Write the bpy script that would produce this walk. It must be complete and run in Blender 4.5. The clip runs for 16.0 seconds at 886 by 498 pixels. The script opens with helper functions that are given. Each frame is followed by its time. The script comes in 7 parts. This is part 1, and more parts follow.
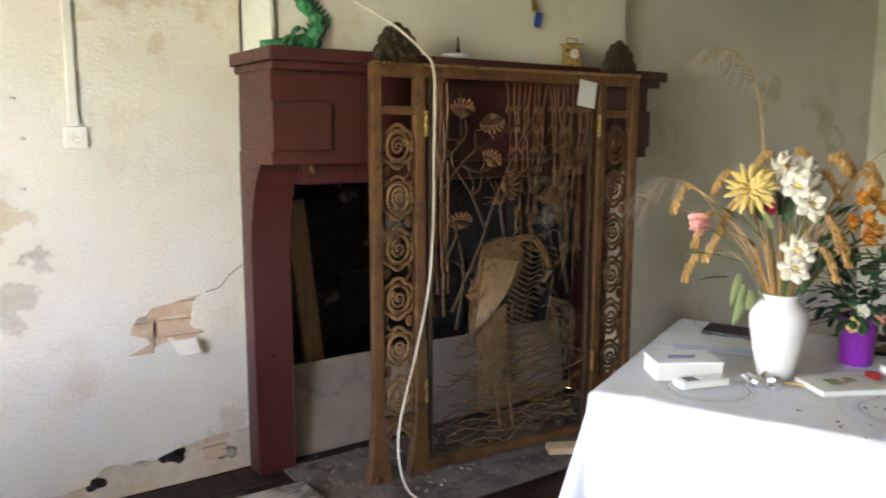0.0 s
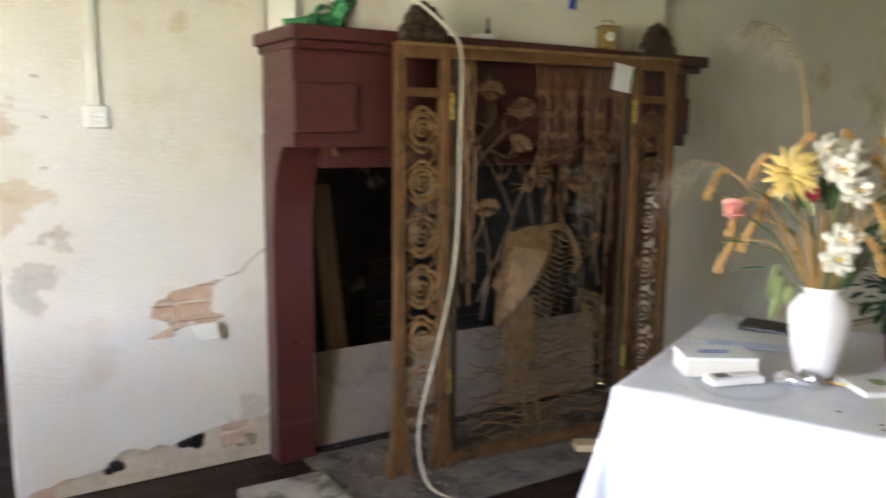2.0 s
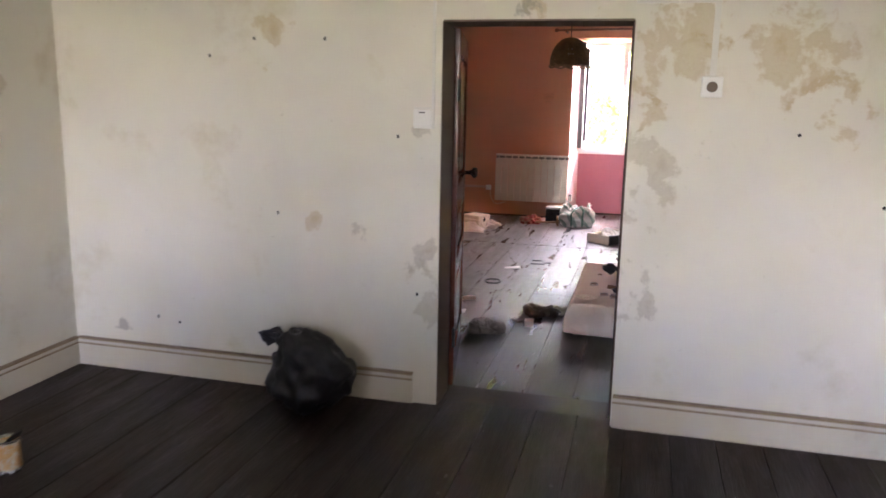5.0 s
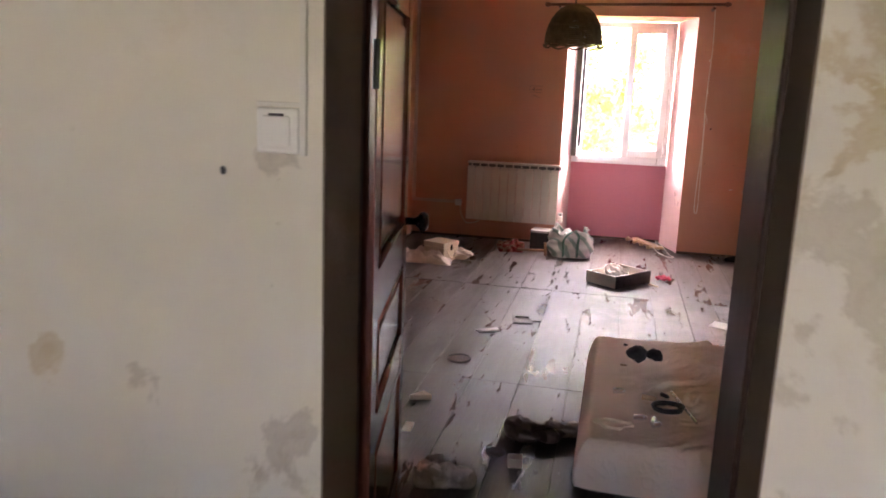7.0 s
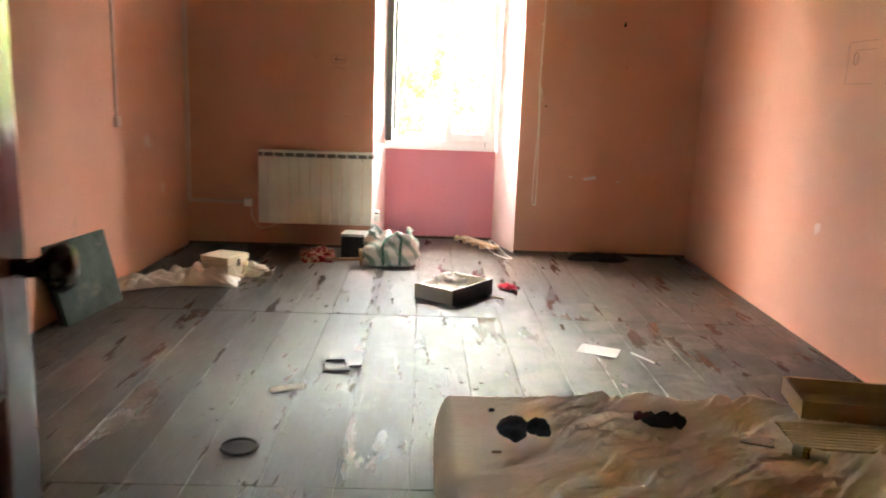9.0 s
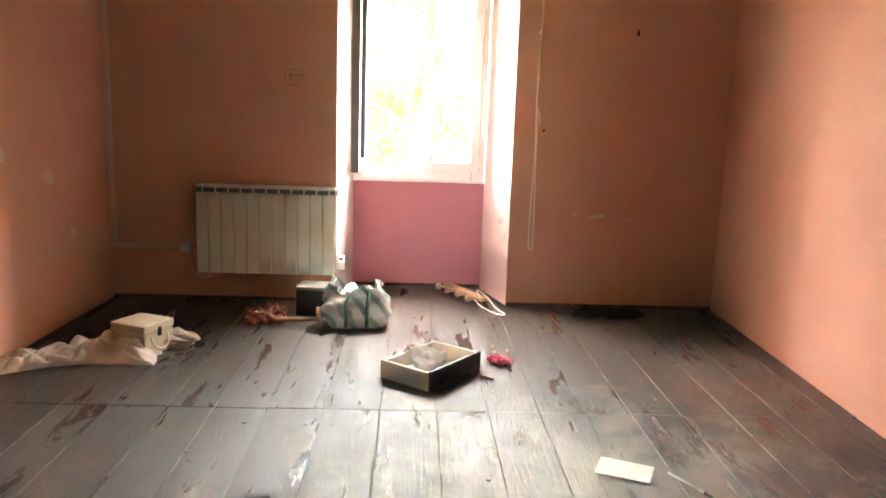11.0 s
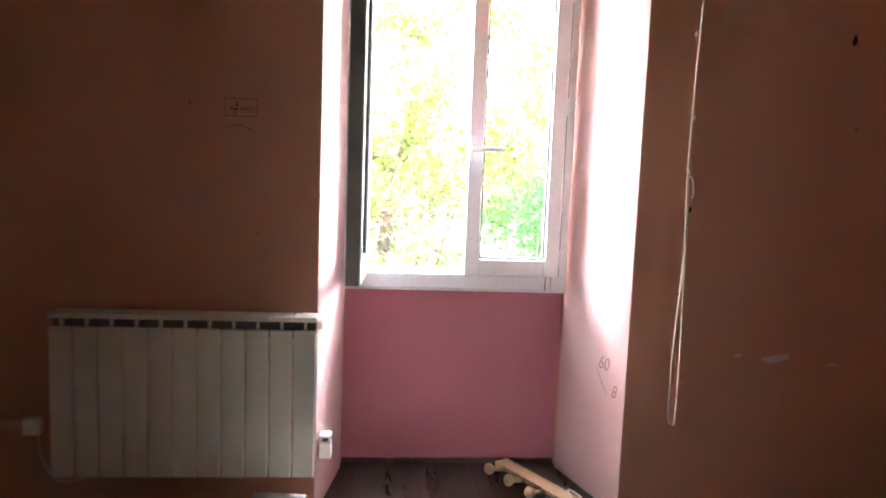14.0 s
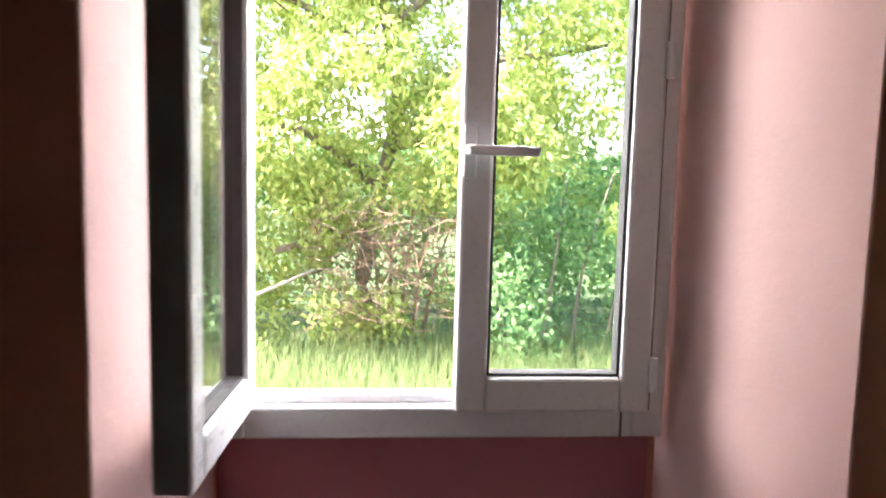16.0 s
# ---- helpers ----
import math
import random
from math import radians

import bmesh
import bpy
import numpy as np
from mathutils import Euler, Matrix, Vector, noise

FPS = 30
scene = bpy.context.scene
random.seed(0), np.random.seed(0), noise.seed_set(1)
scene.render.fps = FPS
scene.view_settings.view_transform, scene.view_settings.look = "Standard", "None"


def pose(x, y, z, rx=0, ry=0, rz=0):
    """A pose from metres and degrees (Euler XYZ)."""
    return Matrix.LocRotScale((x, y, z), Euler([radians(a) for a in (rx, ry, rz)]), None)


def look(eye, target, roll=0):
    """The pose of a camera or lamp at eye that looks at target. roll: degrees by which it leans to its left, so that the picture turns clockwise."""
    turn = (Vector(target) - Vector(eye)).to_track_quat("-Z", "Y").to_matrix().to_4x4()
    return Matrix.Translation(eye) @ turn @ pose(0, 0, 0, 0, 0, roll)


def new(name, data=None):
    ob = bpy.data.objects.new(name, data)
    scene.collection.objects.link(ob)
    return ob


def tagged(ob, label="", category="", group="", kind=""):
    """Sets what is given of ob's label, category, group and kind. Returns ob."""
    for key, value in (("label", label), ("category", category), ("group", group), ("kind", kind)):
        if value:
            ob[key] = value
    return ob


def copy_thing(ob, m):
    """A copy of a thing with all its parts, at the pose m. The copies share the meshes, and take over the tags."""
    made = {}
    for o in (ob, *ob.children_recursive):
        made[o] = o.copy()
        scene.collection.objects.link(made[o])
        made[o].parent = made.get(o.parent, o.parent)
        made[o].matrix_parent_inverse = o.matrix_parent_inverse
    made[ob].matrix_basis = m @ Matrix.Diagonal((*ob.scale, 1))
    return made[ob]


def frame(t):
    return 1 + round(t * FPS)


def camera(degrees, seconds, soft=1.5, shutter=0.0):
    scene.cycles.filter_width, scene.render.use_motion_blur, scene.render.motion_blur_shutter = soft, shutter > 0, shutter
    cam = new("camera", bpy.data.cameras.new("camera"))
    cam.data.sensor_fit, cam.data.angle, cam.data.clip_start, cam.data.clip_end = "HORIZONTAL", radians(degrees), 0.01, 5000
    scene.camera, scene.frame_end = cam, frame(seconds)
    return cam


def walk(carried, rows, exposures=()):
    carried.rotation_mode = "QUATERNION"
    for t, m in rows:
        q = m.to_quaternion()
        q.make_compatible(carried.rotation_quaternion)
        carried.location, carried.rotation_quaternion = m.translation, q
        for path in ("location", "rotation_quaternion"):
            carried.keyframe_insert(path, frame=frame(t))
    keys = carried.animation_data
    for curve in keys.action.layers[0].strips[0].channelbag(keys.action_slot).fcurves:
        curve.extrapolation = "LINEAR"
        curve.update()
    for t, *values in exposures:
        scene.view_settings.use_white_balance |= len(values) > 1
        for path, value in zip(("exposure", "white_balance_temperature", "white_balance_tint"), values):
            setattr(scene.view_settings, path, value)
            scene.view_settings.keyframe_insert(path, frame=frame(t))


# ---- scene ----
cam = camera(59.9, 16.0, 1.7, 0.5)
EXPOSURES = [(0.0, 5.6, 6700, 22), (2.5, 5.6, 6650, 23), (3.5, 5.5, 7100, 28), (4.0, 6.0, 6650, 27), (4.5, 6.15, 6350, 33), (7.0, 5.6, 6850, 39),
             (7.5, 5.75, 6850, 37), (8.0, 6.15, 7050, 33), (8.5, 6.2, 6950, 19), (9.0, 6.15, 6850, 10), (11.5, 6.0, 7050, 14), (12.5, 5.4, 6650, 17),
             (13.5, 5.25, 6250, 18), (14.0, 4.98, 6000, 17), (14.5, 4.5, 5800, 17), (15.0, 3.8, 5750, 17), (15.5, 3.3, 5850, 18), (16.0, 2.95, 6500, 18)]
PATH = [
    (0, (0.135, 0.123, 1.475), (-1.493, 1.246, 1.182), 0.1),
    (0.5, (0.127, 0.1, 1.465), (-1.583, 1.096, 1.177), 0.3),
    (1, (0.118, 0.082, 1.455), (-1.639, 0.994, 1.169), 0.5),
    (1.5, (0.087, 0.11, 1.437), (-1.68, 1.0, 1.144), 0.7),
    (2, (0.092, 0.225, 1.434), (-1.591, 1.26, 1.125), 0.6),
    (2.5, (0.067, 0.471, 1.408), (-1.391, 1.799, 1.077), 0.6),
    (3, (0.062, 0.771, 1.413), (-1.208, 2.275, 1.058), 0.3),
    (3.5, (0.034, 1.166, 1.376), (-0.988, 2.843, 1.0), 0.6),
    (4, (0.007, 1.624, 1.414), (-0.73, 3.443, 1.025), 0.6),
    (4.5, (0.045, 2.158, 1.436), (-0.505, 4.04, 1.042), 0.7),
    (4.7, (0.048, 2.357, 1.444), (-0.462, 4.252, 1.058), 0.6),
    (6.8, (-0.269, 4.491, 1.415), (-0.713, 6.399, 1.012), 2.2),
    (7, (-0.315, 4.651, 1.427), (-0.738, 6.564, 1.023), 2.2),
    (7.5, (-0.356, 5.083, 1.41), (-0.697, 7.012, 1.005), 2.1),
    (8, (-0.394, 5.41, 1.354), (-0.652, 7.353, 0.958), 1.9),
    (8.5, (-0.429, 5.732, 1.279), (-0.571, 7.688, 0.884), 2.0),
    (9, (-0.451, 6.032, 1.249), (-0.393, 7.991, 0.85), 2.1),
    (9.2, (-0.444, 6.144, 1.25), (-0.351, 8.101, 0.847), 2.2),
    (11.3, (-0.343, 7.241, 1.298), (-0.268, 9.212, 0.962), 1.8),
    (11.5, (-0.358, 7.352, 1.283), (-0.302, 9.328, 0.979), 1.8),
    (12, (-0.475, 7.684, 1.321), (-0.457, 9.664, 1.038), 1.9),
    (12.5, (-0.559, 8.048, 1.358), (-0.519, 10.03, 1.092), 2.0),
    (13, (-0.599, 8.5, 1.303), (-0.49, 10.483, 1.068), 2.1),
    (13.5, (-0.662, 8.96, 1.282), (-0.531, 10.943, 1.053), 2.1),
    (14, (-0.656, 9.38, 1.323), (-0.476, 11.359, 1.09), 2.2),
    (14.5, (-0.561, 9.829, 1.319), (-0.335, 11.804, 1.093), 2.0),
    (15, (-0.544, 10.242, 1.311), (-0.303, 12.214, 1.082), 1.9),
    (15.5, (-0.548, 10.648, 1.397), (-0.304, 12.613, 1.117), 2.3),
    (16, (-0.451, 11.007, 1.339), (-0.271, 12.987, 1.121), 1.5),
]
walk(cam, [(t, look(eye, target, roll)) for t, eye, target, roll in PATH], EXPOSURES)

# ---------------------------------------------------------------- world and light
FA = 0.02                       # floor of the fireplace room; the pink room's floor is 0
world = bpy.data.worlds.new("sky")
scene.world = world
world.use_nodes = True
wn = world.node_tree
sky = wn.nodes.new("ShaderNodeTexSky")
sky.sky_type, sky.sun_disc = "NISHITA", False
sky.sun_elevation, sky.sun_rotation = radians(48), radians(-100)
wn.links.new(sky.outputs[0], wn.nodes["Background"].inputs[0])
wn.nodes["Background"].inputs[1].default_value = 0.15
sun = new("sun", bpy.data.lights.new("sun", "SUN"))
sun.data.energy, sun.data.angle, sun.data.color = 5.0, radians(0.6), (1.0, 0.95, 0.86)
sun.matrix_world = look((-8.5, -1.5, 9.5), (0, 0, 0))


def window_light(name, eye, target, w, h, watts, colour):
    ob = new(name, bpy.data.lights.new(name, "AREA"))
    ob.data.shape, ob.data.size, ob.data.size_y, ob.data.energy, ob.data.color = "RECTANGLE", w, h, watts, colour
    ob.matrix_world = look(eye, target)
    return ob


window_light("window_light", (-0.85, -1.68, 1.45), (-0.75, 2.0, 1.3), 1.3, 1.5, 1.1, (1.0, 0.94, 0.87))
window_light("window_light", (-5.9, -2.56, 1.4), (-5.9, 0.2, 0.0), 0.9, 1.0, 0.08, (1.0, 0.97, 0.92))
# added unseen lamps, in place of sky light, above and beside the pink room's window
window_light("window_light", (-0.3, 13.15, 2.72), (-0.3, 11.9, 0.9), 1.1, 0.8, 10.5, (1.0, 0.96, 0.93))
window_light("window_light", (-0.3, 14.15, 3.15), (-0.3, 12.5, 1.6), 3.2, 1.1, 34, (1.0, 0.97, 0.94))
window_light("window_light", (1.55, 13.45, 2.35), (-0.35, 12.5, 1.3), 1.4, 1.3, 34, (1.0, 0.97, 0.94))
window_light("window_light", (-2.15, 13.45, 2.35), (-0.25, 12.5, 1.3), 1.4, 1.3, 34, (1.0, 0.97, 0.94))


# ---------------------------------------------------------------- materials
def material(name):
    m = bpy.data.materials.new(name)
    m.use_nodes = True
    return m, m.node_tree.nodes, m.node_tree.links, m.node_tree.nodes["Principled BSDF"]


def coords(nodes, links, stretch=(1, 1, 1), vary=False):
    tc = nodes.new("ShaderNodeTexCoord")
    mp = nodes.new("ShaderNodeMapping")
    mp.inputs["Scale"].default_value = stretch
    links.new(tc.outputs["Object"], mp.inputs["Vector"])
    if vary:
        info = nodes.new("ShaderNodeObjectInfo")
        mul = nodes.new("ShaderNodeVectorMath")
        mul.operation = "SCALE"
        mul.inputs[0].default_value = (37, 91, 53)
        links.new(info.outputs["Random"], mul.inputs["Scale"])
        links.new(mul.outputs[0], mp.inputs["Location"])
    return mp.outputs[0]


def noise_tex(nodes, links, vec, scale, detail=6, rough=0.6, distort=0.0):
    n = nodes.new("ShaderNodeTexNoise")
    n.inputs["Scale"].default_value, n.inputs["Detail"].default_value = scale, detail
    n.inputs["Roughness"].default_value, n.inputs["Distortion"].default_value = rough, distort
    links.new(vec, n.inputs["Vector"])
    return n.outputs["Fac"]


def ramp(nodes, links, fac, stops):
    r = nodes.new("ShaderNodeValToRGB")
    el = r.color_ramp.elements
    while len(el) < len(stops):
        el.new(0.5)
    for e, (p, c) in zip(el, stops):
        e.position, e.color = p, (*c, 1) if len(c) == 3 else (c[0], c[0], c[0], 1)
    links.new(fac, r.inputs[0])
    return r.outputs[0]


def mix(nodes, links, fac, a, b, kind="MIX"):
    n = nodes.new("ShaderNodeMix")
    n.data_type, n.blend_type = "RGBA", kind
    for sock, v in ((n.inputs[0], fac), (n.inputs[6], a), (n.inputs[7], b)):
        if isinstance(v, (int, float)):
            sock.default_value = v
        elif isinstance(v, tuple):
            sock.default_value = (*v, 1)
        else:
            links.new(v, sock)
    return n.outputs[2]


def bump(nodes, links, bsdf, height, strength, dist=0.01, before=None):
    b = nodes.new("ShaderNodeBump")
    b.inputs["Strength"].default_value, b.inputs["Distance"].default_value = strength, dist
    links.new(height, b.inputs["Height"])
    if before:
        links.new(before, b.inputs["Normal"])
    links.new(b.outputs[0], bsdf.inputs["Normal"])
    return b.outputs[0]


def grainy(name, a, b, scale=8, rough=0.6, metal=0.0, stretch=(1, 1, 1), vary=False, relief=0.2, fine=60, stain=None, stain_scale=2.0,
           stain_at=(0.55, 0.7), rough_spread=0.12, dist=0.004):
    """A surface of two tones with fine relief and, if asked for, larger stains."""
    m, n, l, p = material(name)
    v = coords(n, l, stretch, vary)
    big = noise_tex(n, l, v, scale, 8, 0.65)
    col = ramp(n, l, big, [(0.3, a), (0.72, b)])
    if stain:
        s = noise_tex(n, l, v, stain_scale, 10, 0.7, 0.4)
        col = mix(n, l, ramp(n, l, s, [(stain_at[0], (0,)), (stain_at[1], (1,))]), col, stain)
    l.new(col, p.inputs["Base Color"])
    small = noise_tex(n, l, v, fine, 5, 0.6)
    l.new(ramp(n, l, small, [(0.3, (max(0.02, rough - rough_spread),)), (0.7, (min(1, rough + rough_spread),))]), p.inputs["Roughness"])
    p.inputs["Metallic"].default_value = metal
    if relief:
        bump(n, l, p, small, relief, dist)
    return m


def plaster(name, base, warm, dirt, lumps=0.35, stain_at=(0.58, 0.74), chips=None, marks=(), lump_scale=34):
    """Old painted lime plaster: trowel lumps, brown water stains, scuffs."""
    m, n, l, p = material(name)
    v = coords(n, l)
    broad = noise_tex(n, l, v, 1.1, 4, 0.6, 0.3)
    col = ramp(n, l, broad, [(0.35, base), (0.68, warm)])
    st = noise_tex(n, l, v, 1.9, 12, 0.66, 0.15)
    col = mix(n, l, ramp(n, l, st, [(stain_at[0], (0,)), (stain_at[1], (0.6,))]), col, dirt)
    spots = noise_tex(n, l, v, 16, 6, 0.7, 0.2)
    col = mix(n, l, ramp(n, l, spots, [(0.68, (0,)), (0.76, (0.6,))]), col, tuple(c * 0.6 for c in dirt))
    if chips:
        ch = noise_tex(n, l, v, 7.5, 9, 0.75, 0.3)
        col = mix(n, l, ramp(n, l, ch, [(0.69, (0,)), (0.715, (0.8,))]), col, chips)
    if marks:
        geo = n.new("ShaderNodeNewGeometry")
        edge = noise_tex(n, l, geo.outputs["Position"], 7.0, 12, 0.62, 0.2)
    for (x, y, z, r), tone in marks:
        far = n.new("ShaderNodeVectorMath")
        far.operation = "DISTANCE"
        far.inputs[1].default_value = (x, y, z)
        l.new(geo.outputs["Position"], far.inputs[0])
        sc = n.new("ShaderNodeMath")
        sc.operation = "MULTIPLY_ADD"
        sc.inputs[1].default_value, sc.inputs[2].default_value = -0.26 / r, 0.14
        l.new(far.outputs["Value"], sc.inputs[0])
        both = n.new("ShaderNodeMath")
        l.new(sc.outputs[0], both.inputs[0])
        l.new(edge, both.inputs[1])
        col = mix(n, l, ramp(n, l, both.outputs[0], [(0.54, (0,)), (0.60, (0.50,)), (0.64, (0.40,)), (0.76, (0.68,))]), col, tone)
    l.new(col, p.inputs["Base Color"])
    p.inputs["Roughness"].default_value = 0.82
    lump = noise_tex(n, l, v, lump_scale, 7, 0.66, 0.25)
    wav = noise_tex(n, l, v, 3.0, 3, 0.5)
    first = bump(n, l, p, wav, 0.3, 0.03)
    bump(n, l, p, ramp(n, l, lump, [(0.40, (0,)), (0.74, (1,))]), lumps, 0.005, first)
    return m


def planks_mat(name, dark, mid, worn, gloss, wear_at=(0.44, 0.70), stains=()):
    """Old varnished boards worn grey along the tread, with long grain, scratches, and stains and broad tone patches at
    given places.
    """
    m, n, l, p = material(name)
    v = coords(n, l, (1, 1, 1), True)
    vg = coords(n, l, (26, 1.3, 26), True)
    grain = noise_tex(n, l, vg, 3.0, 8, 0.7, 1.2)
    col = ramp(n, l, grain, [(0.32, dark), (0.66, mid)])
    wear = noise_tex(n, l, coords(n, l, (4.5, 0.8, 4.5), True), 1.5, 13, 0.72, 0.15)
    w = ramp(n, l, wear, [(wear_at[0], (0,)), (wear_at[1], (0.85,))])
    col = mix(n, l, w, col, mix(n, l, grain, worn, tuple(c * 0.5 for c in worn)))
    info = n.new("ShaderNodeObjectInfo")
    col = mix(n, l, 1.0, col, ramp(n, l, info.outputs["Random"], [(0.0, (0.66, 0.64, 0.63)), (0.5, (0.95, 0.93, 0.9)), (1.0, (1.0, 1.02, 1.0))]), "MULTIPLY")
    geo = n.new("ShaderNodeNewGeometry")
    patchy = noise_tex(n, l, geo.outputs["Position"], 0.9, 9, 0.62, 0.3)
    col = mix(n, l, ramp(n, l, patchy, [(0.45, (0,)), (0.62, (0.6,))]), col, tuple(c * 0.34 for c in mid))
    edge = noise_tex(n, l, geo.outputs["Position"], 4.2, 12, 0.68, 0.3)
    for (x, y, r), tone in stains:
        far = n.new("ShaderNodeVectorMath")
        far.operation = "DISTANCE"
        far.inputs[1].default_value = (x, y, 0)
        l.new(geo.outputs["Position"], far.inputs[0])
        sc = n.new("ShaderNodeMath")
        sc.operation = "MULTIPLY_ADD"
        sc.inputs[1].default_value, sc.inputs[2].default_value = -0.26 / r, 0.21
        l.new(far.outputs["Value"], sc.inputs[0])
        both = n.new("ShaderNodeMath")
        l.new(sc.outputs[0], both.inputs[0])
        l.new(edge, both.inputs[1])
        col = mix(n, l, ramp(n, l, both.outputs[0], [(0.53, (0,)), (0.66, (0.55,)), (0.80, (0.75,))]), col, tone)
    dust = noise_tex(n, l, v, 30, 4, 0.7)
    col = mix(n, l, ramp(n, l, dust, [(0.66, (0,)), (0.74, (0.5,))]), col, (0.34, 0.32, 0.30))
    scratch = noise_tex(n, l, coords(n, l, (60, 2.2, 60), True), 2.0, 5, 0.8, 0.6)
    col = mix(n, l, ramp(n, l, scratch, [(0.66, (0,)), (0.72, (0.45,))]), col, tuple(c * 1.5 for c in worn))
    l.new(col, p.inputs["Base Color"])
    l.new(ramp(n, l, wear, [(0.30, (gloss,)), (0.72, (gloss + 0.36,))]), p.inputs["Roughness"])
    first = bump(n, l, p, wear, 0.22, 0.010)
    second = bump(n, l, p, scratch, 0.2, 0.003, first)
    bump(n, l, p, grain, 0.8, 0.006, second)
    return m


def leafy(name, a, b, vary=True):
    m, n, l, p = material(name)
    geo = n.new("ShaderNodeNewGeometry")
    col = ramp(n, l, geo.outputs["Random Per Island"], [(0.0, a), (1.0, b)])
    l.new(col, p.inputs["Base Color"])
    p.inputs["Roughness"].default_value, p.inputs["Specular IOR Level"].default_value = 0.6, 0.15
    tr = n.new("ShaderNodeBsdfTranslucent")
    l.new(col, tr.inputs[0])
    mx = n.new("ShaderNodeMixShader")
    mx.inputs[0].default_value = 0.5
    l.new(p.outputs[0], mx.inputs[1])
    l.new(tr.outputs[0], mx.inputs[2])
    l.new(mx.outputs[0], n["Material Output"].inputs[0])
    return m


OCHRE = (0.50, 0.37, 0.18)
CREAM = plaster("cream_plaster", (0.74, 0.70, 0.61), (0.68, 0.64, 0.53), (0.46, 0.36, 0.20), 0.20, (0.57, 0.78), None,
                (((-1.62, 5.95, 1.70, 0.16), OCHRE), ((0.12, 5.95, 1.66, 0.40), OCHRE), ((0.55, 5.95, 1.62, 0.34), OCHRE), ((0.72, 5.95, 1.42, 0.22), OCHRE), ((0.06, 5.95, 1.38, 0.14), OCHRE), ((-0.45, 5.95, 1.86, 0.30), OCHRE), ((-2.80, 5.35, 1.55, 0.36), (0.44, 0.36, 0.22)), ((-2.80, 4.7, 1.75, 0.22), OCHRE),
                 ((-2.50, 5.95, 0.24, 0.10), (0.14, 0.12, 0.10)), ((-0.93, 5.95, 0.75, 0.14), (0.36, 0.32, 0.26)),
                 ((0.10, 5.95, 1.15, 0.34), (0.44, 0.38, 0.27)), ((0.06, 5.95, 0.70, 0.26), (0.40, 0.35, 0.26)), ((-0.88, 5.95, 0.55, 0.24), (0.44, 0.38, 0.27)), ((-1.22, 5.95, 0.84, 0.10), (0.40, 0.36, 0.28)), ((-0.5, 5.95, 1.80, 0.18), (0.22, 0.22, 0.19)), ((-1.45, 5.95, 0.85, 0.07), OCHRE), ((-0.93, 5.95, 1.30, 0.08), (0.36, 0.32, 0.26))))
CREAM_ROUGH = plaster("rough_white_plaster", (0.72, 0.685, 0.62), (0.67, 0.615, 0.50), (0.50, 0.39, 0.23), 0.62, (0.55, 0.74), (0.46, 0.39, 0.30),
                      (((-3.0, 0.34, 1.15, 0.24), (0.44, 0.29, 0.12)), ((-3.0, 0.40, 0.88, 0.26), (0.30, 0.27, 0.23)), ((-3.0, 0.31, 1.42, 0.14), (0.40, 0.26, 0.12)), ((-3.0, 0.66, 1.37, 0.10), (0.28, 0.23, 0.18)), ((-3.0, 1.05, 1.95, 0.30), (0.50, 0.38, 0.20)), ((-3.0, 0.80, 2.05, 0.26), (0.50, 0.38, 0.20)), ((-3.0, 1.15, 0.30, 0.16), (0.40, 0.33, 0.24))), 62)
PINK = plaster("pink_plaster", (0.60, 0.29, 0.19), (0.64, 0.315, 0.21), (0.40, 0.20, 0.14), 0.16, (0.62, 0.84), (0.64, 0.52, 0.45),
               (((-2.38, 9.55, 0.15, 0.22), (0.66, 0.60, 0.54)), ((-2.35, 10.2, 0.45, 0.20), (0.44, 0.25, 0.18)), ((-2.33, 11.2, 1.50, 0.07), (0.68, 0.55, 0.48)), ((-2.33, 11.3, 0.85, 0.10), (0.66, 0.50, 0.42)), ((-2.32, 11.6, 0.5, 0.12), (0.66, 0.52, 0.44)),
                ((1.64, 9.2, 0.35, 0.14), (0.62, 0.40, 0.22)), ((1.66, 10.0, 0.62, 0.05), (0.74, 0.66, 0.60)), ((0.62, 12.1, 1.9, 0.25), (0.64, 0.36, 0.27))))
PINK_REVEAL = plaster("pale_pink_reveal", (0.60, 0.405, 0.38), (0.62, 0.43, 0.40), (0.48, 0.31, 0.285), 0.18, (0.66, 0.86))
ROSE = plaster("rose_panel", (0.60, 0.22, 0.26), (0.58, 0.21, 0.25), (0.44, 0.19, 0.20), 0.2, (0.66, 0.86))
CEIL = plaster("ceiling_plaster", (0.66, 0.62, 0.55), (0.60, 0.56, 0.48), (0.44, 0.38, 0.28), 0.3)
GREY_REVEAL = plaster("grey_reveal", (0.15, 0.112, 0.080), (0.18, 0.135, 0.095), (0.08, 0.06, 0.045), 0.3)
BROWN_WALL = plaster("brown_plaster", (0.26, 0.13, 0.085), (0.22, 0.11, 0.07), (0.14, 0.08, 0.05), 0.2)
FLOOR_A = planks_mat("dark_boards", (0.013, 0.0062, 0.0034), (0.032, 0.0160, 0.0088), (0.052, 0.029, 0.017), 0.36, (0.58, 0.74))
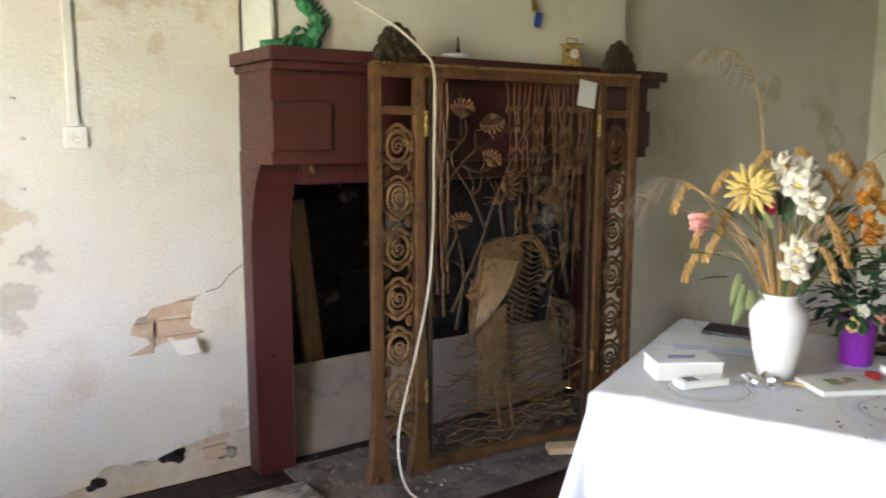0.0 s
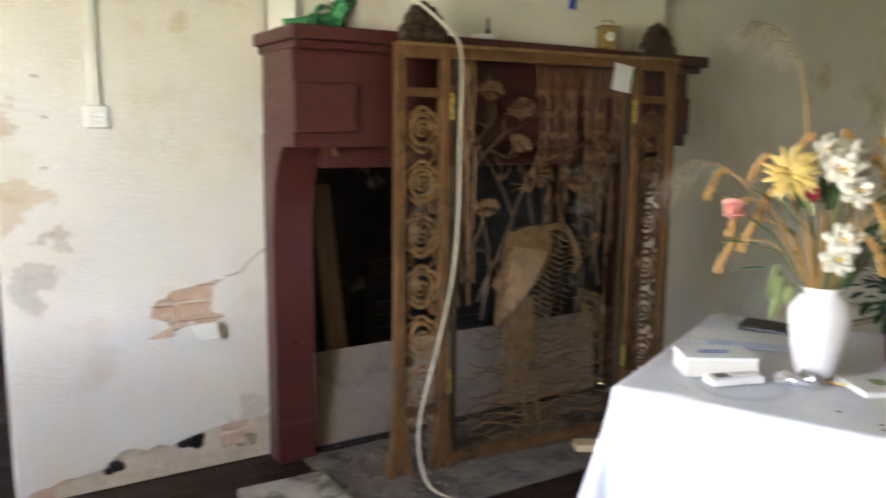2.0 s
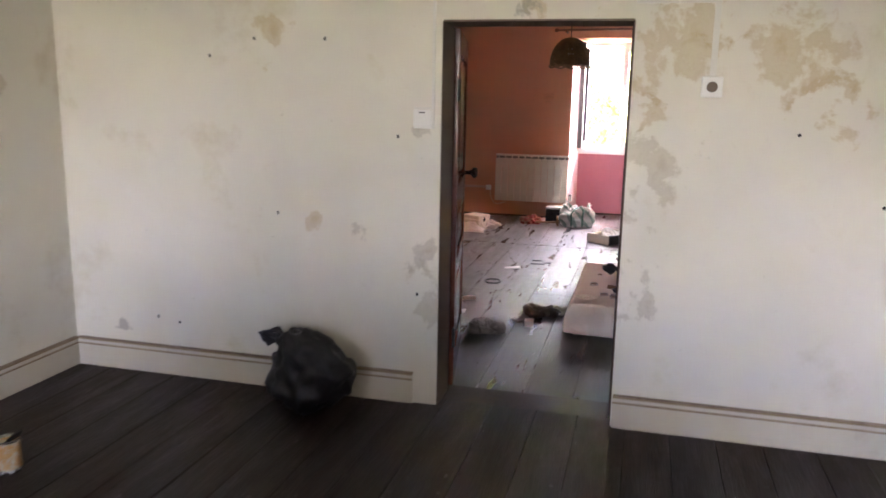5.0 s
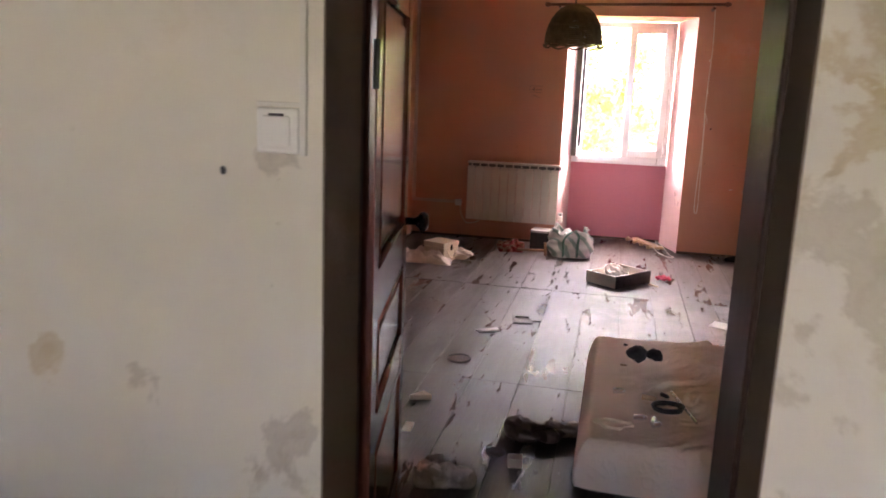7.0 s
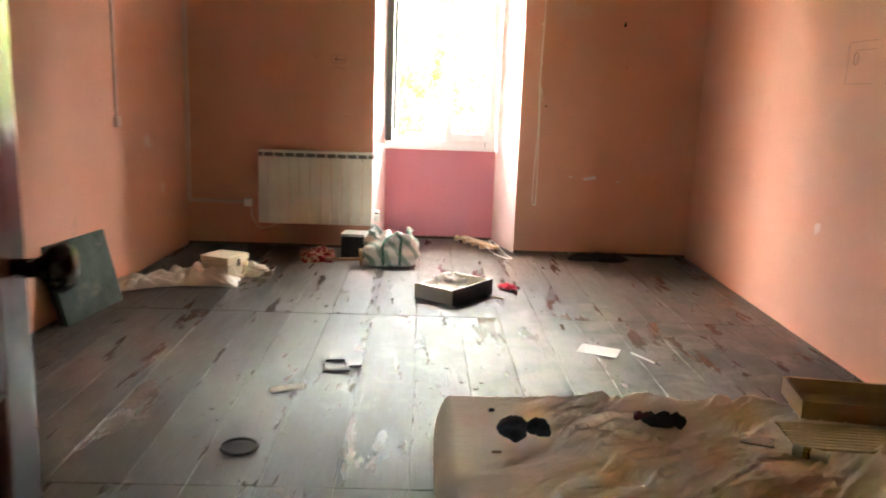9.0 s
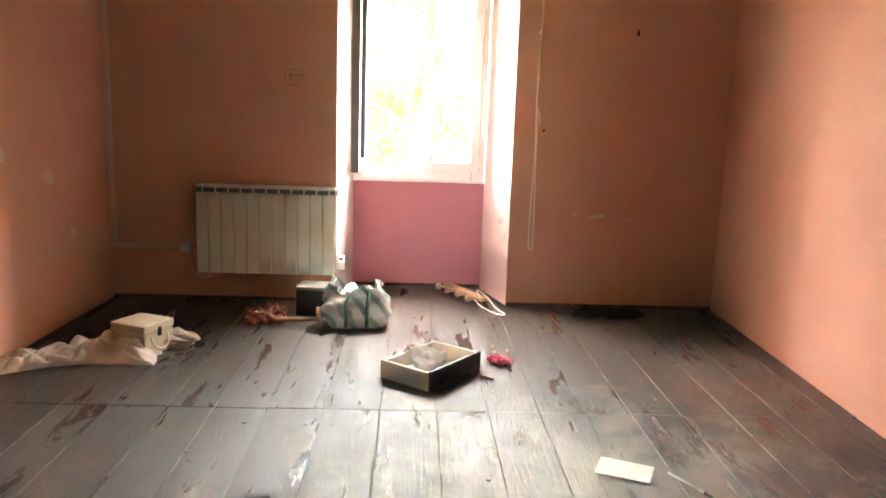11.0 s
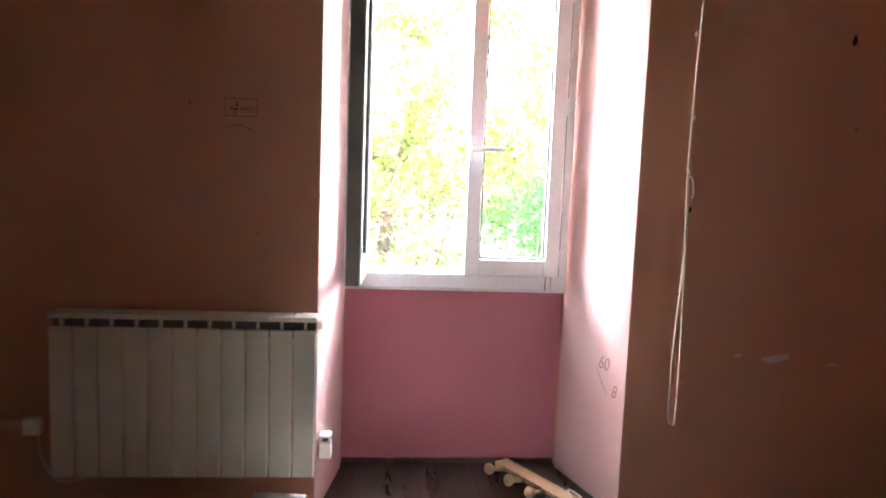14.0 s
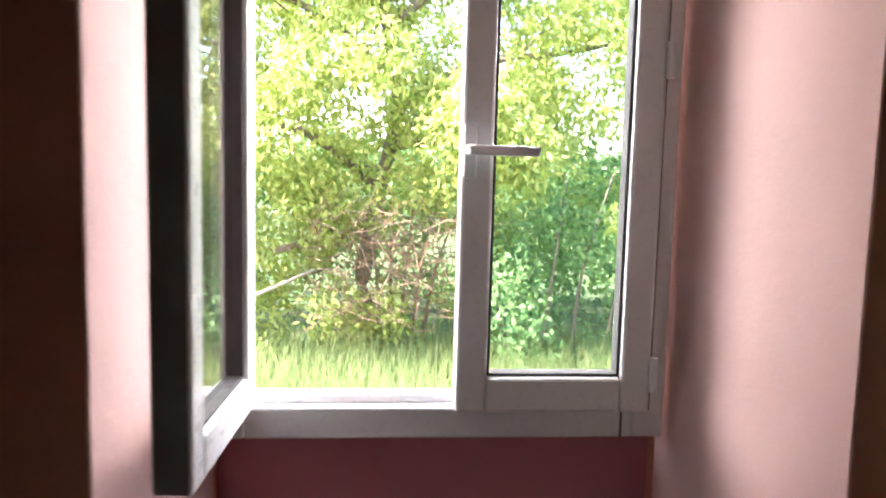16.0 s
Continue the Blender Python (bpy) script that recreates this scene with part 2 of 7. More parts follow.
# given places: brown stains, two wide darker patches and one wide paler patch
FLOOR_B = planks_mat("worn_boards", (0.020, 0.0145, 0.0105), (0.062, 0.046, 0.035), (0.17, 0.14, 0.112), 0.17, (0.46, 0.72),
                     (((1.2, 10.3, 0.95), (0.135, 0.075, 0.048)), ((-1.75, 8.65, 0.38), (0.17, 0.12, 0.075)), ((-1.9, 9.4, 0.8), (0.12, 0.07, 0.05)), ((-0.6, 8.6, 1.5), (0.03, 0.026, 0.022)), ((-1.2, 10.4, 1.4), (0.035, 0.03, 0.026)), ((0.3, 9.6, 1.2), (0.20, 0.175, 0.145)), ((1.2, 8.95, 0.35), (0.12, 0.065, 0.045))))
FLOOR_B.node_tree.nodes["Principled BSDF"].inputs["Specular IOR Level"].default_value = 0.36
FLOOR_A.node_tree.nodes["Principled BSDF"].inputs["Specular IOR Level"].default_value = 0.32
GAP = grainy("gap_dirt", (0.012, 0.010, 0.009), (0.03, 0.025, 0.02), 20, 0.9)
PALEGAP = grainy("pale_joint_filler", (0.012, 0.010, 0.008), (0.20, 0.17, 0.14), 4, 0.9, stretch=(2, 1, 1), relief=0.5)
PVC = grainy("white_pvc", (0.80, 0.81, 0.82), (0.76, 0.77, 0.78), 6, 0.32, relief=0.03)
DOORWOOD = grainy("red_brown_door", (0.075, 0.024, 0.017), (0.145, 0.050, 0.034), 5, 0.13, 0, (8, 8, 0.8), relief=0.06, rough_spread=0.03)
FRAMEWOOD = grainy("dark_frame_wood", (0.022, 0.011, 0.007), (0.055, 0.028, 0.017), 4, 0.45, 0, (9, 9, 1.0), relief=0.2, stain=(0.12, 0.09, 0.07), stain_at=(0.66, 0.74))
DOORWOOD.node_tree.nodes["Principled BSDF"].inputs["Coat Weight"].default_value = 0.12
DOORWOOD.node_tree.nodes["Principled BSDF"].inputs["Coat Roughness"].default_value = 0.07
DOORWOOD.node_tree.nodes["Principled BSDF"].inputs["Specular IOR Level"].default_value = 0.2
FRAMEWOOD.node_tree.nodes["Principled BSDF"].inputs["Specular IOR Level"].default_value = 0.22
GLASS, gn, gl, gp = material("window_glass")
gp.inputs["Transmission Weight"].default_value, gp.inputs["Roughness"].default_value, gp.inputs["IOR"].default_value = 1.0, 0.0, 1.45
gp.inputs["Base Color"].default_value = (0.93, 0.98, 0.97, 1)


# ---------------------------------------------------------------- mesh helpers
def mesh_from(name, bm):
    bmesh.ops.recalc_face_normals(bm, faces=bm.faces)
    me = bpy.data.meshes.new(name)
    bm.to_mesh(me)
    bm.free()
    return me


def smooth(ob, on=True):
    for f in ob.data.polygons:
        f.use_smooth = on
    return ob


def part(name, bm, mat, parent=None, label="", soft=False):
    """Links a bmesh as one mesh object, under a thing if a parent is given."""
    ob = new(name, mesh_from(name, bm))
    ob.data.materials.append(mat)
    if parent is not None:
        ob.parent = parent
    if soft:
        smooth(ob)
    return tagged(ob, label)


def thing(name, m, label, category, group="", kind=""):
    ob = new(name)
    ob.empty_display_size = 0.05
    ob.matrix_world = m
    return tagged(ob, label, category, group, kind)


def add(bm, other):
    me = bpy.data.meshes.new("tmp")
    other.to_mesh(me)
    other.free()
    bm.from_mesh(me)
    bpy.data.meshes.remove(me)
    return bm


def box(x0, y0, z0, x1, y1, z1, bev=0.0, seg=2):
    bm = bmesh.new()
    bmesh.ops.create_cube(bm, size=1, matrix=Matrix.Translation(((x0 + x1) / 2, (y0 + y1) / 2, (z0 + z1) / 2)) @ Matrix.Diagonal((abs(x1 - x0), abs(y1 - y0), abs(z1 - z0), 1)))
    if bev:
        bmesh.ops.bevel(bm, geom=bm.edges[:], offset=bev, segments=seg, affect="EDGES", profile=0.5)
    return bm


def boxes(*bs, bev=0.0):
    bm = bmesh.new()
    for b in bs:
        add(bm, box(*b, bev=bev))
    return bm


def moved(bm, m):
    bm.transform(m)
    return bm


def prism(points, z0, z1, m=None, bev=0.0):
    """An outline in x, y raised from z0 to z1."""
    bm = bmesh.new()
    low = [bm.verts.new((x, y, z0)) for x, y in points]
    high = [bm.verts.new((x, y, z1)) for x, y in points]
    bm.faces.new(low[::-1])
    bm.faces.new(high)
    for i in range(len(points)):
        j = (i + 1) % len(points)
        bm.faces.new((low[i], low[j], high[j], high[i]))
    if bev:
        bmesh.ops.bevel(bm, geom=bm.edges[:], offset=bev, segments=1, affect="EDGES")
    if m is not None:
        bm.transform(m)
    return bm


def lathe(profile, steps=28, m=None):
    bm = bmesh.new()
    rings = []
    for r, z in profile:
        rings.append([bm.verts.new((r * math.cos(2 * math.pi * i / steps), r * math.sin(2 * math.pi * i / steps), z)) for i in range(steps)])
    for a, b in zip(rings, rings[1:]):
        for i in range(steps):
            j = (i + 1) % steps
            bm.faces.new((a[i], a[j], b[j], b[i]))
    for ring in (rings[0], rings[-1]):
        bm.faces.new(ring)
    bmesh.ops.remove_doubles(bm, verts=bm.verts, dist=1e-5)
    if m is not None:
        bm.transform(m)
    return bm


def tube(points, radius, sides=6, taper=None, m=None):
    """A round bar along points; radius may shrink to taper at the end."""
    bm = bmesh.new()
    pts = [Vector(p) for p in points]
    rings = []
    for i, p in enumerate(pts):
        d = (pts[min(i + 1, len(pts) - 1)] - pts[max(i - 1, 0)])
        if d.length < 1e-7:
            d = Vector((0, 0, 1))
        q = d.to_track_quat("Z", "Y")
        r = radius if taper is None else radius + (taper - radius) * i / (len(pts) - 1)
        rings.append([bm.verts.new(p + q @ Vector((r * math.cos(2 * math.pi * k / sides), r * math.sin(2 * math.pi * k / sides), 0))) for k in range(sides)])
    for a, b in zip(rings, rings[1:]):
        for k in range(sides):
            j = (k + 1) % sides
            bm.faces.new((a[k], a[j], b[j], b[k]))
    bm.faces.new(rings[0][::-1])
    bm.faces.new(rings[-1])
    if m is not None:
        bm.transform(m)
    return bm


def spline(points, n=8):
    """Points along a smooth curve through the given ones."""
    p = [Vector(q) for q in points]
    p = [p[0] * 2 - p[1], *p, p[-1] * 2 - p[-2]]
    out = []
    for i in range(1, len(p) - 2):
        for k in range(n):
            t = k / n
            out.append(0.5 * ((2 * p[i]) + (p[i + 1] - p[i - 1]) * t + (2 * p[i - 1] - 5 * p[i] + 4 * p[i + 1] - p[i + 2]) * t * t
                              + (3 * p[i] - p[i - 1] - 3 * p[i + 1] + p[i + 2]) * t ** 3))
    out.append(p[-2])
    return out


def sheet_with_holes(outline, holes, x0, x1):
    """A plate in the y, z plane, from x0 to x1 thick, with irregular holes through it."""
    bm = bmesh.new()
    for loop in (outline, *holes):
        vs = [bm.verts.new((x0, y, z)) for y, z in loop]
        for i in range(len(vs)):
            bm.edges.new((vs[i], vs[(i + 1) % len(vs)]))
    bmesh.ops.triangle_fill(bm, edges=bm.edges[:], use_beauty=True, use_dissolve=False)
    for f in [f for f in bm.faces if any(inside(f.calc_center_median(), h) for h in holes)]:
        bm.faces.remove(f)
    out = bmesh.ops.extrude_face_region(bm, geom=bm.faces[:])
    bmesh.ops.translate(bm, verts=[v for v in out["geom"] if isinstance(v, bmesh.types.BMVert)], vec=(x1 - x0, 0, 0))
    return bm


def inside(p, loop):
    n, hit = len(loop), False
    for i in range(n):
        (ya, za), (yb, zb) = loop[i], loop[(i + 1) % n]
        if (za > p.z) != (zb > p.z) and p.y < (yb - ya) * (p.z - za) / (zb - za) + ya:
            hit = not hit
    return hit


def ragged(points, n=5, amp=0.008, seed=0):
    """A closed outline roughened between its corners."""
    rnd = random.Random(seed)
    out = []
    for i in range(len(points)):
        (a, b), (c, d) = points[i], points[(i + 1) % len(points)]
        for k in range(n):
            t = k / n
            out.append((a + (c - a) * t + (rnd.uniform(-amp, amp) if k else 0), b + (d - b) * t + (rnd.uniform(-amp, amp) if k else 0)))
    return out


# ---------------------------------------------------------------- the structure
CEIL_Z = 2.5


def structure(name, bm, mat, label, category):
    return tagged(part(name, bm, mat), label, category, kind="structure")


# west wall of the fireplace room: doorway to the dark room, plaster coat, chimney breast
WX = -3.0
hole = ragged([(0.785, 0.69), (0.815, 0.755), (0.91, 0.795), (1.02, 0.815), (1.095, 0.832), (1.035, 0.79), (1.02, 0.70), (1.08, 0.665), (0.99, 0.61),
               (0.94, 0.66), (0.875, 0.625), (0.845, 0.67)], 3, 0.008, 3)
low_edge = ragged([(0.31, 0.05), (0.45, 0.10), (0.60, 0.11), (0.66, 0.17), (0.85, 0.15), (1.0, 0.19), (1.272, 0.22), (1.272, 0.9)], 4, 0.012, 8)[:-4]
outer = [(0.29, 0.05), *low_edge, (1.272, CEIL_Z), (0.29, CEIL_Z)]
structure("wall_west", boxes((-3.3, -1.6, FA, WX, -0.65, CEIL_Z), (-3.3, -0.65, 2.06, WX, 0.29, CEIL_Z), (-3.3, 0.29, FA, WX - 0.022, 1.42, CEIL_Z),
                             (-3.3, 1.42, 1.34, WX - 0.022, 3.13, CEIL_Z), (-3.3, 3.13, FA, -3.0, 3.36, CEIL_Z), (-3.3, 3.36, FA, -2.80, 5.955, CEIL_Z), (-3.0, 3.24, 1.81, -2.80, 3.36, CEIL_Z)), CREAM,
          "cream stained plaster wall beside the fireplace, with old water marks", "wall")
structure("wall_plaster", sheet_with_holes(outer, [hole], WX - 0.022, WX), CREAM_ROUGH,
          "rough white trowelled plaster coat, flaking off at a hole and along the floor", "wall plaster")
structure("wall_chimney_breast", boxes((-2.9, 1.30, 1.81, -2.72, 3.24, CEIL_Z)), CREAM, "cream plastered chimney breast above the mantelpiece", "chimney breast")
structure("wall_north", boxes((-3.3, 5.955, FA - 0.1, -0.83, 6.15, CEIL_Z), (-3.3, 6.15, FA - 0.1, -0.865, 6.20, CEIL_Z), (-0.03, 5.955, FA - 0.1, 3.06, 6.20, CEIL_Z), (-0.83, 5.955, 1.765, -0.03, 6.15, CEIL_Z), (-0.865, 6.15, 1.765, -0.03, 6.20, CEIL_Z)), CREAM,
          "cream plaster wall with damp stains round the doorway to the pink room", "wall")
structure("wall_east", boxes((2.75, -1.9, FA, 3.06, 5.955, CEIL_Z)), CREAM, "plain cream plaster wall closing the fireplace room", "wall")
structure("wall_south", boxes((-3.3, -1.9, FA, -1.55, -1.6, CEIL_Z), (-0.15, -1.9, FA, 2.75, -1.6, CEIL_Z), (-1.55, -1.9, FA, -0.15, -1.6, 0.68), (-1.55, -1.9, 2.22, -0.15, -1.6, CEIL_Z)),
          CREAM, "cream plaster wall with a window behind the walker", "wall")
structure("ceiling", boxes((-3.3, -1.9, CEIL_Z, 3.06, 6.22, CEIL_Z + 0.12)), CEIL, "old plaster ceiling of the fireplace room", "ceiling")

# pink room
structure("wall_pink_south", boxes((-2.62, 6.203, -0.1, -0.96, 6.40, CEIL_Z), (-0.03, 6.203, -0.1, 1.92, 6.40, CEIL_Z), (-0.96, 6.203, 1.785, -0.03, 6.40, CEIL_Z)), PINK,
          "salmon pink plaster wall round the doorway", "wall")
structure("wall_pink_west", prism([(-2.62, 6.24), (-2.62, 12.1), (-2.30, 12.1), (-2.47, 6.24)], -0.3, CEIL_Z), PINK, "salmon pink plaster wall, scuffed and marked", "wall")
structure("wall_pink_east", prism([(1.55, 6.24), (1.70, 12.1), (1.92, 12.1), (1.92, 6.24)], -0.3, CEIL_Z), PINK, "salmon pink plaster wall with faint pencil drawings", "wall")
bm = prism([(-2.62, 12.1), (-0.85, 12.1), (-0.775, 12.56), (-0.775, 12.78), (-2.62, 12.78)], -0.4, CEIL_Z)
add(bm, prism([(0.297, 12.1), (1.92, 12.1), (1.92, 12.78), (0.162, 12.78), (0.162, 12.56)], -0.4, CEIL_Z))
add(bm, prism([(-0.85, 12.1), (0.297, 12.1), (0.162, 12.56), (0.162, 12.78), (-0.775, 12.78), (-0.775, 12.56)], 2.15, CEIL_Z))
structure("wall_pink_north", bm, PINK, "salmon pink plaster wall with a deep window niche", "wall")
bm = prism([(-0.85, 12.102), (-0.775, 12.56), (-0.772, 12.56), (-0.8465, 12.102)], 0.0, 2.148)
add(bm, prism([(0.297, 12.102), (0.162, 12.56), (0.159, 12.56), (0.2935, 12.102)], 0.0, 2.148))
structure("trim_niche_reveal", bm, PINK_REVEAL, "pale pink painted reveals of the window niche with pencil scribbles", "window reveal")
structure("wall_under_window", boxes((-0.775, 12.61, -0.4, 0.162, 12.78, 0.768)), ROSE, "bright rose painted panel under the window", "wall panel")
structure("ceiling_pink", boxes((-2.62, 6.24, CEIL_Z, 1.92, 12.78, CEIL_Z + 0.12)), CEIL, "old plaster ceiling of the pink room", "ceiling")

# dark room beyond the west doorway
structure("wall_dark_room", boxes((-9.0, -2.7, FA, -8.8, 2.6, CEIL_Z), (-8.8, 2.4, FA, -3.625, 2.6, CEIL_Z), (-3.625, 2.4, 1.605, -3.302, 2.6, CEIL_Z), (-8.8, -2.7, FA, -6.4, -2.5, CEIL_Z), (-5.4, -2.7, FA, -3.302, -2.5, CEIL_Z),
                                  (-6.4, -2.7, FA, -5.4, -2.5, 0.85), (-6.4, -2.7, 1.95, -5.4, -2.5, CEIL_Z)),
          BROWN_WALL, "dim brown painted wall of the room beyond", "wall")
structure("ceiling_dark_room", boxes((-9.0, -2.7, CEIL_Z + 0.002, -3.303, 2.6, CEIL_Z + 0.12)), CEIL, "dim plaster ceiling of the room beyond", "ceiling")

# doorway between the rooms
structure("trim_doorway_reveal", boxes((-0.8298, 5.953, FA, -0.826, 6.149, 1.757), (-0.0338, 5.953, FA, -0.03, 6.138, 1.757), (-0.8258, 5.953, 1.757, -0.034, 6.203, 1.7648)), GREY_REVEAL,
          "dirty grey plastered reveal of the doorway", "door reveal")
doorframe = thing("door_frame", pose(0, 0, 0), "dark brown timber door frame in the doorway to the pink room", "door frame", kind="structure")
part("jamb", box(-0.8645, 6.152, 0.0, -0.835, 6.199, 1.756, 0.003), FRAMEWOOD, doorframe)
part("jamb", box(-0.046, 6.1385, -0.01, -0.0305, 6.406, 1.756, 0.005), FRAMEWOOD, doorframe)
part("threshold", box(-0.864, 6.042, -0.03, -0.047, 6.25, FA - 0.006, 0.006), FRAMEWOOD, doorframe, "worn dark timber threshold")

# baseboards of the fireplace room
BASE = plaster("cream_baseboard", (0.62, 0.57, 0.47), (0.56, 0.50, 0.38), (0.36, 0.28, 0.18), 0.15)
BEAD = grainy("brown_bead", (0.20, 0.13, 0.07), (0.34, 0.25, 0.15), 10, 0.6)
for nm, bs in (("baseboard", (-2.78, 5.937, FA, -0.945, 5.955, 0.165)), ("baseboard", (-0.025, 5.937, FA, 2.75, 5.955, 0.165)), ("baseboard", (-2.80, 3.33, FA, -2.78, 5.955, 0.165))):
    ob = structure(nm, box(*bs, 0.003), BASE, "cream painted baseboard with a brown beaded top", "baseboard")
    x0, y0, z0, x1, y1, z1 = bs
    if x1 - x0 > 0.5:
        part("bead", boxes((x0, y0 - 0.006, 0.137, x1, y0, 0.143), (x0, y0 - 0.008, 0.163, x1, y1, 0.172)), BEAD, ob)
    else:
        part("bead", boxes((x1, y0, 0.137, x1 + 0.006, y1 - 0.02, 0.143), (x0, y0, 0.163, x1 + 0.008, y1 - 0.02, 0.172)), BEAD, ob)

# window of the pink room
win = thing("window_1", pose(0, 0, 0), "white plastic casement window, one sash open inward", "window", kind="structure")
WY = 12.50
part("window_frame", boxes((-0.768, WY, 0.79, -0.70, WY + 0.07, 2.13), (0.082, WY, 0.79, 0.150, WY + 0.07, 2.13), (-0.70, WY, 0.79, 0.082, WY + 0.07, 0.855),
                           (-0.70, WY, 2.08, 0.082, WY + 0.07, 2.13), bev=0.006), PVC, win)
part("window_sill", boxes((-0.70, WY + 0.03, 0.855, 0.082, WY + 0.075, 0.872), (-0.78, WY + 0.07, 0.77, 0.18, WY + 0.27, 0.79), bev=0.003), PVC, win)


def sash(m, w, h, name):
    """A sash hung at its own x = 0, from z = 0, facing -y."""
    s = new(name)
    s.parent, s.matrix_local = win, m
    f = 0.062
    part("sash_frame", boxes((0, 0, 0, f, 0.06, h), (w - f, 0, 0, w, 0.06, h), (f, 0, 0, w - f, 0.06, f + 0.01), (f, 0, h - f, w - f, 0.06, h), bev=0.007), PVC, s)
    DARK = bpy.data.materials.get("grey_gasket") or grainy("grey_gasket", (0.055, 0.052, 0.052), (0.085, 0.080, 0.078), 10, 0.6)
    part("gasket", boxes((f, 0.012, f + 0.01, f + 0.006, 0.05, h - f), (w - f - 0.006, 0.012, f + 0.01, w - f, 0.05, h - f), (f, 0.012, f + 0.01, w - f, 0.05, f + 0.016),
                         (f, 0.012, h - f - 0.006, w - f, 0.05, h - f)), DARK, s)
    # thin grey strip whose colour carries the shade on the backlit free edge
    part("shaded_edge", box(w - 0.001, 0.006, 0.004, w + 0.003, 0.054, h - 0.004), bpy.data.materials.get("edge_shade_grey") or grainy("edge_shade_grey", (0.22, 0.205, 0.20), (0.29, 0.27, 0.26), 9, 0.5), s, "grey strip along the free edge, its shade put into the colour")
    g = part("pane", box(f + 0.004, 0.026, f + 0.014, w - f - 0.004, 0.034, h - f - 0.004), GLASS, s)
    g.visible_shadow = False
    return s


right_sash = sash(pose(-0.286, WY - 0.025, 0.85), 0.395, 1.245, "sash")
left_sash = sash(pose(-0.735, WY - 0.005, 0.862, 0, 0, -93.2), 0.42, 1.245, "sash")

# floors of single boards over a dark gap
PL_RND = random.Random(4)


def boarded(name, mat, x0, x1, rows, z, width, label, gap=None):
    base = structure(name, boxes((x0, rows[0], z - 0.06, x1, rows[-1], z - 0.006 if gap else z - 0.012)), gap or GAP, label, "floor")
    meshes = {}
    x = x0
    while x < x1 - 0.02:
        w = min(width * PL_RND.choice((0.9, 1.0, 1.08)), x1 - x)
        for ya, yb in zip(rows, rows[1:]):
            key = (round(w, 3), round(yb - ya, 3))
            if key not in meshes:
                bm = box(0.0017, 0.002, -0.012, w - 0.0017, yb - ya - 0.002, 0.0)
                bmesh.ops.bevel(bm, geom=[e for e in bm.edges if all(v.co.z > -0.001 for v in e.verts)], offset=0.002, segments=1, affect="EDGES")
                me = mesh_from("plank", bm)
                me.materials.append(mat)
                meshes[key] = me
            ob = new("plank", meshes[key])
            ob.parent = base
            ob.matrix_world = pose(x, ya, z + PL_RND.uniform(-0.0012, 0.0012), PL_RND.uniform(-0.03, 0.03), PL_RND.uniform(-0.25, 0.25), 0)
        x += w
    return base



# ---------------------------------------------------------------- materials of the things
MAROON = grainy("maroon_paint", (0.056, 0.0125, 0.0095), (0.080, 0.018, 0.0135), 7, 0.38, relief=0.25, fine=40, stain=(0.15, 0.07, 0.065), stain_scale=5, stain_at=(0.68, 0.80))
SOOT = grainy("soot", (0.005, 0.0045, 0.004), (0.018, 0.015, 0.012), 4, 0.85, relief=0.6, fine=25, stain=(0.34, 0.29, 0.22), stain_scale=2.6, stain_at=(0.54, 0.64), dist=0.02)
IRON = grainy("cast_iron", (0.010, 0.010, 0.010), (0.025, 0.024, 0.024), 20, 0.5, 0.4, relief=0.4)
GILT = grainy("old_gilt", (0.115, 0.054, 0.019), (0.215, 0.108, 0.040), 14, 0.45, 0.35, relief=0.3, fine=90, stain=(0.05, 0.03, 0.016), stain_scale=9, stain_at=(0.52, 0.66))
GILT_BRIGHT = grainy("bright_gilt", (0.18, 0.098, 0.036), (0.34, 0.20, 0.078), 18, 0.4, 0.4, relief=0.25, fine=90, stain=(0.07, 0.042, 0.02), stain_scale=12, stain_at=(0.55, 0.68))
GILT_MID = grainy("embossed_bronze", (0.13, 0.076, 0.030), (0.24, 0.145, 0.060), 30, 0.42, 0.4, relief=0.6, fine=140, stain=(0.04, 0.025, 0.012), stain_scale=14, stain_at=(0.54, 0.66))
GILT_DARK = grainy("dark_bronze", (0.045, 0.028, 0.016), (0.10, 0.064, 0.034), 22, 0.42, 0.4, relief=0.3, fine=90)
BOARD = grainy("grey_board", (0.19, 0.15, 0.11), (0.27, 0.215, 0.16), 5, 0.8, relief=0.15, stain=(0.15, 0.115, 0.083), stain_scale=4, stain_at=(0.52, 0.66))
RAWWOOD = grainy("raw_wood", (0.20, 0.115, 0.060), (0.32, 0.20, 0.11), 4, 0.6, 0, (10, 10, 1.0), relief=0.2)
PALEWOOD = grainy("pale_wood", (0.50, 0.36, 0.20), (0.62, 0.47, 0.28), 4, 0.5, 0, (1.0, 12, 12), relief=0.12)
BRICK = grainy("old_brick", (0.42, 0.27, 0.17), (0.58, 0.42, 0.29), 9, 0.9, vary=True, relief=0.6, fine=50, stain=(0.62, 0.55, 0.45), stain_scale=6, stain_at=(0.58, 0.68))
EARTH = grainy("clay_mortar", (0.46, 0.36, 0.25), (0.64, 0.54, 0.42), 12, 0.95, relief=0.8, fine=40, dist=0.01)
RUBBLE = grainy("rubble", (0.07, 0.056, 0.045), (0.22, 0.18, 0.14), 40, 0.95, relief=0.8, fine=60, dist=0.01)
MARBLE = grainy("dirty_hearth_stone", (0.32, 0.29, 0.25), (0.52, 0.48, 0.42), 8, 0.6, relief=0.2, stain=(0.14, 0.12, 0.10), stain_scale=6, stain_at=(0.5, 0.6))
CERAMIC = grainy("white_ceramic", (0.80, 0.78, 0.74), (0.84, 0.82, 0.79), 3, 0.22, relief=0.0)
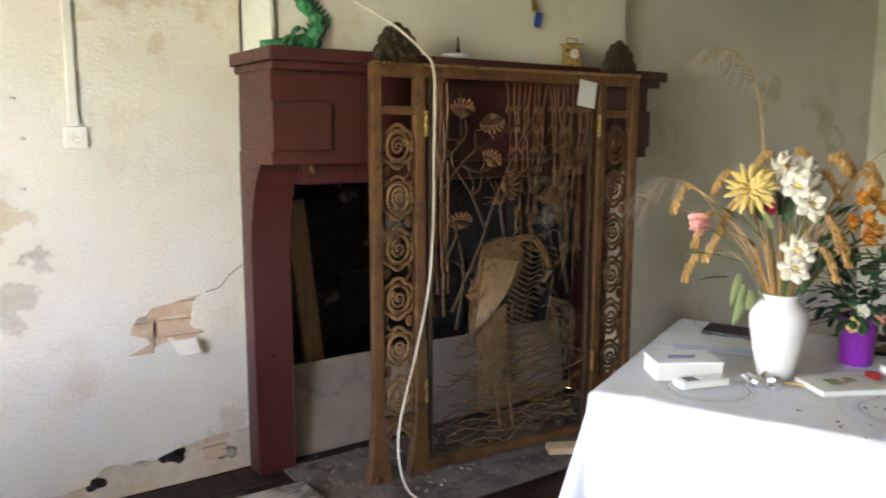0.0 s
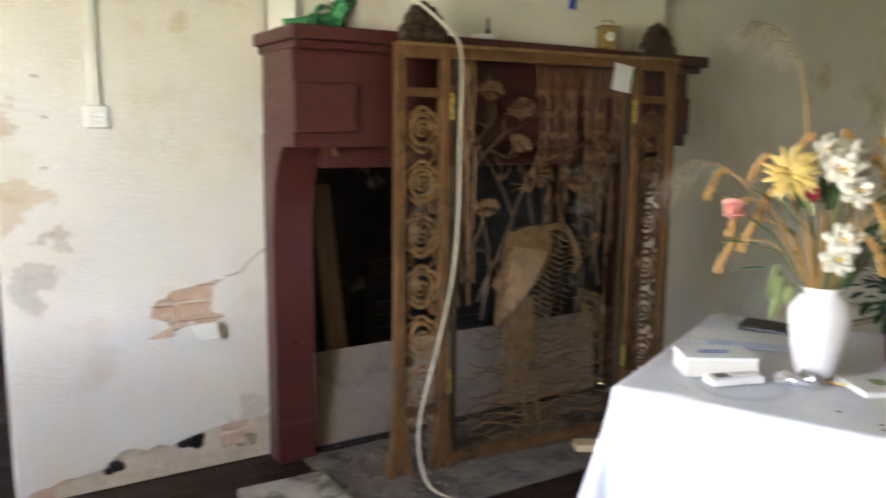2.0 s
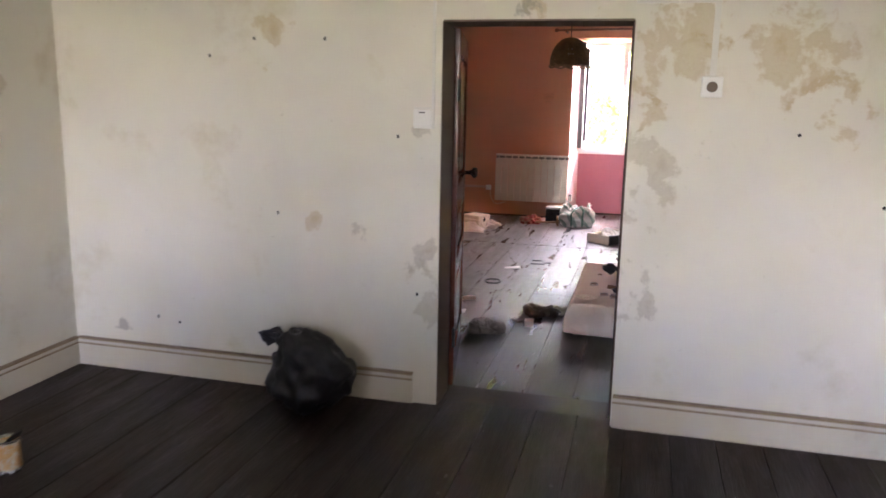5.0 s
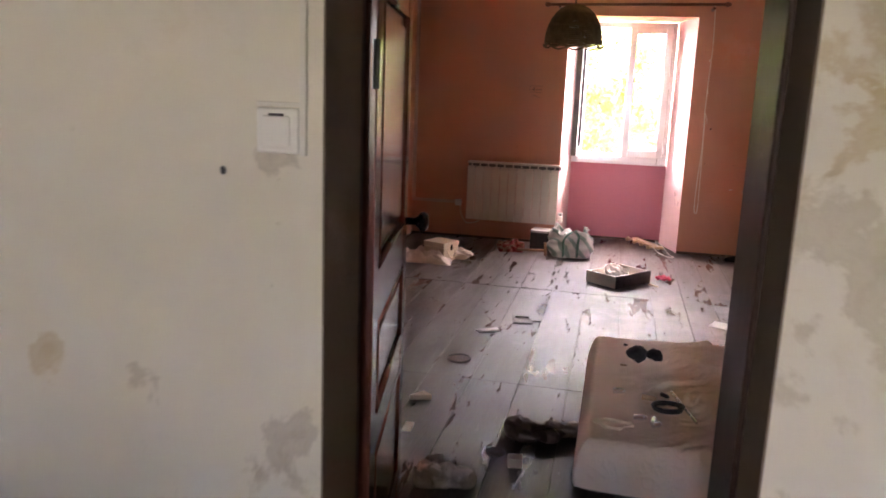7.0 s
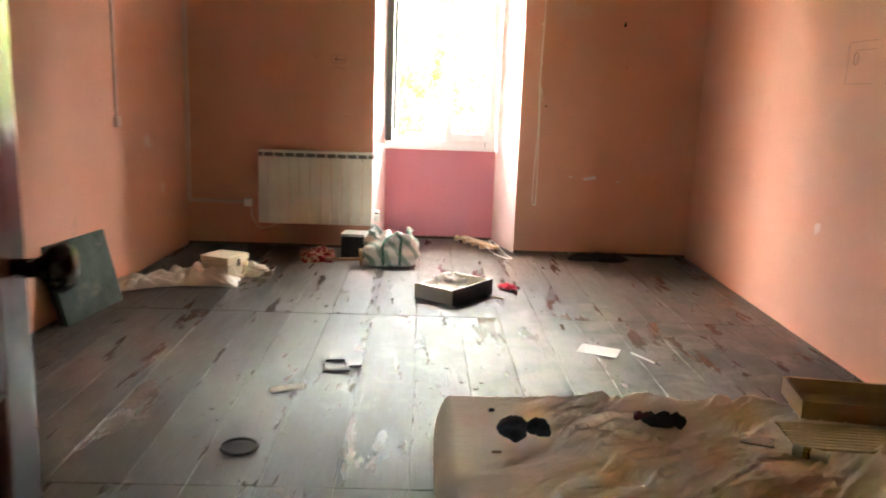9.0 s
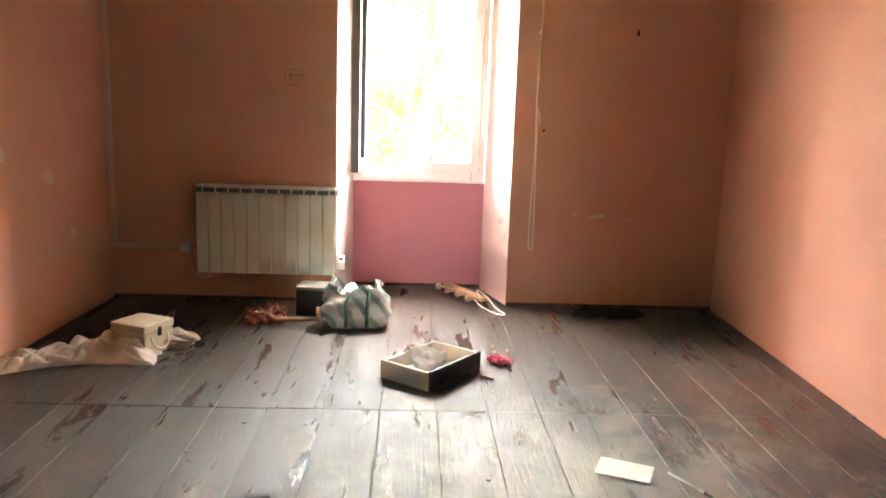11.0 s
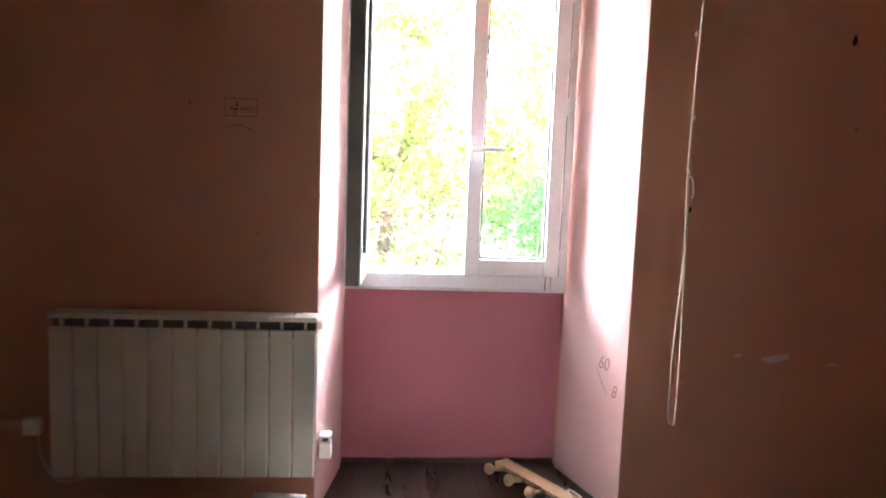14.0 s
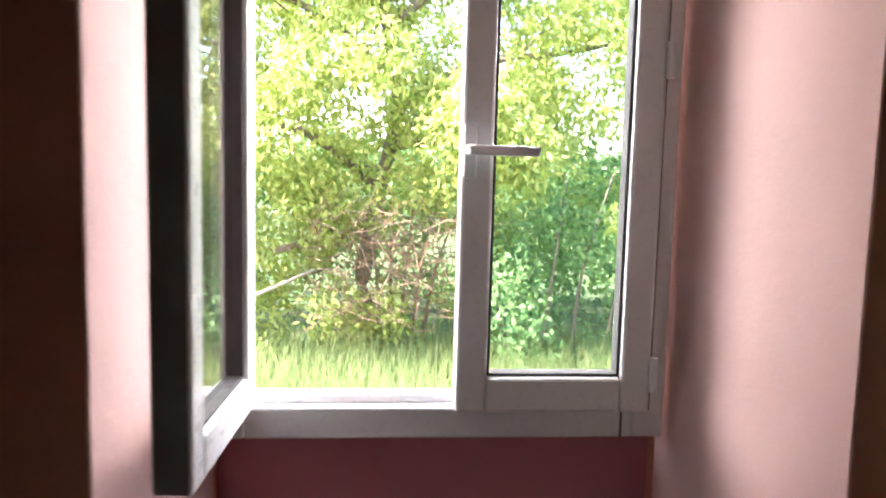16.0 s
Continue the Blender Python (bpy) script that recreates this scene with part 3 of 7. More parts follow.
WHITEPL = grainy("white_plastic", (0.74, 0.73, 0.68), (0.80, 0.79, 0.75), 8, 0.4, relief=0.05)
DARKPL = grainy("black_plastic", (0.012, 0.012, 0.013), (0.025, 0.025, 0.027), 15, 0.35, relief=0.08)
PURPLE = grainy("purple_plastic", (0.22, 0.02, 0.33), (0.28, 0.03, 0.40), 5, 0.35, relief=0.04)
JADE = grainy("green_glaze", (0.015, 0.13, 0.045), (0.05, 0.28, 0.11), 22, 0.22, relief=0.4, fine=55, dist=0.006)
BRASS = grainy("brass", (0.42, 0.30, 0.08), (0.55, 0.40, 0.13), 10, 0.3, 0.7, relief=0.1)
PAPER = grainy("white_paper", (0.74, 0.73, 0.70), (0.80, 0.79, 0.77), 9, 0.8, relief=0.1)
CARD = grainy("cardboard_white", (0.66, 0.63, 0.56), (0.72, 0.69, 0.62), 9, 0.75, relief=0.1)
PRINT = grainy("grey_print", (0.10, 0.105, 0.115), (0.17, 0.175, 0.19), 30, 0.7, relief=0.0)
BLUEPL = grainy("blue_plastic", (0.02, 0.07, 0.36), (0.03, 0.10, 0.45), 8, 0.35, relief=0.03)
REDPL = grainy("red_plastic", (0.55, 0.035, 0.02), (0.65, 0.06, 0.035), 8, 0.35, relief=0.03)
FOIL = grainy("crumpled_foil", (0.62, 0.63, 0.65), (0.75, 0.76, 0.78), 30, 0.22, 0.9, relief=0.6, fine=45)
BLACKBAG = grainy("black_bin_bag", (0.004, 0.004, 0.0045), (0.009, 0.009, 0.010), 10, 0.48, relief=0.35, fine=26, dist=0.012)
CABLE = grainy("cream_cable", (0.62, 0.55, 0.42), (0.70, 0.63, 0.50), 10, 0.5, relief=0.05)
STRAW = grainy("dried_straw", (0.36, 0.195, 0.055), (0.56, 0.34, 0.125), 12, 0.75, vary=True, relief=0.4, fine=120)
GREENLEAF = grainy("fabric_leaf", (0.035, 0.085, 0.025), (0.09, 0.16, 0.05), 9, 0.55, vary=True, relief=0.15)
DARKLEAF = grainy("dark_leaf", (0.012, 0.05, 0.018), (0.03, 0.10, 0.035), 9, 0.45, vary=True, relief=0.15)
PALELEAF = grainy("pale_leaf", (0.22, 0.27, 0.10), (0.32, 0.36, 0.16), 9, 0.6, vary=True, relief=0.15)
PETAL_WHITE = grainy("white_petal", (0.72, 0.66, 0.52), (0.82, 0.78, 0.68), 20, 0.7, vary=True)
PETAL_YELLOW = grainy("yellow_petal", (0.68, 0.48, 0.12), (0.80, 0.62, 0.24), 20, 0.7, vary=True)
PETAL_ORANGE = grainy("orange_petal", (0.72, 0.24, 0.02), (0.85, 0.42, 0.04), 20, 0.65, vary=True)
PETAL_RED = grainy("crimson_petal", (0.45, 0.015, 0.05), (0.60, 0.03, 0.08), 20, 0.6)
PETAL_PINK = grainy("pink_petal", (0.80, 0.30, 0.26), (0.86, 0.52, 0.42), 9, 0.65)
PLUME = grainy("grey_plume", (0.20, 0.165, 0.12), (0.32, 0.27, 0.20), 30, 0.8)
TRUNKING = grainy("cream_trunking", (0.66, 0.64, 0.58), (0.72, 0.70, 0.64), 6, 0.45, relief=0.05)


def cloth_mat():
    """White oilcloth with grey printed ring patterns and a few food stains."""
    m, n, l, p = material("ring_print_tablecloth")
    v = coords(n, l)
    col = ramp(n, l, noise_tex(n, l, v, 5, 6), [(0.3, (0.66, 0.66, 0.68)), (0.7, (0.72, 0.72, 0.74))])
    vor = n.new("ShaderNodeTexVoronoi")
    vor.voronoi_dimensions, vor.inputs["Scale"].default_value, vor.inputs["Randomness"].default_value = "2D", 2.3, 0.7
    l.new(v, vor.inputs["Vector"])
    wav = n.new("ShaderNodeMath")
    wav.operation = "ADD"
    l.new(vor.outputs["Distance"], wav.inputs[0])
    sm = n.new("ShaderNodeMath")
    sm.operation = "MULTIPLY"
    sm.inputs[1].default_value = 0.09
    l.new(noise_tex(n, l, v, 4.0, 2), sm.inputs[0])
    l.new(sm.outputs[0], wav.inputs[1])
    rings = n.new("ShaderNodeValToRGB")
    el = rings.color_ramp.elements
    stops = [(0.0, 0), (0.254, 0), (0.260, 0.6), (0.268, 0.0), (0.284, 0.1), (0.289, 0.85), (0.297, 0.8), (0.303, 0.05), (0.319, 0.1), (0.324, 0.6), (0.332, 0.0), (0.396, 0.0), (0.402, 0.35), (0.410, 0)]
    while len(el) < len(stops):
        el.new(0.5)
    for e, (pos, val) in zip(el, stops):
        e.position, e.color = pos, (val, val, val, 1)
    l.new(wav.outputs[0], rings.inputs[0])
    col = mix(n, l, rings.outputs[0], col, (0.34, 0.345, 0.37))
    st = noise_tex(n, l, v, 9, 8, 0.7)
    col = mix(n, l, ramp(n, l, st, [(0.70, (0,)), (0.75, (0.6,))]), col, (0.38, 0.24, 0.13))
    l.new(col, p.inputs["Base Color"])
    p.inputs["Roughness"].default_value = 0.42
    first = bump(n, l, p, noise_tex(n, l, v, 7, 4), 0.25, 0.012)
    crease = noise_tex(n, l, v, 3.2, 5, 0.55, 1.4)
    bump(n, l, p, ramp(n, l, crease, [(0.44, (0,)), (0.49, (1,)), (0.52, (1,)), (0.57, (0,))]), 0.12, 0.010, first)
    return m


OILCLOTH = cloth_mat()


def ball(c, r, seg=10, squash=(1, 1, 1)):
    bm = bmesh.new()
    bmesh.ops.create_uvsphere(bm, u_segments=seg, v_segments=max(5, seg // 2 + 1), radius=r)
    bm.transform(Matrix.Translation(c) @ Matrix.Diagonal((*squash, 1)))
    return bm


def crumple(bm, amp, scale, seed=0):
    off = Vector((seed * 7.3, seed * 3.1, seed * 5.7))
    bm.normal_update()
    for v in bm.verts:
        v.co += v.normal * noise.noise(v.co * scale + off) * amp + v.normal * noise.noise(v.co * scale * 2.7 + off) * amp * 0.45
    return bm


# ---------------------------------------------------------------- fireplace
fire = thing("fireplace", pose(0, 0, 0), "maroon painted fireplace surround with corbelled jambs and a deep mantel shelf", "fireplace")
part("mantel_shelf", boxes((-3.0, 1.225, 1.748, -2.565, 3.405, 1.798), (-3.0, 1.245, 1.718, -2.595, 3.385, 1.749), bev=0.006), MAROON, fire)
bm = box(-2.98, 1.255, 1.36, -2.645, 3.35, 1.73, 0.005)
part("hood", bm, MAROON, fire)
part("frieze_block", box(-2.98, 1.252, 1.415, -2.625, 1.50, 1.60, 0.005), MAROON, fire)
part("frieze_block", box(-2.98, 3.10, 1.415, -2.625, 3.353, 1.60, 0.005), MAROON, fire)
part("lintel", box(-2.98, 1.42, 1.275, -2.735, 3.18, 1.365, 0.006), MAROON, fire)
for y0 in (1.253, 3.18):
    side = [(-3.0, FA), (-2.885, FA), (-2.885, 0.18), (-2.893, 0.20), (-2.893, 0.95)]
    side += [(-2.893 + 0.237 * (1 - math.cos(a * math.pi / 16)), 0.95 + 0.46 * math.sin(a * math.pi / 16)) for a in range(1, 9)]
    side += [(-3.0, 1.41)]
    bm = prism(side, 0, 0.168, None, 0.004)
    bm.transform(Matrix(((1, 0, 0, 0), (0, 0, 1, y0), (0, 1, 0, 0), (0, 0, 0, 1))))
    part("jamb", bm, MAROON, fire)
part("gilt_leaf", crumple(ball((-2.75, 1.455, 1.335), 0.045, 10, (0.5, 0.6, 1.1)), 0.03, 30, 4), GILT_BRIGHT, fire, "peeling gilt carved leaf")
for nm, bs in (("back_wall", (-3.62, 1.30, FA, -3.50, 3.26, 1.60)), ("side_wall", (-3.5, 1.40, FA, -2.985, 1.435, 1.335)), ("side_wall", (-3.5, 3.105, FA, -2.985, 3.16, 1.335)), ("smoke_hood", (-3.5, 1.30, 1.30, -3.0, 3.26, 1.60))):
    part(nm, box(*bs), SOOT, fire, "soot-blackened masonry")
for y0, y1 in ((1.30, 1.398), (3.162, 3.26)):
    part("side_wall", box(-3.5, y0, FA, -3.31, y1, 1.298), SOOT, fire, "soot-blackened masonry")
part("hearth_bed", box(-3.5, 1.418, FA - 0.01, -2.9, 3.133, FA + 0.012), SOOT, fire)
fb = part("fireback", box(-3.49, 1.95, FA + 0.01, -3.46, 2.75, 0.75, 0.006), IRON, fire, "ribbed cast iron fireback")
for k in range(7):
    part("rib", box(-3.465, 2.0, 0.22 + 0.07 * k, -3.45, 2.7, 0.25 + 0.07 * k, 0.004), IRON, fb)

tagged(part("hearth_stone", crumple(box(-2.67, 1.01, FA, -2.30, 1.36, FA + 0.045, 0.012, 2), 0.012, 9, 2), MARBLE), "dirty cracked stone slab on the floor beside the fireplace", "stone slab")
ob = part("fire_board", moved(box(-0.006, 0, 0, 0.006, 1.64, 0.42, 0.003), pose(-2.955, 1.45, FA + 0.012, 0, -8, 0)), BOARD)
tagged(ob, "grey-brown chipboard panel leaning across the fireplace opening", "board")
ob = part("wooden_plank", moved(box(-0.01, -0.055, 0, 0.01, 0.055, 1.15, 0.003), pose(-3.10, 1.66, FA + 0.014, 5, -3, 14)), RAWWOOD)
tagged(ob, "brown wooden plank leaning inside the fireplace", "plank")
ob = part("wooden_plank", moved(box(-0.012, -0.04, 0, 0.012, 0.04, 1.22, 0.003), pose(-3.12, 2.95, FA + 0.014, 0, -4, 5)), FRAMEWOOD)
tagged(ob, "brown wooden upright leaning inside the fireplace", "plank")
ob = part("wooden_offcut", moved(box(-0.2, -0.04, 0, 0.2, 0.04, 0.035, 0.003), pose(-2.28, 2.62, FA, 0, 0, 60)), PALEWOOD)
tagged(ob, "short pale timber offcut lying in front of the fire screen", "offcut")
rnd = random.Random(12)
bm = bmesh.new()
for k in range(520):
    r = rnd.uniform(0.003, 0.015)
    add(bm, ball((rnd.uniform(-2.95, -2.35), rnd.uniform(1.35, 3.2), FA + r * 0.5), r, 5, (1, rnd.uniform(0.6, 1.2), 0.6)))
tagged(part("rubble", bm, RUBBLE), "grey plaster crumbs and soot scattered before the fireplace", "rubble", kind="stuff")

HEARTH = grainy("dusty_hearth", (0.08, 0.066, 0.053), (0.20, 0.165, 0.13), 9, 0.85, relief=0.5, fine=45, stain=(0.045, 0.036, 0.03), stain_scale=5, stain_at=(0.5, 0.62))
part("hearth_apron", crumple(box(-2.90, 1.36, FA - 0.004, -2.20, 3.15, FA + 0.006, 0.002), 0.002, 8, 3), HEARTH, fire, "dusty grey hearth apron strewn with soot")
# bricks that show where the plaster has fallen
wall = bpy.data.objects["wall_plaster"]
part("mortar_bed", box(WX - 0.0225, 0.30, FA, WX - 0.018, 1.27, 0.86), EARTH, wall)
bmesh_brick = {}
rnd = random.Random(21)
for row in range(12):
    z0 = FA + 0.004 + row * 0.072
    y = 0.31 + (0.06 if row % 2 else 0.0)
    while y < 1.2:
        w = rnd.choice((0.12, 0.19, 0.20))
        shown = (z0 < 0.2 and (y < 0.40 or y > 1.0)) or (0.58 < z0 < 0.83 and 0.74 < y + w / 2 < 1.12)
        if shown and y + w < 1.265:
            if w not in bmesh_brick:
                me = mesh_from("brick", crumple(box(0, 0, 0, 0.014, w - 0.012, 0.060, 0.005, 1), 0.006, 30, row))
                me.materials.append(BRICK)
                bmesh_brick[w] = me
            ob = new("brick", bmesh_brick[w])
            ob.parent = wall
            ob.matrix_world = pose(WX - 0.020 + rnd.uniform(-0.004, 0.003), y, z0, rnd.uniform(-2, 2), rnd.uniform(-3, 3), rnd.uniform(-3, 3))
        y += w
part("loose_flake", moved(crumple(box(-0.004, -0.05, -0.02, 0.004, 0.05, 0.05, 0.003), 0.012, 20, 3), pose(WX + 0.012, 1.0, 0.60, 10, 14, -24)), CREAM_ROUGH, wall)
crack = spline([(WX + 0.001, 1.09, 0.83), (WX + 0.001, 1.15, 0.845), (WX + 0.001, 1.19, 0.89), (WX + 0.001, 1.25, 0.93), (WX + 0.001, 1.27, 0.96)], 5)
part("crack", tube(crack, 0.0022, 4), GREY_REVEAL, wall)
for y, z, s in ((0.63, 0.105, 0.035), (0.93, 0.15, 0.045), (1.16, 0.11, 0.04)):
    part("hollow", moved(crumple(ball((0, 0, 0), s, 12, (0.25, 1.2, 0.8)), s * 0.5, 30, y), pose(WX - 0.016, y, z)), SOOT, wall, "dark hollow where the masonry crumbles")
# ---------------------------------------------------------------- fire screen
SU0 = Matrix.Translation((-2.541, 1.621, 0)) @ pose(0, 0, 0, 0, 0, 85.2)
WIDE = 0.939
SU = SU0 @ Matrix.Diagonal((WIDE, 1, 1, 1))
screen = thing("fire_screen", SU @ pose(0, 0, FA), "tall gilt openwork fire screen with a bird among reeds", "fire screen")
H = 1.735


def bar(name, u0, z0, u1, z1, depth=0.022, mat=GILT, bev=0.004):
    return part(name, box(u0, -depth, z0, u1, depth, z1, bev), mat, screen)


for u in (0.0, 0.205, 1.225, 1.44):
    bar("post", u, 0.28, u + 0.045, H)
    flare = prism([(u, 0.30), (u + 0.045, 0.30), (u + 0.062, 0.10), (u + 0.082, 0.0), (u + 0.045, 0.0), (u + 0.022, 0.05), (u, 0.0), (u - 0.037, 0.0), (u - 0.017, 0.10)], -0.026, 0.026)
    flare.transform(Matrix(((1, 0, 0, 0), (0, 0, 1, 0), (0, 1, 0, 0), (0, 0, 0, 1))))
    part("foot", flare, GILT, screen, "splayed worn wooden foot")
for u0, u1 in ((0.045, 0.205), (1.27, 1.44)):
    bar("rail", u0, H - 0.055, u1, H - 0.005, 0.02)
    bar("rail", u0, H - 0.20, u1, H - 0.165, 0.018)
    bar("rail", u0, 0.245, u1, 0.285, 0.018)
    for s in (0, 1):
        x = u0 if s == 0 else u1
        part("brace", tube([(x, 0, 0.16), ((u0 + u1) / 2, 0, 0.25)], 0.011, 6), GILT, screen)
bar("top_rail", 0.25, H - 0.05, 1.225, H, 0.02)
bar("bottom_rail", 0.25, 0.015, 1.225, 0.06, 0.02)
bar("stile", 0.272, 0.06, 0.294, H - 0.05, 0.012, GILT_DARK)
bar("stile", 1.185, 0.06, 1.207, H - 0.05, 0.012, GILT_DARK)
bm = bmesh.new()
for k in range(62):
    add(bm, ball((0.01 + 1.47 * k / 61, -0.024, H - 0.003), 0.010, 6, (1.3, 0.8, 0.8)))
part("rope_moulding", bm, GILT_BRIGHT, screen, "beaded rope moulding")
for s, u in ((1, 0.27), (-1, 1.205)):
    part("corner_brace", tube([(u, 0, H - 0.16), (u + s * 0.09, 0, H - 0.05)], 0.012, 6), GILT, screen)
for z in (1.50, 0.38):
    for u in (0.252, 1.222):
        part("hinge", tube([(u, -0.026, z - 0.05), (u, -0.026, z + 0.05)], 0.009, 8), BRASS, screen)


def rosette(u, z, r, seed):
    """A scalloped ring with a spiral inside."""
    lobes = [(u + r * (0.86 + 0.13 * abs(math.sin(3 * a))) * math.cos(a), 0, z + r * 1.12 * (0.86 + 0.13 * abs(math.sin(3 * a))) * math.sin(a)) for a in [k * 2 * math.pi / 48 for k in range(49)]]
    bm = tube(lobes, 0.0085, 5)
    inner = [(u + r * 0.64 * math.cos(a), -0.004, z + r * 0.72 * math.sin(a)) for a in [k * 2 * math.pi / 28 for k in range(29)]]
    add(bm, tube(inner, 0.0075, 5))
    spiral = [(u + r * 0.46 * (1 - t / 34) * math.cos(seed + t * 0.36), -0.006, z + r * 0.50 * (1 - t / 34) * math.sin(seed + t * 0.36)) for t in range(33)]
    add(bm, tube(spiral, 0.0085, 5, 0.004))
    for k in range(30):
        a = k * 2 * math.pi / 30
        add(bm, tube([(u + r * 0.62 * math.cos(a), -0.004, z + r * 0.70 * math.sin(a)), (u + r * 0.80 * math.cos(a + 0.1), -0.002, z + r * 0.90 * math.sin(a + 0.1))], 0.0035, 4))
    return bm


for uc in (0.125, 1.355):
    for k in range(6):
        z = 1.41 - 0.208 * k
        # left column in the brighter gilt, right column in the darker one
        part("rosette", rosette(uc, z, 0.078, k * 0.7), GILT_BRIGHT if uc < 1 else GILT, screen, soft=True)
        if k < 5:
            s = 1 if k % 2 else -1
            part("scroll", tube(spline([(uc - 0.055 * s, 0, z - 0.06), (uc - 0.06 * s, 0, z - 0.105), (uc - 0.03 * s, 0, z - 0.135)], 4), 0.008, 5), GILT, screen, soft=True)
            part("leaf_scroll", ball((uc + 0.055 * s, 0, z - 0.098), 0.026, 8, (0.8, 0.35, 1)), GILT, screen, soft=True)

rnd = random.Random(5)


def wand(points, r, mat, name, tip=None):
    return part(name, tube(spline(points, 4), r, 5, tip), mat, screen, soft=True)


for k, u in enumerate((0.305, 0.322, 0.340, 0.358, 0.376)):
    wand([(u + rnd.uniform(-0.004, 0.004), rnd.uniform(-0.008, 0.008), H - 0.05 - 0.1 * q - (0.9 - 0.03 * k) * 0.0) for q in range(0, 11 - k % 3)], 0.0065, GILT, "reed")
for k in range(21):
    u = 0.69 + k * 0.025 + rnd.uniform(-0.008, 0.008)
    n = rnd.randint(5, 11)
    drift = rnd.uniform(-0.012, 0.012)
    pts = [(u + drift * q + rnd.uniform(-0.008, 0.008), rnd.uniform(-0.006, 0.006), H - 0.05 - 0.09 * q) for q in range(n)]
    bm = tube(spline(pts, 4), 0.0034, 5, 0.0024)
    for q in range(1, n - 1):
        p = Vector(pts[q])
        s = rnd.choice((-1, 1))
        add(bm, moved(ball((0, 0, -0.024), 0.024, 6, (0.20, 0.14, 1.0)), Matrix.Translation(p) @ pose(0, 0, 0, 0, s * rnd.uniform(15, 40), 0)))
    part("vine", bm, GILT, screen, soft=True)


def umbel(u, z, r, tilt):
    """A seed head: a bowl of beads in rows on fine stalks."""
    bm = bmesh.new()
    m = Matrix.Translation((u, -0.008, z)) @ pose(0, 0, 0, 0, tilt, 0)
    for row, (w, hz) in enumerate(((1.0, 0.10), (0.95, 0.28), (0.75, 0.44), (0.45, 0.54))):
        n = 9 - 2 * row
        for k in range(n):
            q = (2 * k / (n - 1) - 1) * w
            tip = Vector((r * q, -0.010 - 0.004 * row, r * (hz - 0.22 * q * q)))
            add(bm, ball(m @ tip, 0.0072, 6))
            if row == 0:
                add(bm, tube([m @ Vector((0, 0, -r * 0.75)), m @ Vector((tip.x * 0.7, -0.012, tip.z - r * 0.35)), m @ tip], 0.0024, 4))
    return bm


for u, z, r, tilt in ((0.44, 1.57, 0.058, 4), (0.60, 1.50, 0.062, 170), (0.60, 1.36, 0.05, 30), (0.70, 1.24, 0.062, 80), (0.43, 1.10, 0.058, 0), (0.93, 1.18, 0.062, 175), (1.04, 1.36, 0.06, 240), (0.52, 0.78, 0.05, 160)):
    part("umbel", umbel(u, z, r, tilt), GILT, screen, soft=True)
branches = [[(0.42, 0.62), (0.46, 0.85), (0.43, 1.03)], [(0.40, 0.70), (0.55, 0.98), (0.62, 1.15), (0.78, 1.45), (0.88, 1.58)], [(0.58, 1.05), (0.50, 1.2), (0.40, 1.33)],
            [(0.70, 0.95), (0.66, 1.15), (0.70, 1.22)], [(0.33, 1.20), (0.48, 1.36), (0.62, 1.44), (0.76, 1.50)], [(0.36, 0.92), (0.42, 1.05), (0.36, 1.16)],
            [(0.95, 0.60), (0.98, 0.85), (0.93, 1.12)], [(0.34, 1.33), (0.44, 1.42), (0.44, 1.52)], [(0.75, 1.28), (0.90, 1.33), (1.02, 1.40)], [(1.08, 0.72), (1.02, 1.0), (1.06, 1.3)],
            [(0.52, 0.55), (0.50, 0.78), (0.60, 0.95), (0.74, 1.02)], [(0.86, 1.02), (0.92, 0.84), (1.0, 0.64)], [(0.45, 1.33), (0.55, 1.30), (0.66, 1.35)]]
for b in branches:
    wand([(u, rnd.uniform(-0.006, 0.006), z) for u, z in b], 0.0085, GILT_DARK, "branch", 0.0035)
    for q in range(3):
        u, z = b[rnd.randrange(1, len(b))]
        a = rnd.uniform(0.3, 2.8)
        wand([(u, 0, z), (u + 0.05 * math.cos(a), -0.004, z + 0.05 * math.sin(a)), (u + 0.10 * math.cos(a + 0.4), 0, z + 0.11 * math.sin(a + 0.4))], 0.0045, GILT, "twig", 0.002)
for k in range(40):
    z = 0.085 + 0.0122 * k
    u0, u1 = 0.30 + rnd.uniform(0, 0.35), 1.18 - rnd.uniform(0, 0.30)
    pts = [(u0 + (u1 - u0) * q / 9, rnd.uniform(-0.006, 0.006), z + 0.022 * math.sin(q * 1.1 + k * 1.7) + rnd.uniform(-0.012, 0.012)) for q in range(10)]
    curl = pts[-1]
    pts += [(curl[0] + 0.02 * math.cos(a), 0, curl[2] + 0.02 * math.sin(a)) for a in (0.3, 1.3, 2.4, 3.6)]
    wand(pts, 0.0034, GILT if k % 4 else GILT_BRIGHT, "water_line", 0.0024)

# the bird in relief: body, wing strokes, tail feathers and legs in one plain shape
body = [(0.515, 0.985), (0.60, 1.01), (0.675, 0.985), (0.70, 0.90), (0.655, 0.80), (0.575, 0.70), (0.48, 0.585), (0.465, 0.66), (0.485, 0.80), (0.50, 0.90)]
loop = [(p.x, p.y) for p in spline([(u, z, 0) for u, z in body + body[:1]], 4)][:-1]
bm = prism(loop, -0.02, 0.012)
bm.transform(Matrix(((1, 0, 0, 0), (0, 0, 1, 0), (0, 1, 0, 0), (0, 0, 0, 1))))
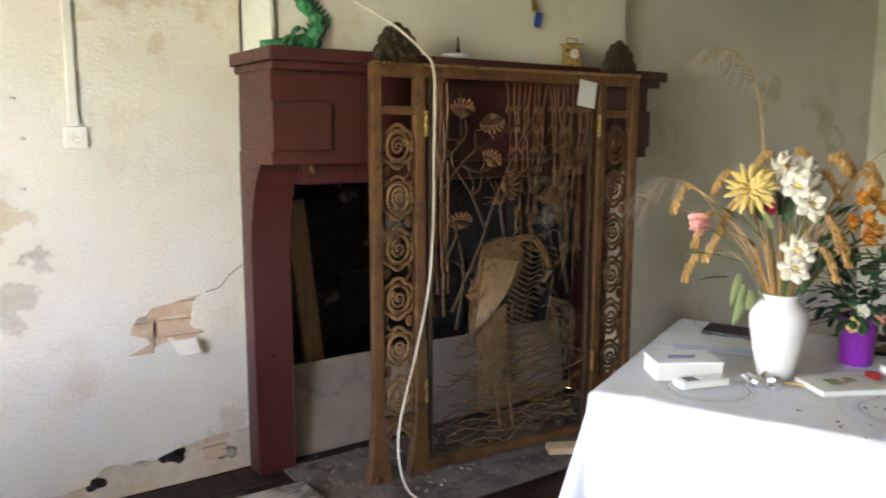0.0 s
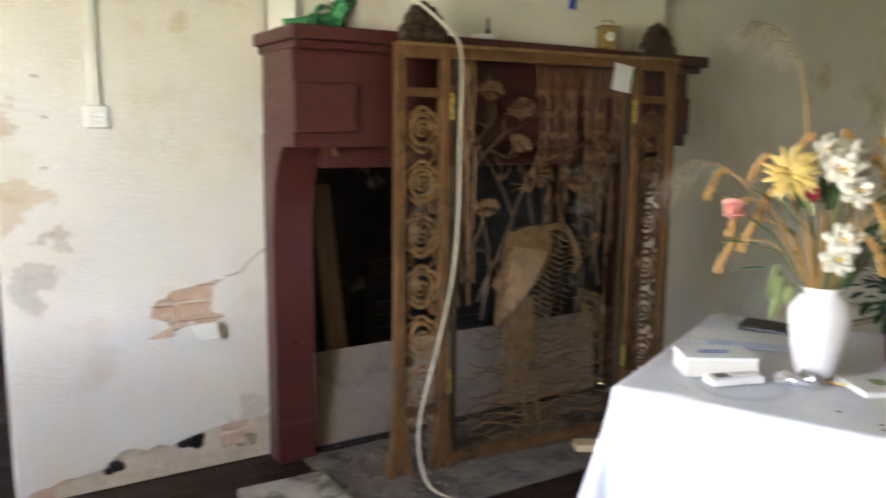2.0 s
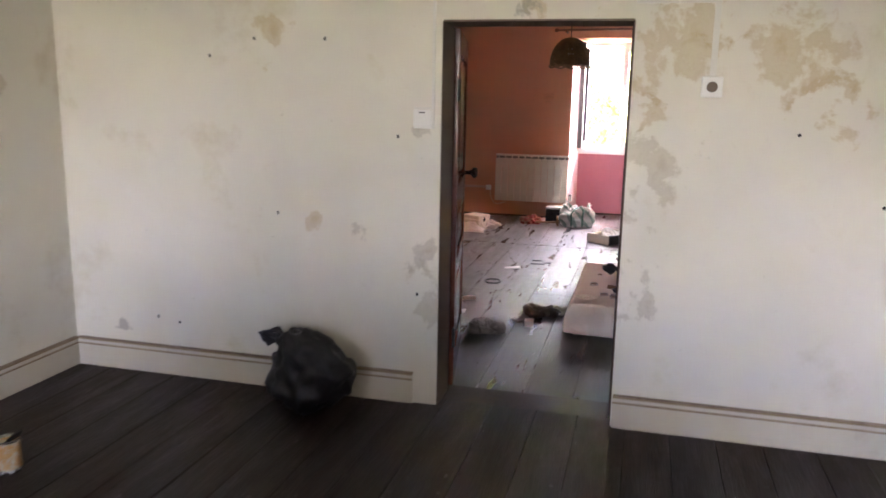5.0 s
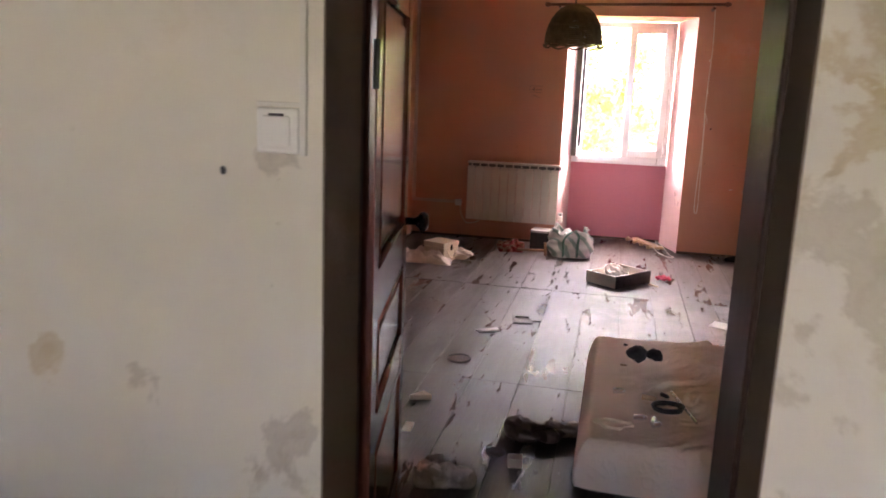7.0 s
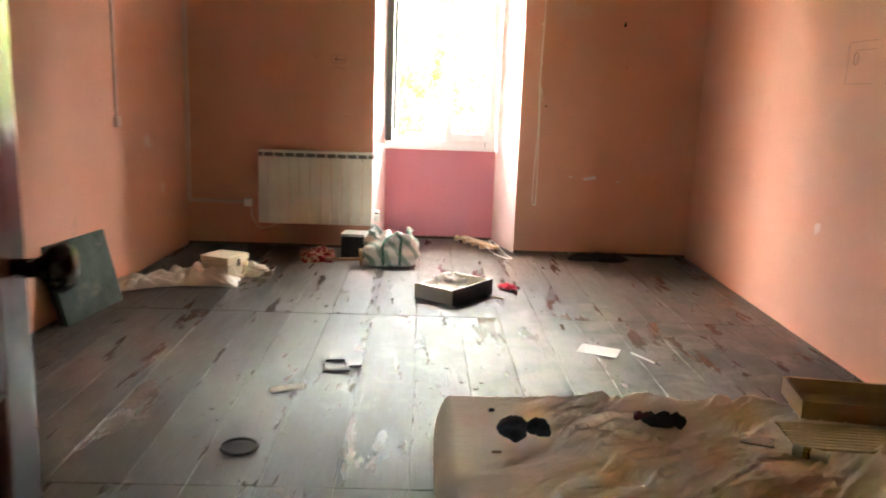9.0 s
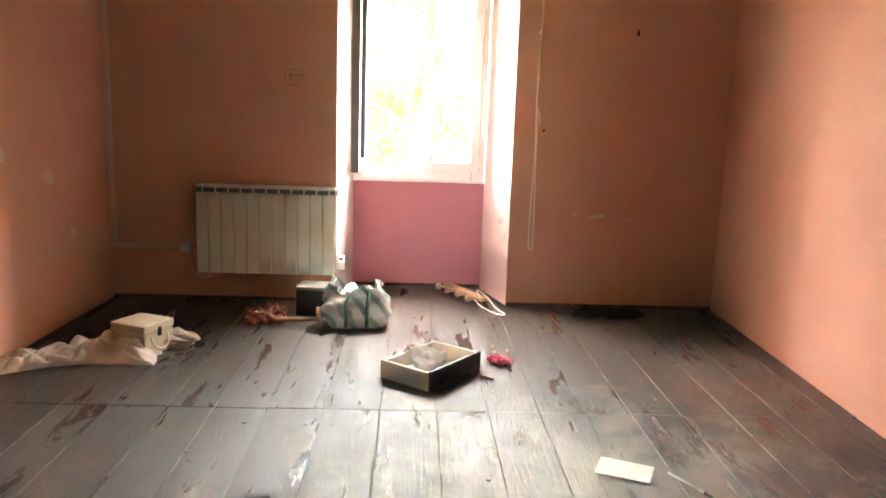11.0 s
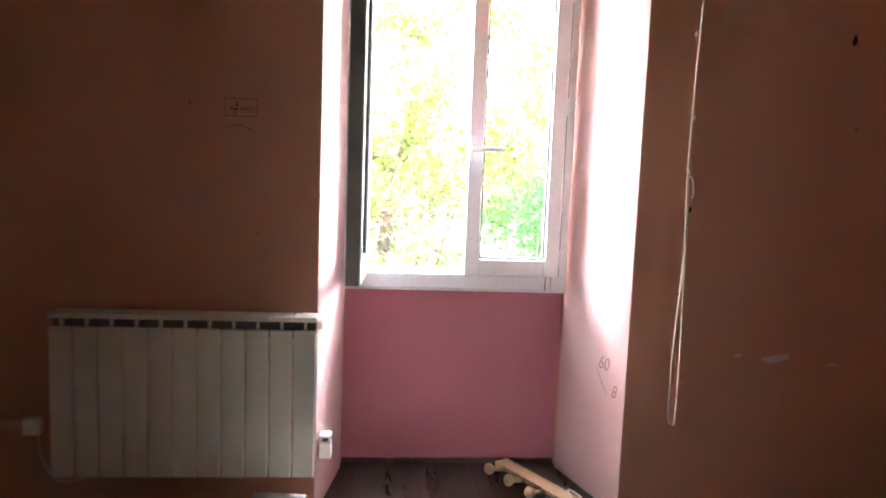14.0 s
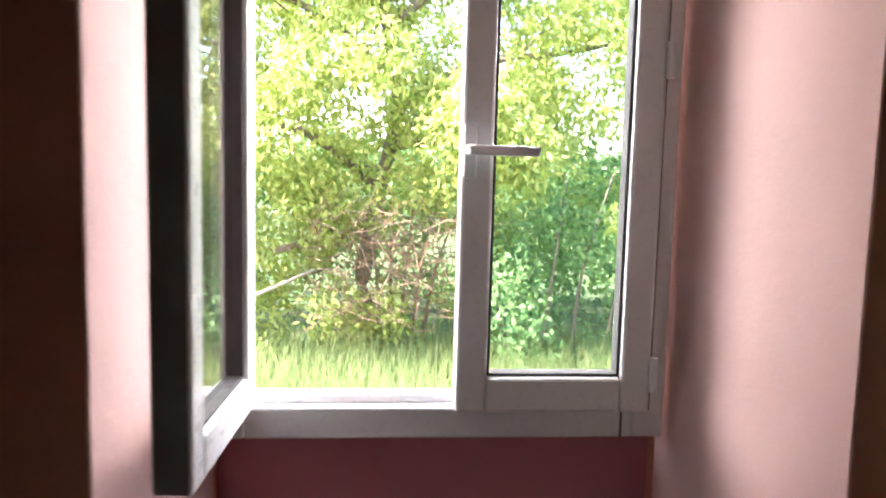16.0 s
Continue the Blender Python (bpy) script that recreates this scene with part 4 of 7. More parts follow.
for k in range(13):
    t = k / 12
    top = (0.525 + 0.14 * t, -0.024, 0.93 - 0.03 * t)
    add(bm, tube(spline([top, (0.50 + 0.12 * t, -0.026, 0.78), (0.475 + 0.07 * t, -0.02, 0.61 + 0.05 * t)], 4), 0.006, 5, 0.003))
for k in range(12):
    t = k / 11
    add(bm, tube(spline([(0.485 + 0.13 * t, -0.012, 0.63 + 0.08 * t), (0.50 + 0.13 * t, -0.016, 0.48), (0.50 + 0.17 * t, -0.008, 0.24 + 0.10 * abs(t - 0.4))], 4), 0.0065, 5, 0.003))
for k in range(20):
    z = 0.98 - 0.025 * k
    add(bm, tube(spline([(0.69 - 0.006 * k, -0.01, z), (0.76 - 0.006 * k, -0.014, z - 0.045), (0.82 - 0.009 * k, -0.010, z - 0.03), (0.88 - 0.010 * k, -0.006, z - 0.05)], 4), 0.0038, 5, 0.002))
for k in range(16):
    t = k / 15
    add(bm, tube(spline([(0.83 + 0.03 * t, -0.01, 0.72 - 0.01 * k), (0.90 + 0.05 * math.sin(k), -0.012, 0.68 - 0.012 * k), (0.93 + 0.05 * math.sin(k + 1), -0.006, 0.56 - 0.012 * k)], 4), 0.0036, 5, 0.002))
for q in (0.60, 0.66):
    add(bm, tube([(q, 0, 0.70), (q - 0.03, -0.004, 0.45), (q + 0.01, 0, 0.12)], 0.007, 5))
add(bm, tube(spline([(0.64, -0.008, 0.99), (0.74, -0.012, 1.0), (0.80, -0.01, 0.93), (0.83, -0.008, 0.84), (0.80, -0.008, 0.79)], 5), 0.018, 7, 0.010))
for v in bm.verts:
    v.co.x = 0.50 + (v.co.x - 0.465) * 1.22
part("bird_relief", bm, GILT_MID, screen, "embossed gilt bird with long tail feathers", soft=False)


def rose_cluster(m, label):
    t = thing("rose_ornament", m, label, "ornament", "rose finials on the fire screen")
    r = random.Random(9)
    for (x, z, s) in ((-0.085, 0.04, 0.045), (-0.03, 0.05, 0.045), (0.035, 0.042, 0.045), (0.088, 0.04, 0.04), (-0.06, 0.095, 0.042), (0.0, 0.115, 0.045), (0.06, 0.095, 0.042), (0.0, 0.155, 0.032), (-0.045, 0.14, 0.026), (0.045, 0.138, 0.026)):
        bm = ball((x, 0.0, z), s * 0.85, 10, (1, 0.7, 1))
        sp = [(x + s * 0.8 * (1 - k / 26) * math.cos(k * 0.55), -s * 0.42 - s * 0.25 * k / 26, z + s * 0.8 * (1 - k / 26) * math.sin(k * 0.55)) for k in range(25)]
        add(bm, tube(sp, 0.0062, 5, 0.004))
        add(bm, tube([(x + s * 0.95 * math.cos(a), -s * 0.2, z + s * 0.95 * math.sin(a)) for a in [q * 2 * math.pi / 14 for q in range(15)]], 0.006, 5))
        part("rose", bm, GILT_DARK, t, soft=True)
    return t


orn = rose_cluster(SU0 @ pose(0.125 * WIDE, 0.0, FA + H + 0.002) @ Matrix.Scale(0.82, 4), "dark bronze cluster of carved roses on top of the fire screen")
copy_thing(orn, SU0 @ pose(1.355 * WIDE, 0.0, FA + H + 0.002))

# white cable over the screen
cb = spline([(-2.62, 1.60, 1.99), (-2.50, 1.70, 1.90), (-2.43, 1.79, 1.80), (-2.425, 1.845, 1.72), (-2.44, 1.855, 1.45), (-2.44, 1.85, 1.1), (-2.43, 1.82, 0.85), (-2.415, 1.75, 0.60), (-2.40, 1.67, 0.36),
             (-2.385, 1.645, 0.22), (-2.36, 1.66, 0.08), (-2.30, 1.70, FA + 0.006), (-2.15, 1.78, FA + 0.006)], 6)
tagged(part("electric_cable", tube(cb, 0.0052, 7), CABLE, soft=True), "cream electric cable hanging over the fire screen to the floor", "cable")

# things on the mantel
MZ = 1.799
dg = ball((-2.74, 1.44, MZ + 0.034), 0.066, 18, (0.72, 1.15, 0.56))
add(dg, tube(spline([(-2.72, 1.25, MZ + 0.014), (-2.70, 1.31, MZ + 0.02), (-2.71, 1.38, MZ + 0.03), (-2.73, 1.46, MZ + 0.05)], 6), 0.016, 8, 0.028))
neck = spline([(-2.73, 1.46, MZ + 0.05), (-2.72, 1.495, MZ + 0.10), (-2.73, 1.47, MZ + 0.15), (-2.72, 1.425, MZ + 0.185), (-2.73, 1.44, MZ + 0.235), (-2.72, 1.485, MZ + 0.265), (-2.73, 1.46, MZ + 0.30)], 6)
add(dg, tube(neck, 0.036, 10, 0.026))
for k, q in enumerate(neck[2:]):
    add(dg, moved(ball((0, 0, 0.012), 0.011, 5, (0.5, 0.6, 1.6)), Matrix.Translation(Vector(q) + Vector((0.01, 0.032 if k % 2 else -0.030, 0.004))) @ pose(0, 0, 0, 40 if k % 2 == 0 else -40, 0, 0)))
    add(dg, ball(Vector(q) + Vector((0.030, 0.012 * math.sin(k), 0)), 0.011, 6))
for y, z in ((1.40, 0.085), (1.50, 0.075), (1.36, 0.05)):
    add(dg, tube(spline([(-2.70, y, MZ + z), (-2.68, y - 0.03, MZ + z - 0.02), (-2.68, y - 0.045, MZ + 0.012)], 4), 0.011, 6, 0.008))
tagged(part("dragon_figurine", dg, JADE, soft=True), "glazed green ceramic dragon figurine on the mantel", "figurine")
cl = thing("carriage_clock", pose(-2.625, 2.77, MZ, 0, 0, 72), "small brass carriage clock on the mantel", "clock")
part("case", boxes((-0.036, -0.03, 0.008, 0.036, 0.03, 0.10), (-0.044, -0.037, 0, 0.044, 0.037, 0.010), (-0.046, -0.039, 0.10, 0.046, 0.039, 0.108), bev=0.002), BRASS, cl)
part("dial", lathe([(0.0, 0), (0.022, 0), (0.022, 0.002), (0, 0.002)], 20, pose(0, -0.033, 0.058, 90, 0, 0)), CERAMIC, cl, "pale dial")
part("clock_hand", boxes((-0.001, -0.0375, 0.058, 0.001, -0.036, 0.074), (0, -0.0375, 0.057, 0.012, -0.036, 0.059)), DARKPL, cl)
part("handle", tube(spline([(-0.026, 0, 0.108), (-0.024, 0, 0.128), (0, 0, 0.134), (0.024, 0, 0.128), (0.026, 0, 0.108)], 5), 0.003, 6), BRASS, cl)
dish = thing("white_holder", pose(-2.65, 2.10, MZ, 0, 0, 84), "white plastic holder with a grey spike on the mantel", "holder")
part("base", lathe([(0.0, 0), (0.058, 0), (0.060, 0.02), (0.052, 0.024), (0, 0.022)], 24), WHITEPL, dish, soft=True)
part("spike", lathe([(0.009, 0.02), (0.011, 0.045), (0.006, 0.05), (0.005, 0.085), (0.002, 0.10)], 10, pose(0.02, 0, 0)), IRON, dish, soft=True)
ob = part("paper_note", moved(box(-0.055, -0.001, -0.058, 0.055, 0.001, 0.058), SU0 @ pose(1.135 * WIDE, -0.032, 1.66, 0, 8, 4)), PAPER)
tagged(ob, "blank white paper note pinned to the fire screen", "paper")
lure = thing("blue_sachet", pose(-2.705, 2.62, 1.98, 0, 0, 84), "blue and yellow sachet hanging on the chimney breast", "sachet")
part("wrapper", moved(box(-0.018, -0.004, 0, 0.018, 0.004, 0.07, 0.002), pose(0, 0, 0, 0, 10, 0)), BLUEPL, lure)
part("top", moved(box(-0.012, -0.003, 0.072, 0.014, 0.003, 0.15, 0.002), pose(0, 0, 0, 0, -10, 0)), BRASS, lure, "yellow upper strip")

# sockets, switch and cable trunking
def socket_plate(name, m, label, cat):
    t = thing(name, m, label, cat)
    part("plate", box(-0.041, -0.014, -0.041, 0.041, 0, 0.041, 0.006, 3), WHITEPL, t)
    return t


so = socket_plate("wall_socket", pose(WX, 0.635, 1.464, 0, 0, 90), "white wall socket on the plaster beside the doorway", "socket")
part("well", lathe([(0.021, 0.0), (0.021, 0.005), (0.019, 0.006), (0.017, 0.0005), (0, 0.0005)], 20, pose(0, -0.014, 0, 90, 0, 0)), CERAMIC, so)
part("pin_hole", moved(boxes((-0.010, -0.001, -0.002, -0.006, 0.0, 0.002), (0.006, -0.001, -0.002, 0.010, 0.0, 0.002)), pose(0, -0.0165, 0)), DARKPL, so)
tagged(part("cable_trunking", box(WX, 0.615, 1.506, WX + 0.016, 0.645, CEIL_Z, 0.002), TRUNKING), "white cable trunking running up the wall from the socket", "trunking")
tagged(part("cable_trunking", box(WX + 0.001, 1.285, 1.81, WX + 0.3, 1.30, CEIL_Z, 0.002), TRUNKING), "cream cable trunking at the edge of the chimney breast", "trunking")
sw = socket_plate("light_switch", pose(-0.913, 5.955, 1.345, 0, 0, 0), "cream square light switch beside the doorway", "switch")
part("rocker", moved(box(-0.026, -0.018, -0.028, 0.026, -0.012, 0.028, 0.003), pose(0, 0, 0, 4, 0, 0)), WHITEPL, sw)
part("indicator", box(-0.014, -0.0195, 0.026, 0.014, -0.016, 0.031), DARKPL, sw)
tagged(part("cable_trunking", boxes((-0.871, 5.943, 1.302, -0.859, 5.955, CEIL_Z), (-0.955, 5.946, 1.388, -0.871, 5.955, 1.396), bev=0.002), TRUNKING), "cream cable trunking running up from the light switch", "trunking")
so = socket_plate("wall_socket", pose(0.28, 5.955, 1.50, 0, 0, 0), "old cream wall socket set high on the stained wall", "socket")
part("well", lathe([(0.021, 0.0), (0.021, 0.005), (0.019, 0.006), (0.017, 0.0005), (0, 0.0005)], 20, pose(0, -0.014, 0, 90, 0, 0)), GREY_REVEAL, so)
tagged(part("cable_trunking", boxes((0.268, 5.943, 1.542, 0.292, 5.955, 1.84), (-0.03, 5.943, 1.822, 0.268, 5.955, 1.842), bev=0.002), TRUNKING), "cream cable trunking bending over the doorway to the high socket", "trunking")
for x, z in ((-1.372, 1.688), (-1.72, 1.69), (-1.95, 1.61), (-1.027, 1.267), (-1.62, 0.89), (0.62, 1.32), (0.95, 1.05), (-0.93, 0.55), (-2.3, 0.32), (-2.18, 0.30)):
    ob = part("nail_hole", moved(crumple(ball((0, 0, 0), 0.0065, 8, (1, 0.4, 1.3)), 0.003, 90, x), pose(x, 5.954, z)), DARKPL)
    tagged(ob, "dark plugged nail hole in the cream wall", "nail hole", "nail holes in the cream wall")
for y, z in ((0.44, 1.60), (0.46, 1.46), (0.45, 1.28)):
    ob = part("nail_hole", moved(crumple(ball((0, 0, 0), 0.010, 8, (0.3, 1, 1.2)), 0.006, 60, y), pose(WX, y, z)), GREY_REVEAL)
    tagged(ob, "dark nail hole in the rough white plaster", "nail hole", "nail holes in the white plaster")

# ---------------------------------------------------------------- table with its cloth
TM = Matrix.Translation((-1.295, 1.605, 0)) @ pose(0, 0, 0, 0, 0, 24.8)
TLEN, TWID, TZ = 1.315, 0.985, 0.785
table = thing("dining_table", TM @ pose(0, 0, FA), "plain wooden dining table hidden under an oilcloth", "table")
part("tabletop", box(0.01, 0.01, TZ - FA - 0.032, TLEN - 0.01, TWID - 0.01, TZ - FA - 0.006, 0.004), RAWWOOD, table)
for x in (0.07, TLEN - 0.07):
    for y in (0.07, TWID - 0.07):
        part("leg", box(x - 0.03, y - 0.03, 0, x + 0.03, y + 0.03, TZ - FA - 0.032, 0.005), RAWWOOD, table)
bm = bmesh.new()
NX, NY, OV, DROP = 92, 74, 0.34, 0.34
grid = []
for j in range(NY + 1):
    row = []
    for i in range(NX + 1):
        sx = -OV + (TLEN + 2 * OV) * i / NX
        sy = -OV + (TWID + 2 * OV) * j / NY
        dx = max(-sx, sx - TLEN, 0.0)
        dy = max(-sy, sy - TWID, 0.0)
        over = math.hypot(dx, dy)
        cx, cy = min(max(sx, 0), TLEN), min(max(sy, 0), TWID)
        if over > 0:
            ux, uy = dx / over * (1 if sx > TLEN else -1), dy / over * (1 if sy > TWID else -1)
            hang = min(over, DROP)
            fold = 0.014 * math.sin(9.0 * (sx - sy) + 1.0) + 0.03 * noise.noise(Vector((sx * 3, sy * 3, 2.0)))
            corner = min(dx, dy) / over
            out = 0.008 + 0.14 * hang * hang / DROP + (fold + 0.05 * corner) * hang / DROP
            cx, cy = cx + ux * out, cy + uy * out
            z = TZ - 0.006 - hang * 0.985 if over > 0.02 else TZ - over * 0.5
        else:
            z = TZ + 0.002 * noise.noise(Vector((sx * 4, sy * 4, 0))) + 0.0022 * max(0.0, math.sin(7 * sx + 5 * sy + 2 * noise.noise(Vector((sx * 2, sy * 2, 5)))) - 0.8) * 8
        row.append(bm.verts.new((cx, cy, z)))
    grid.append(row)
for j in range(NY):
    for i in range(NX):
        bm.faces.new((grid[j][i], grid[j][i + 1], grid[j + 1][i + 1], grid[j + 1][i]))
cloth = part("tablecloth", bm, OILCLOTH, soft=True)
cloth.matrix_world = TM
sol = cloth.modifiers.new("thick", "SOLIDIFY")
sol.thickness, sol.offset = 0.0015, -1
tagged(cloth, "white oilcloth with grey ring prints hanging over the table edges", "tablecloth")
TT = TZ + 0.004


# ---------------------------------------------------------------- bouquet
def petal(length, width, cup=0.25):
    """A pointed petal from the origin along +z, curling to -y."""
    bm = bmesh.new()
    rows = []
    for k in range(5):
        t = k / 4
        w = width * math.sin(math.pi * min(0.97, 0.12 + 0.82 * t)) ** 0.8
        z, y = length * t * (1 - 0.15 * t * cup), -cup * length * t * t
        rows.append([bm.verts.new((-w / 2, y - 0.12 * w, z)), bm.verts.new((0, y, z)), bm.verts.new((w / 2, y - 0.12 * w, z))])
    for a, b in zip(rows, rows[1:]):
        for q in range(2):
            bm.faces.new((a[q], a[q + 1], b[q + 1], b[q]))
    out = bmesh.ops.extrude_face_region(bm, geom=bm.faces[:])
    bmesh.ops.translate(bm, verts=[v for v in out["geom"] if isinstance(v, bmesh.types.BMVert)], vec=(0, 0.0012, 0))
    return bm


def bloom(at, facing, mat, rings, heart=None, parent=None, name="flower"):
    m = Matrix.Translation(at) @ Vector(facing).to_track_quat("Z", "Y").to_matrix().to_4x4()
    r = random.Random(int(abs(at[0]) * 997 + at[2] * 313))
    bm = bmesh.new()
    for count, tilt, ln, wd, cup in rings:
        for k in range(count):
            add(bm, moved(petal(ln * r.uniform(0.88, 1.1), wd, cup), m @ pose(0, 0, 0, 0, 0, 360 * k / count + r.uniform(-8, 8)) @ pose(0, 0, 0, tilt + r.uniform(-8, 8), 0, 0)))
    f = part(name, bm, mat, parent, soft=True)
    if heart:
        part("flower_heart", ball(m @ Vector((0, 0, 0.008)), 0.011, 8, (1, 1, 0.7)), heart, f)
    return f


VASE = Vector((-1.082, 2.125, TT))
LAT, DEP = Vector((0.57, 0.82, 0)), Vector((0.82, -0.57, 0))        # across and towards the first view
vase = thing("flower_vase", Matrix.Translation(VASE), "tall white ceramic vase on the table holding dried flowers", "vase")
part("body", lathe([(0.0, 0.0), (0.043, 0.0), (0.050, 0.01), (0.066, 0.08), (0.078, 0.15), (0.080, 0.175), (0.070, 0.205), (0.050, 0.222), (0.047, 0.232), (0.058, 0.244), (0.056, 0.246), (0.043, 0.232), (0.03, 0.20), (0, 0.19)], 40), CERAMIC, vase, soft=True)
bouquet = thing("bouquet", Matrix.Translation(VASE + Vector((0, 0, 0.19))), "bouquet of dried wheat, silk flowers and feathers in the vase", "bouquet")
RIM = Vector((0, 0, 0.03))


def spot(px, py, depth=0.0):
    """A point of the bouquet: across and up, in hundredths of a metre from the vase's foot."""
    return LAT * (px / 100) + DEP * (depth - 0.05) + Vector((0, 0, py / 100 - 0.19))


def stem(tip, r=0.0028, mat=STRAW, bend=0.03):
    mid = RIM.lerp(tip, 0.5) + Vector((0, 0, bend)) + LAT * tip.dot(LAT) * 0.05
    part("stem", tube(spline([RIM + Vector((tip.x, tip.y, 0)) * 0.12 - Vector((0, 0, 0.03)), mid, tip], 5), r, 5), mat, bouquet)


PINK_AT, RED_AT = spot(-23.5, 44, 0.10), spot(-5.5, 46.5, 0.05)
stem(PINK_AT, mat=GREENLEAF)
bloom(PINK_AT, DEP * 0.5 - LAT * 0.8 + Vector((0, 0, 0.3)), PETAL_PINK, ((5, 22, 0.062, 0.05, -0.1), (4, 10, 0.05, 0.04, -0.1)), None, bouquet, "tulip")
stem(RED_AT, mat=GREENLEAF)
bloom(RED_AT, DEP * 0.4 + Vector((0, 0, 1)), PETAL_RED, ((6, 16, 0.055, 0.045, -0.35), (4, 8, 0.05, 0.035, -0.3)), None, bouquet, "rosebud")
YEL = spot(-10.5, 54, 0.06)
stem(YEL, mat=GREENLEAF)
bloom(YEL, DEP + Vector((0, 0, 0.25)) - LAT * 0.2, PETAL_YELLOW, ((16, 78, 0.075, 0.018, 0.1), (14, 55, 0.07, 0.018, 0.15), (10, 30, 0.055, 0.016, 0.1)), None, bouquet, "chrysanthemum")
for q, (px, py, d) in enumerate(((1.5, 55, 0.08), (5, 50, 0.09), (-1, 60, 0.04), (3.5, 37, 0.07), (2, 32, 0.08), (6, 58, 0.03))):
    at = spot(px, py, d)
    stem(at, mat=GREENLEAF)
    bloom(at, DEP + Vector((0, 0, 0.3)) + LAT * (q % 3 - 1) * 0.4, PETAL_WHITE, ((7, 72, 0.050, 0.036, 0.1), (6, 40, 0.04, 0.028, -0.05)), PETAL_YELLOW, bouquet)
for px, py, d in ((20, 51, 0.05), (23, 45, 0.04), (26, 52, 0.0), (22, 40, 0.06), (29, 41, -0.02), (19, 44, 0.03), (31, 48, -0.04)):
    at = spot(px, py, d)
    stem(at, mat=GREENLEAF)
    bloom(at, DEP + LAT * 0.5 + Vector((0, 0, 0.4)), PETAL_ORANGE, ((6, 60, 0.034, 0.026, 0.0), (5, 30, 0.027, 0.020, -0.1)), PETAL_YELLOW, bouquet)
rnd = random.Random(31)
for px, py, d, drop in ((-25, 54, 0.0, 7), (-20, 47, 0.05, 9), (-17, 42, 0.06, 8), (-22, 36, 0.04, 8), (9, 47, 0.09, 10), (12, 44, 0.08, 11), (14, 62, 0.0, 4), (5, 64, -0.02, 4), (-3, 63, 0.0, 4), (18, 63, -0.04, 6), (33, 37, -0.03, 10), (27, 60, -0.06, 6),
                        (11, 58, 0.02, 7), (-13, 58, -0.02, 6), (8, 38, 0.10, 9), (23, 58, 0.0, 8), (-12, 50, 0.02, 8)):
    tip = spot(px, py, d)
    side = 1 if px > 2 else -1
    pts = [RIM + LAT * px / 100 * 0.1, RIM.lerp(tip, 0.55) + Vector((0, 0, 0.05)), tip, tip + LAT * side * 0.035 + Vector((0, 0, -drop / 200)), tip + LAT * side * 0.05 + Vector((0, 0, -drop / 100))]
    path = spline(pts, 6)
    w = part("wheat_ear", tube(path, 0.0025, 5), STRAW, bouquet)
    bm = bmesh.new()
    for k, p in enumerate(path[-12:]):
        for s in (-1, 0, 1):
            add(bm, ball(p + LAT * s * 0.006 + DEP * rnd.uniform(-0.006, 0.006), 0.0068, 6, (0.75, 0.75, 1.5)))
    part("grain_head", bm, STRAW, w, "golden grain head", soft=True)
for k in range(16):
    x = rnd.uniform(-6, 9)
    part("dry_stalk", tube([RIM + LAT * x * 0.002 - Vector((0, 0, 0.04)), spot(x * 1.2, rnd.uniform(36, 48), rnd.uniform(-0.02, 0.07))], 0.0045, 5, 0.003), STRAW, bouquet)
for k in range(26):
    a = spot(rnd.uniform(-20, 24), rnd.uniform(26, 46), rnd.uniform(-0.06, 0.07))
    lf = petal(rnd.uniform(0.06, 0.10), 0.03, 0.3)
    out = (a - RIM).normalized() + Vector((0, 0, -0.3))
    part("leaf", moved(lf, Matrix.Translation(a) @ out.to_track_quat("Z", "Y").to_matrix().to_4x4()), GREENLEAF if k % 3 else PALELEAF, bouquet, soft=True)
for k, (px, py, dn) in enumerate(((-10.5, 27, 0.13), (-8, 25, 0.06), (-12, 30, 0.10))):
    lf = petal(dn, 0.035, -0.2)
    part("leaf", moved(lf, Matrix.Translation(spot(px, py, 0.05)) @ Vector((-0.1, 0.05, -1)).to_track_quat("Z", "Y").to_matrix().to_4x4()), PALELEAF, bouquet, soft=True)


def plume(path, ln, count, droop, name="plume"):
    path = spline(path, 8)
    pl = part(name, tube(path, 0.0032, 5, 0.0015), STRAW, bouquet)
    bm = bmesh.new()
    r = random.Random(len(path))
    n = len(path)
    for k in range(count):
        p = path[int(n * 0.55) + int((n * 0.45 - 1) * k / count)]
        dirn = Vector((r.uniform(-0.4, 0.4), r.uniform(-0.4, 0.4), 0)) + LAT * droop
        add(bm, tube([p, p + dirn * ln * 0.5 + Vector((0, 0, 0.01)), p + dirn * ln + Vector((0, 0, -ln * r.uniform(0.2, 0.7)))], 0.0011, 3, 0.0005))
    part("feather_vane", bm, PLUME, pl, "fine grey feathery barbs")


plume([RIM, spot(-3, 44), spot(-6, 72), spot(-10, 86), spot(-17, 92), spot(-24, 88)], 0.085, 90, -0.55)
plume([RIM, spot(-12, 40), spot(-24, 54), spot(-34, 55), spot(-40, 44)], 0.10, 80, -0.35)
plume([RIM, spot(16, 46), spot(26, 62), spot(35, 64), spot(43, 54)], 0.10, 80, 0.35)

